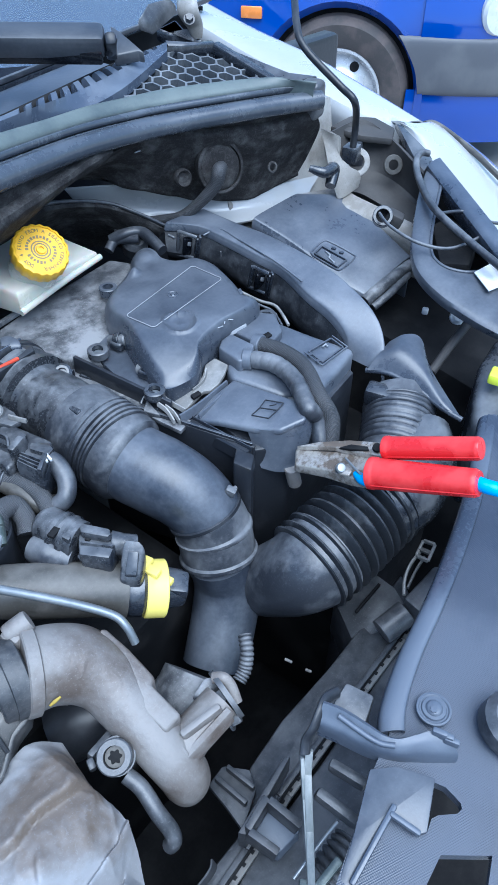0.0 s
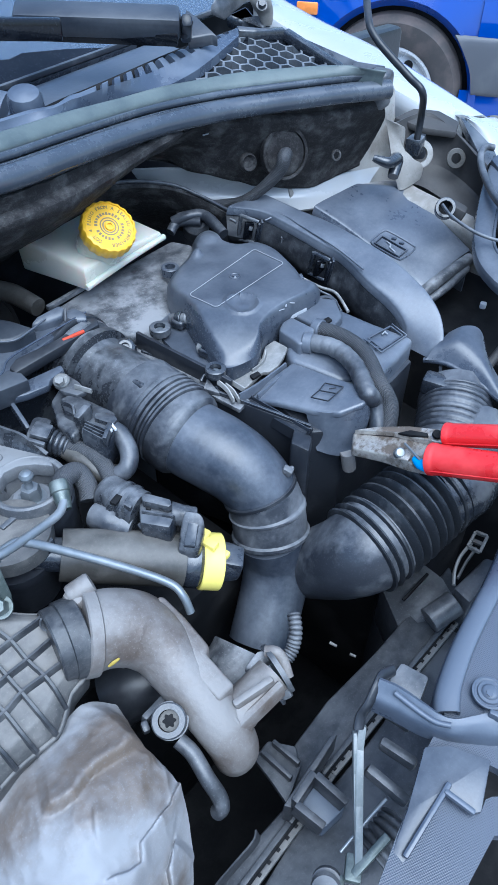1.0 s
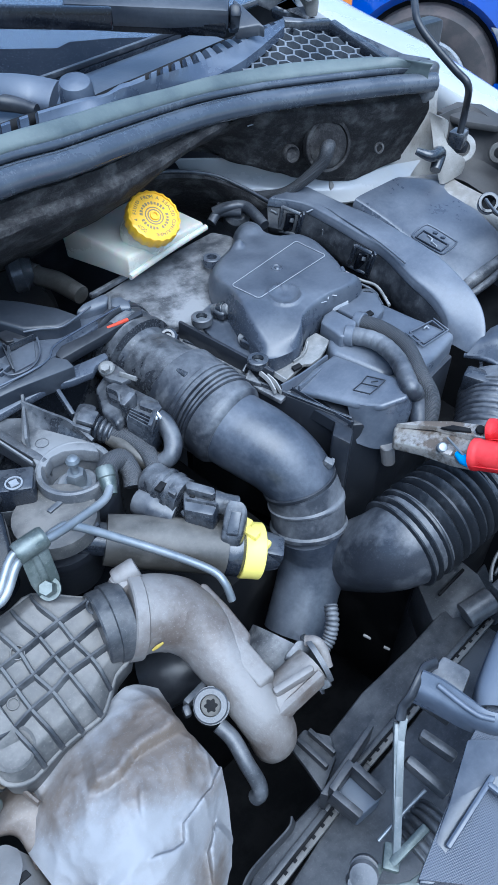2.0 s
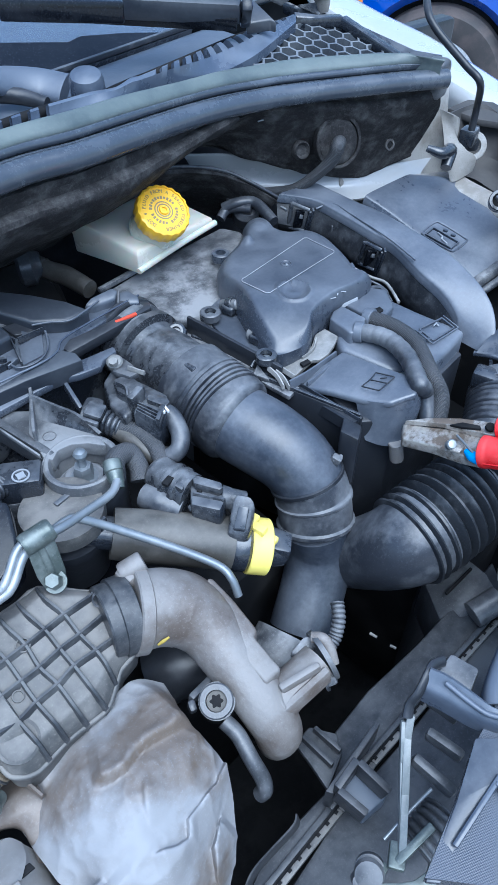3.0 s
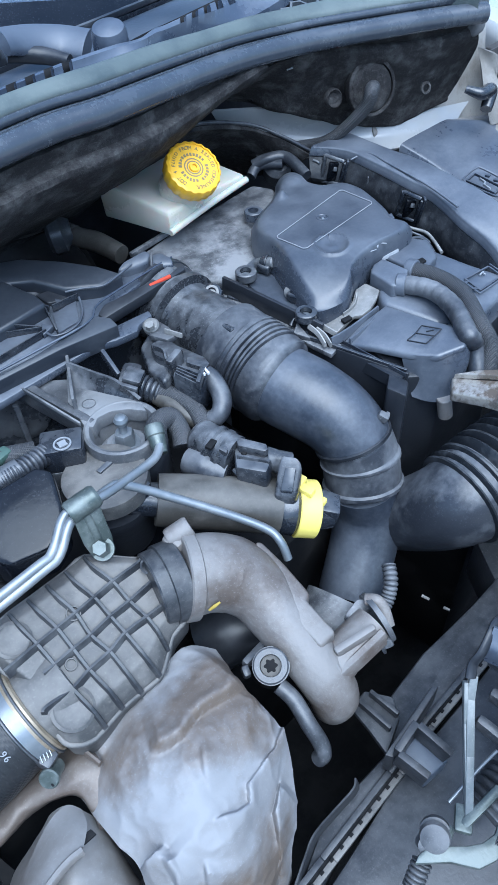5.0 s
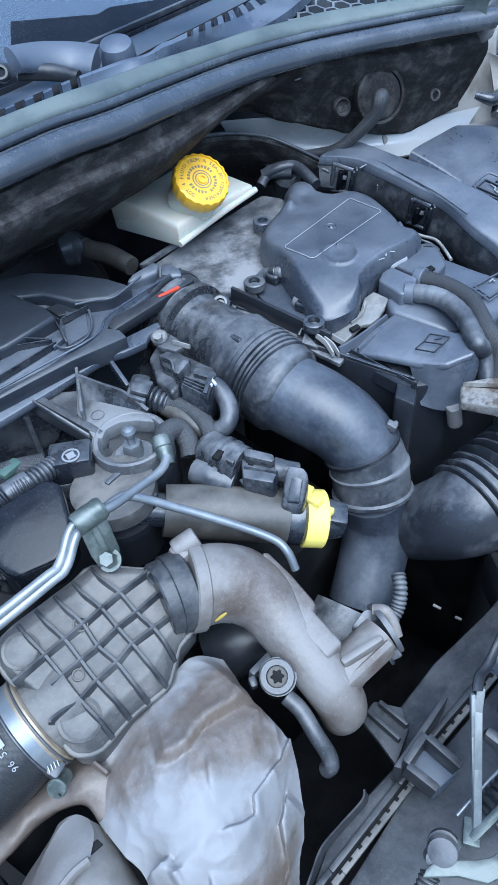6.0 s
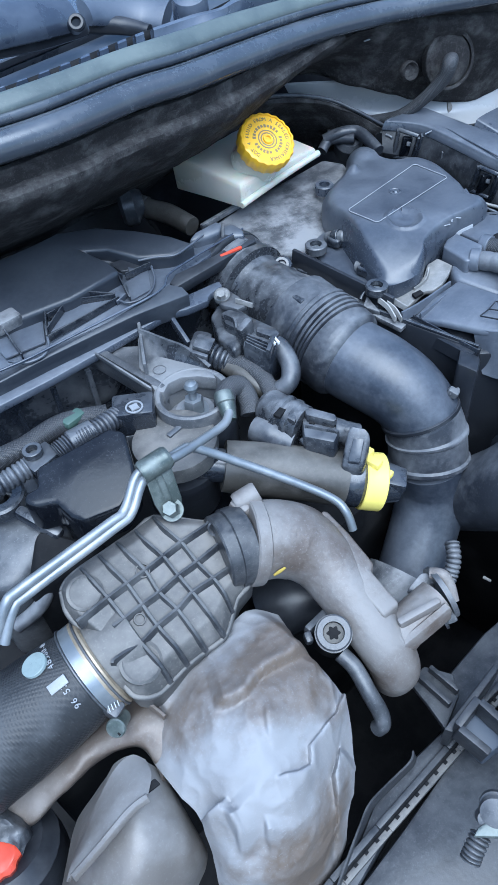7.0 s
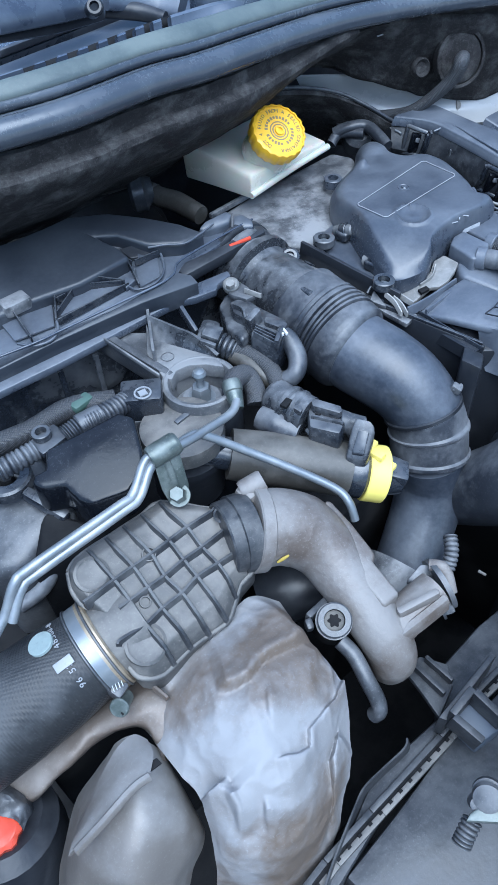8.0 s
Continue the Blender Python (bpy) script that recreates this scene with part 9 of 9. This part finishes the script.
plug_ = thing("tower_plug", (0.6728, 0.5013, 0.9150), "black cable plug on the strut tower", "plug")
pa = Vector((-0.6, -0.5, 0.6)).normalized()
part("rim", ring((0.6728, 0.5013, 0.9150), pa, 0.0125, 0.0085, 0.012), "plastic", plug_)
part("socket", lathe(Vector((0.6728, 0.5013, 0.9150)) - pa * 0.004, pa, [(0.0088, -0.002), (0.0088, 0.006), (0.006, 0.004)], 20), "dark", plug_)
part("body", box((0.6866, 0.4932, 0.9120), (0.02, 0.022, 0.018), (20, 0, 30), 0.004), "liner", plug_)
solo("brace_rod", tube([(0.5771, 0.3325, 0.82), (0.64, 0.3425, 0.84), (0.726, 0.3504, 0.87)], 0.0055, 10), "liner", "grey brace rod behind the headlight", "rod")
solo("white_plug", lathe((0.6783, 0.3733, 0.83), (-0.5, -0.6, 0.6), [(0.009, 0), (0.01, 0.008), (0.006, 0.012)], 16), "paper", "small white plastic plug", "plug")
solo("white_clip", box((0.6679, 0.4117, 0.825), (0.008, 0.008, 0.008), (0, 0, 30), 0.002), "paper", "tiny white plastic wiring clip", "clip")
solo("lamp_housing", prism([(0.5977, 0.2889, 0.85), (0.6441, 0.2997, 0.86), (0.6711, 0.261, 0.86), (0.562, 0.1888, 0.84), (0.5226, 0.2387, 0.83), (0.5521, 0.264, 0.835)], 0.12, 0.01, 3), "plastic", "black lamp housing at the front corner", "lamp")
solo("lime_plug", box((0.5764, 0.2535, 0.86), (0.02, 0.02, 0.012), (0, 0, 20), 0.003), "lime", "lime yellow plug on the lamp housing", "plug")

part("ring_eye", ring((0.803, 0.593, 0.919), (-0.5, -0.75, 0.4), 0.0135, 0.007, 0.004, 28), "hose", car)
part("wing_flap", prism([(0.7731, 0.6882, 0.955), (0.8216, 0.6945, 0.955), (0.8493, 0.6699, 0.955), (0.8467, 0.6301, 0.95), (0.8165, 0.6097, 0.947), (0.7873, 0.6417, 0.95)], 0.01, 0.003), "liner", car)
for p, q_ in (((0.2724, 0.2474, 0.6600), (0.2753, 0.2397, 0.6600)), ((0.2797, 0.2254, 0.6600), (0.2825, 0.2194, 0.6600))):
    solo("loose_bolt", rod(p, q_, 0.0016, 0.0014, 10, 0.0003), "palegrey", "small pale metal peg in the dark engine gap", "bolt", "gap bolts")

# ---- blue car ----
bc = thing("parked_car", (2.6, 2.1, 0), "bright blue hatchback parked beside the white car", "car")
hub = Vector((2.5105, 2.2122, 0.31))
fx = Vector((0.6, -0.8, 0)).normalized()
fn = Vector((-0.8, -0.6, 0))
def side(u, z, d=0.0):
    """A point on the blue car's flank: u ahead of the wheel, z up, d outwards."""
    return Vector((hub.x, hub.y, 0)) + fx * u + Vector((0, 0, z)) + fn * d
wheel = part("wheel", lathe(hub - fn * 0.12, fn, [(0.2, 0), (0.29, 0.01), (0.312, 0.03), (0.315, 0.1), (0.308, 0.16), (0.28, 0.185), (0.21, 0.18), (0.192, 0.17), (0.19, 0.05)], 64), "tyre", bc, "brown dusty tyre on a pale steel rim")
part("rim", lathe(hub + fn * 0.03, fn, [(0.19, 0), (0.192, 0.028), (0.182, 0.03), (0.165, 0.005), (0.12, 0.012), (0.1, 0.03), (0.05, 0.03), (0.045, 0.045)], 48), "rim", wheel)
for k in range(6):
    a = 2 * math.pi * k / 6
    c = hub + fn * 0.05 + fx * (0.14 * math.cos(a)) + Vector((0, 0, 0.14 * math.sin(a)))
    part("rim_hole", lathe(c - fn * 0.012, fn, [(0.02, 0), (0.02, 0.006)], 16), "dark", wheel)
# flank panel with the arch cut out as a fan of quads
def panel(outer, r, a0, a1, n=28, d=0.0):
    bm = bmesh.new()
    prev = None
    for i in range(n + 1):
        a = a0 + (a1 - a0) * i / n
        c, s = math.cos(a), math.sin(a)
        k = min((x for x in ((outer[0] / c if c > 1e-6 else 9), (outer[1] / -c if c < -1e-6 else 9), (outer[2] / s if s > 1e-6 else 9)) if x > 0))
        A = bm.verts.new(side(r * c, 0.31 + r * s, 0.03 + d))
        m_ = r + 0.03
        A2 = bm.verts.new(side(m_ * c, 0.31 + m_ * s, 0.07 + d))
        z = 0.31 + k * s
        B = bm.verts.new(side(k * c, z, 0.06 + d - max(0, z - 0.6) * 0.25))
        row = (A, A2, B)
        if prev:
            bm.faces.new((prev[0], prev[1], A2, A))
            bm.faces.new((prev[1], prev[2], B, A2))
        prev = row
    return thicken(bm, 0.01)
part("flank", panel((0.345, 1.2, 0.5), 0.335, radians(-20), radians(195)), "blue", bc)
part("arch_liner", lathe(hub - fn * 0.2, fn, [(0.02, 0), (0.36, 0.0), (0.365, 0.2)], 48), "dark", bc)
nose = [[side(0.33, z, 0.06 - max(0, z - 0.6) * 0.25), side(0.55, z, 0.05 - max(0, z - 0.6) * 0.25), side(0.75, z, -0.02 - max(0, z - 0.6) * 0.25), side(0.92, z, -0.2 - max(0, z - 0.6) * 0.2), side(1.0, z, -0.6)] for z in (0.555, 0.62, 0.72, 0.8, 0.84)]
part("nose", sheet(nose, 6, 5, 0.01), "blue", bc)
bump = [[side(u, z, d + b) for u, d in ((math.sqrt(0.35 ** 2 - (z - 0.31) ** 2), 0.068), (0.55, 0.055), (0.78, -0.01), (0.96, -0.2), (1.04, -0.6))] for z, b in ((0.565, 0.0), (0.545, 0.015), (0.45, 0.02), (0.365, 0.015), (0.345, 0.0))]
part("bumper", sheet(bump, 6, 4, 0.012), "bumper", bc, "faded grey plastic bumper")
skirt = [[side(u, z, d + b) for u, d in ((0.3, 0.06), (0.55, 0.05), (0.78, -0.015), (0.96, -0.2), (1.04, -0.6))] for z, b in ((0.36, 0.0), (0.27, 0.005), (0.15, -0.01))]
part("skirt", sheet(skirt, 6, 4, 0.012), "blue", bc)
part("headlamp", lathe(side(0.63, 0.655, 0.01), fn * 0.9 + fx * 0.4, [(0.085, -0.03), (0.09, 0.02), (0.08, 0.035), (0.05, 0.04)], 32), "paper", bc, "clear round-edged headlamp")
part("indicator", box(side(-0.375, 0.62, 0.066), (0.09, 0.015, 0.045), (0, 0, -53), 0.006), "amber", bc, "orange side indicator")
part("bonnet", prism([side(-0.9, 0.86, -0.05), side(0.3, 0.83, -0.05), side(0.75, 0.8, -0.1), side(0.9, 0.78, -0.6), side(0.8, 0.8, -1.3), side(-0.9, 0.9, -1.4)], 0.04, 0.02, 3), "blue", bc)
part("core", box(side(-0.3, 0.45, -0.8), (1.4, 2.3, 0.5), (0, 0, 37), 0.05), "dark", bc)
part("roof", prism([side(-1.5, 1.42, -0.35), side(-1.5, 1.42, -1.25), side(-2.9, 1.38, -1.25), side(-2.9, 1.38, -0.35)], 0.04, 0.02, 3), "blue", bc)
part("windscreen", sheet([[side(-0.85, 0.9, -0.2), side(-0.8, 0.92, -0.75), side(-0.85, 0.9, -1.35)], [side(-1.52, 1.4, -0.36), side(-1.5, 1.41, -0.8), side(-1.52, 1.4, -1.24)]], 5, 5, 0.006), "gloss", bc)
part("side_window", sheet([[side(-1.0, 0.92, -0.1), side(-2.0, 0.94, -0.1), side(-3.1, 0.94, -0.12)], [side(-1.55, 1.38, -0.33), side(-2.2, 1.39, -0.33), side(-2.9, 1.36, -0.34)]], 5, 4, 0.006), "gloss", bc)
part("rear_flank", sheet([[side(u, z, d) for u in (-1.18, -1.8, -2.5, -3.2)] for z, d in ((0.94, -0.06), (0.8, 0.03), (0.6, 0.06), (0.35, 0.05), (0.2, 0.0))], 4, 4, 0.01), "blue", bc)
part("wheel", lathe(side(-2.5, 0.31, -0.12), fn, [(0.05, 0), (0.29, 0.01), (0.312, 0.03), (0.315, 0.16), (0.28, 0.2), (0.2, 0.19), (0.05, 0.17)], 40), "tyre", bc, "brown dusty tyre")
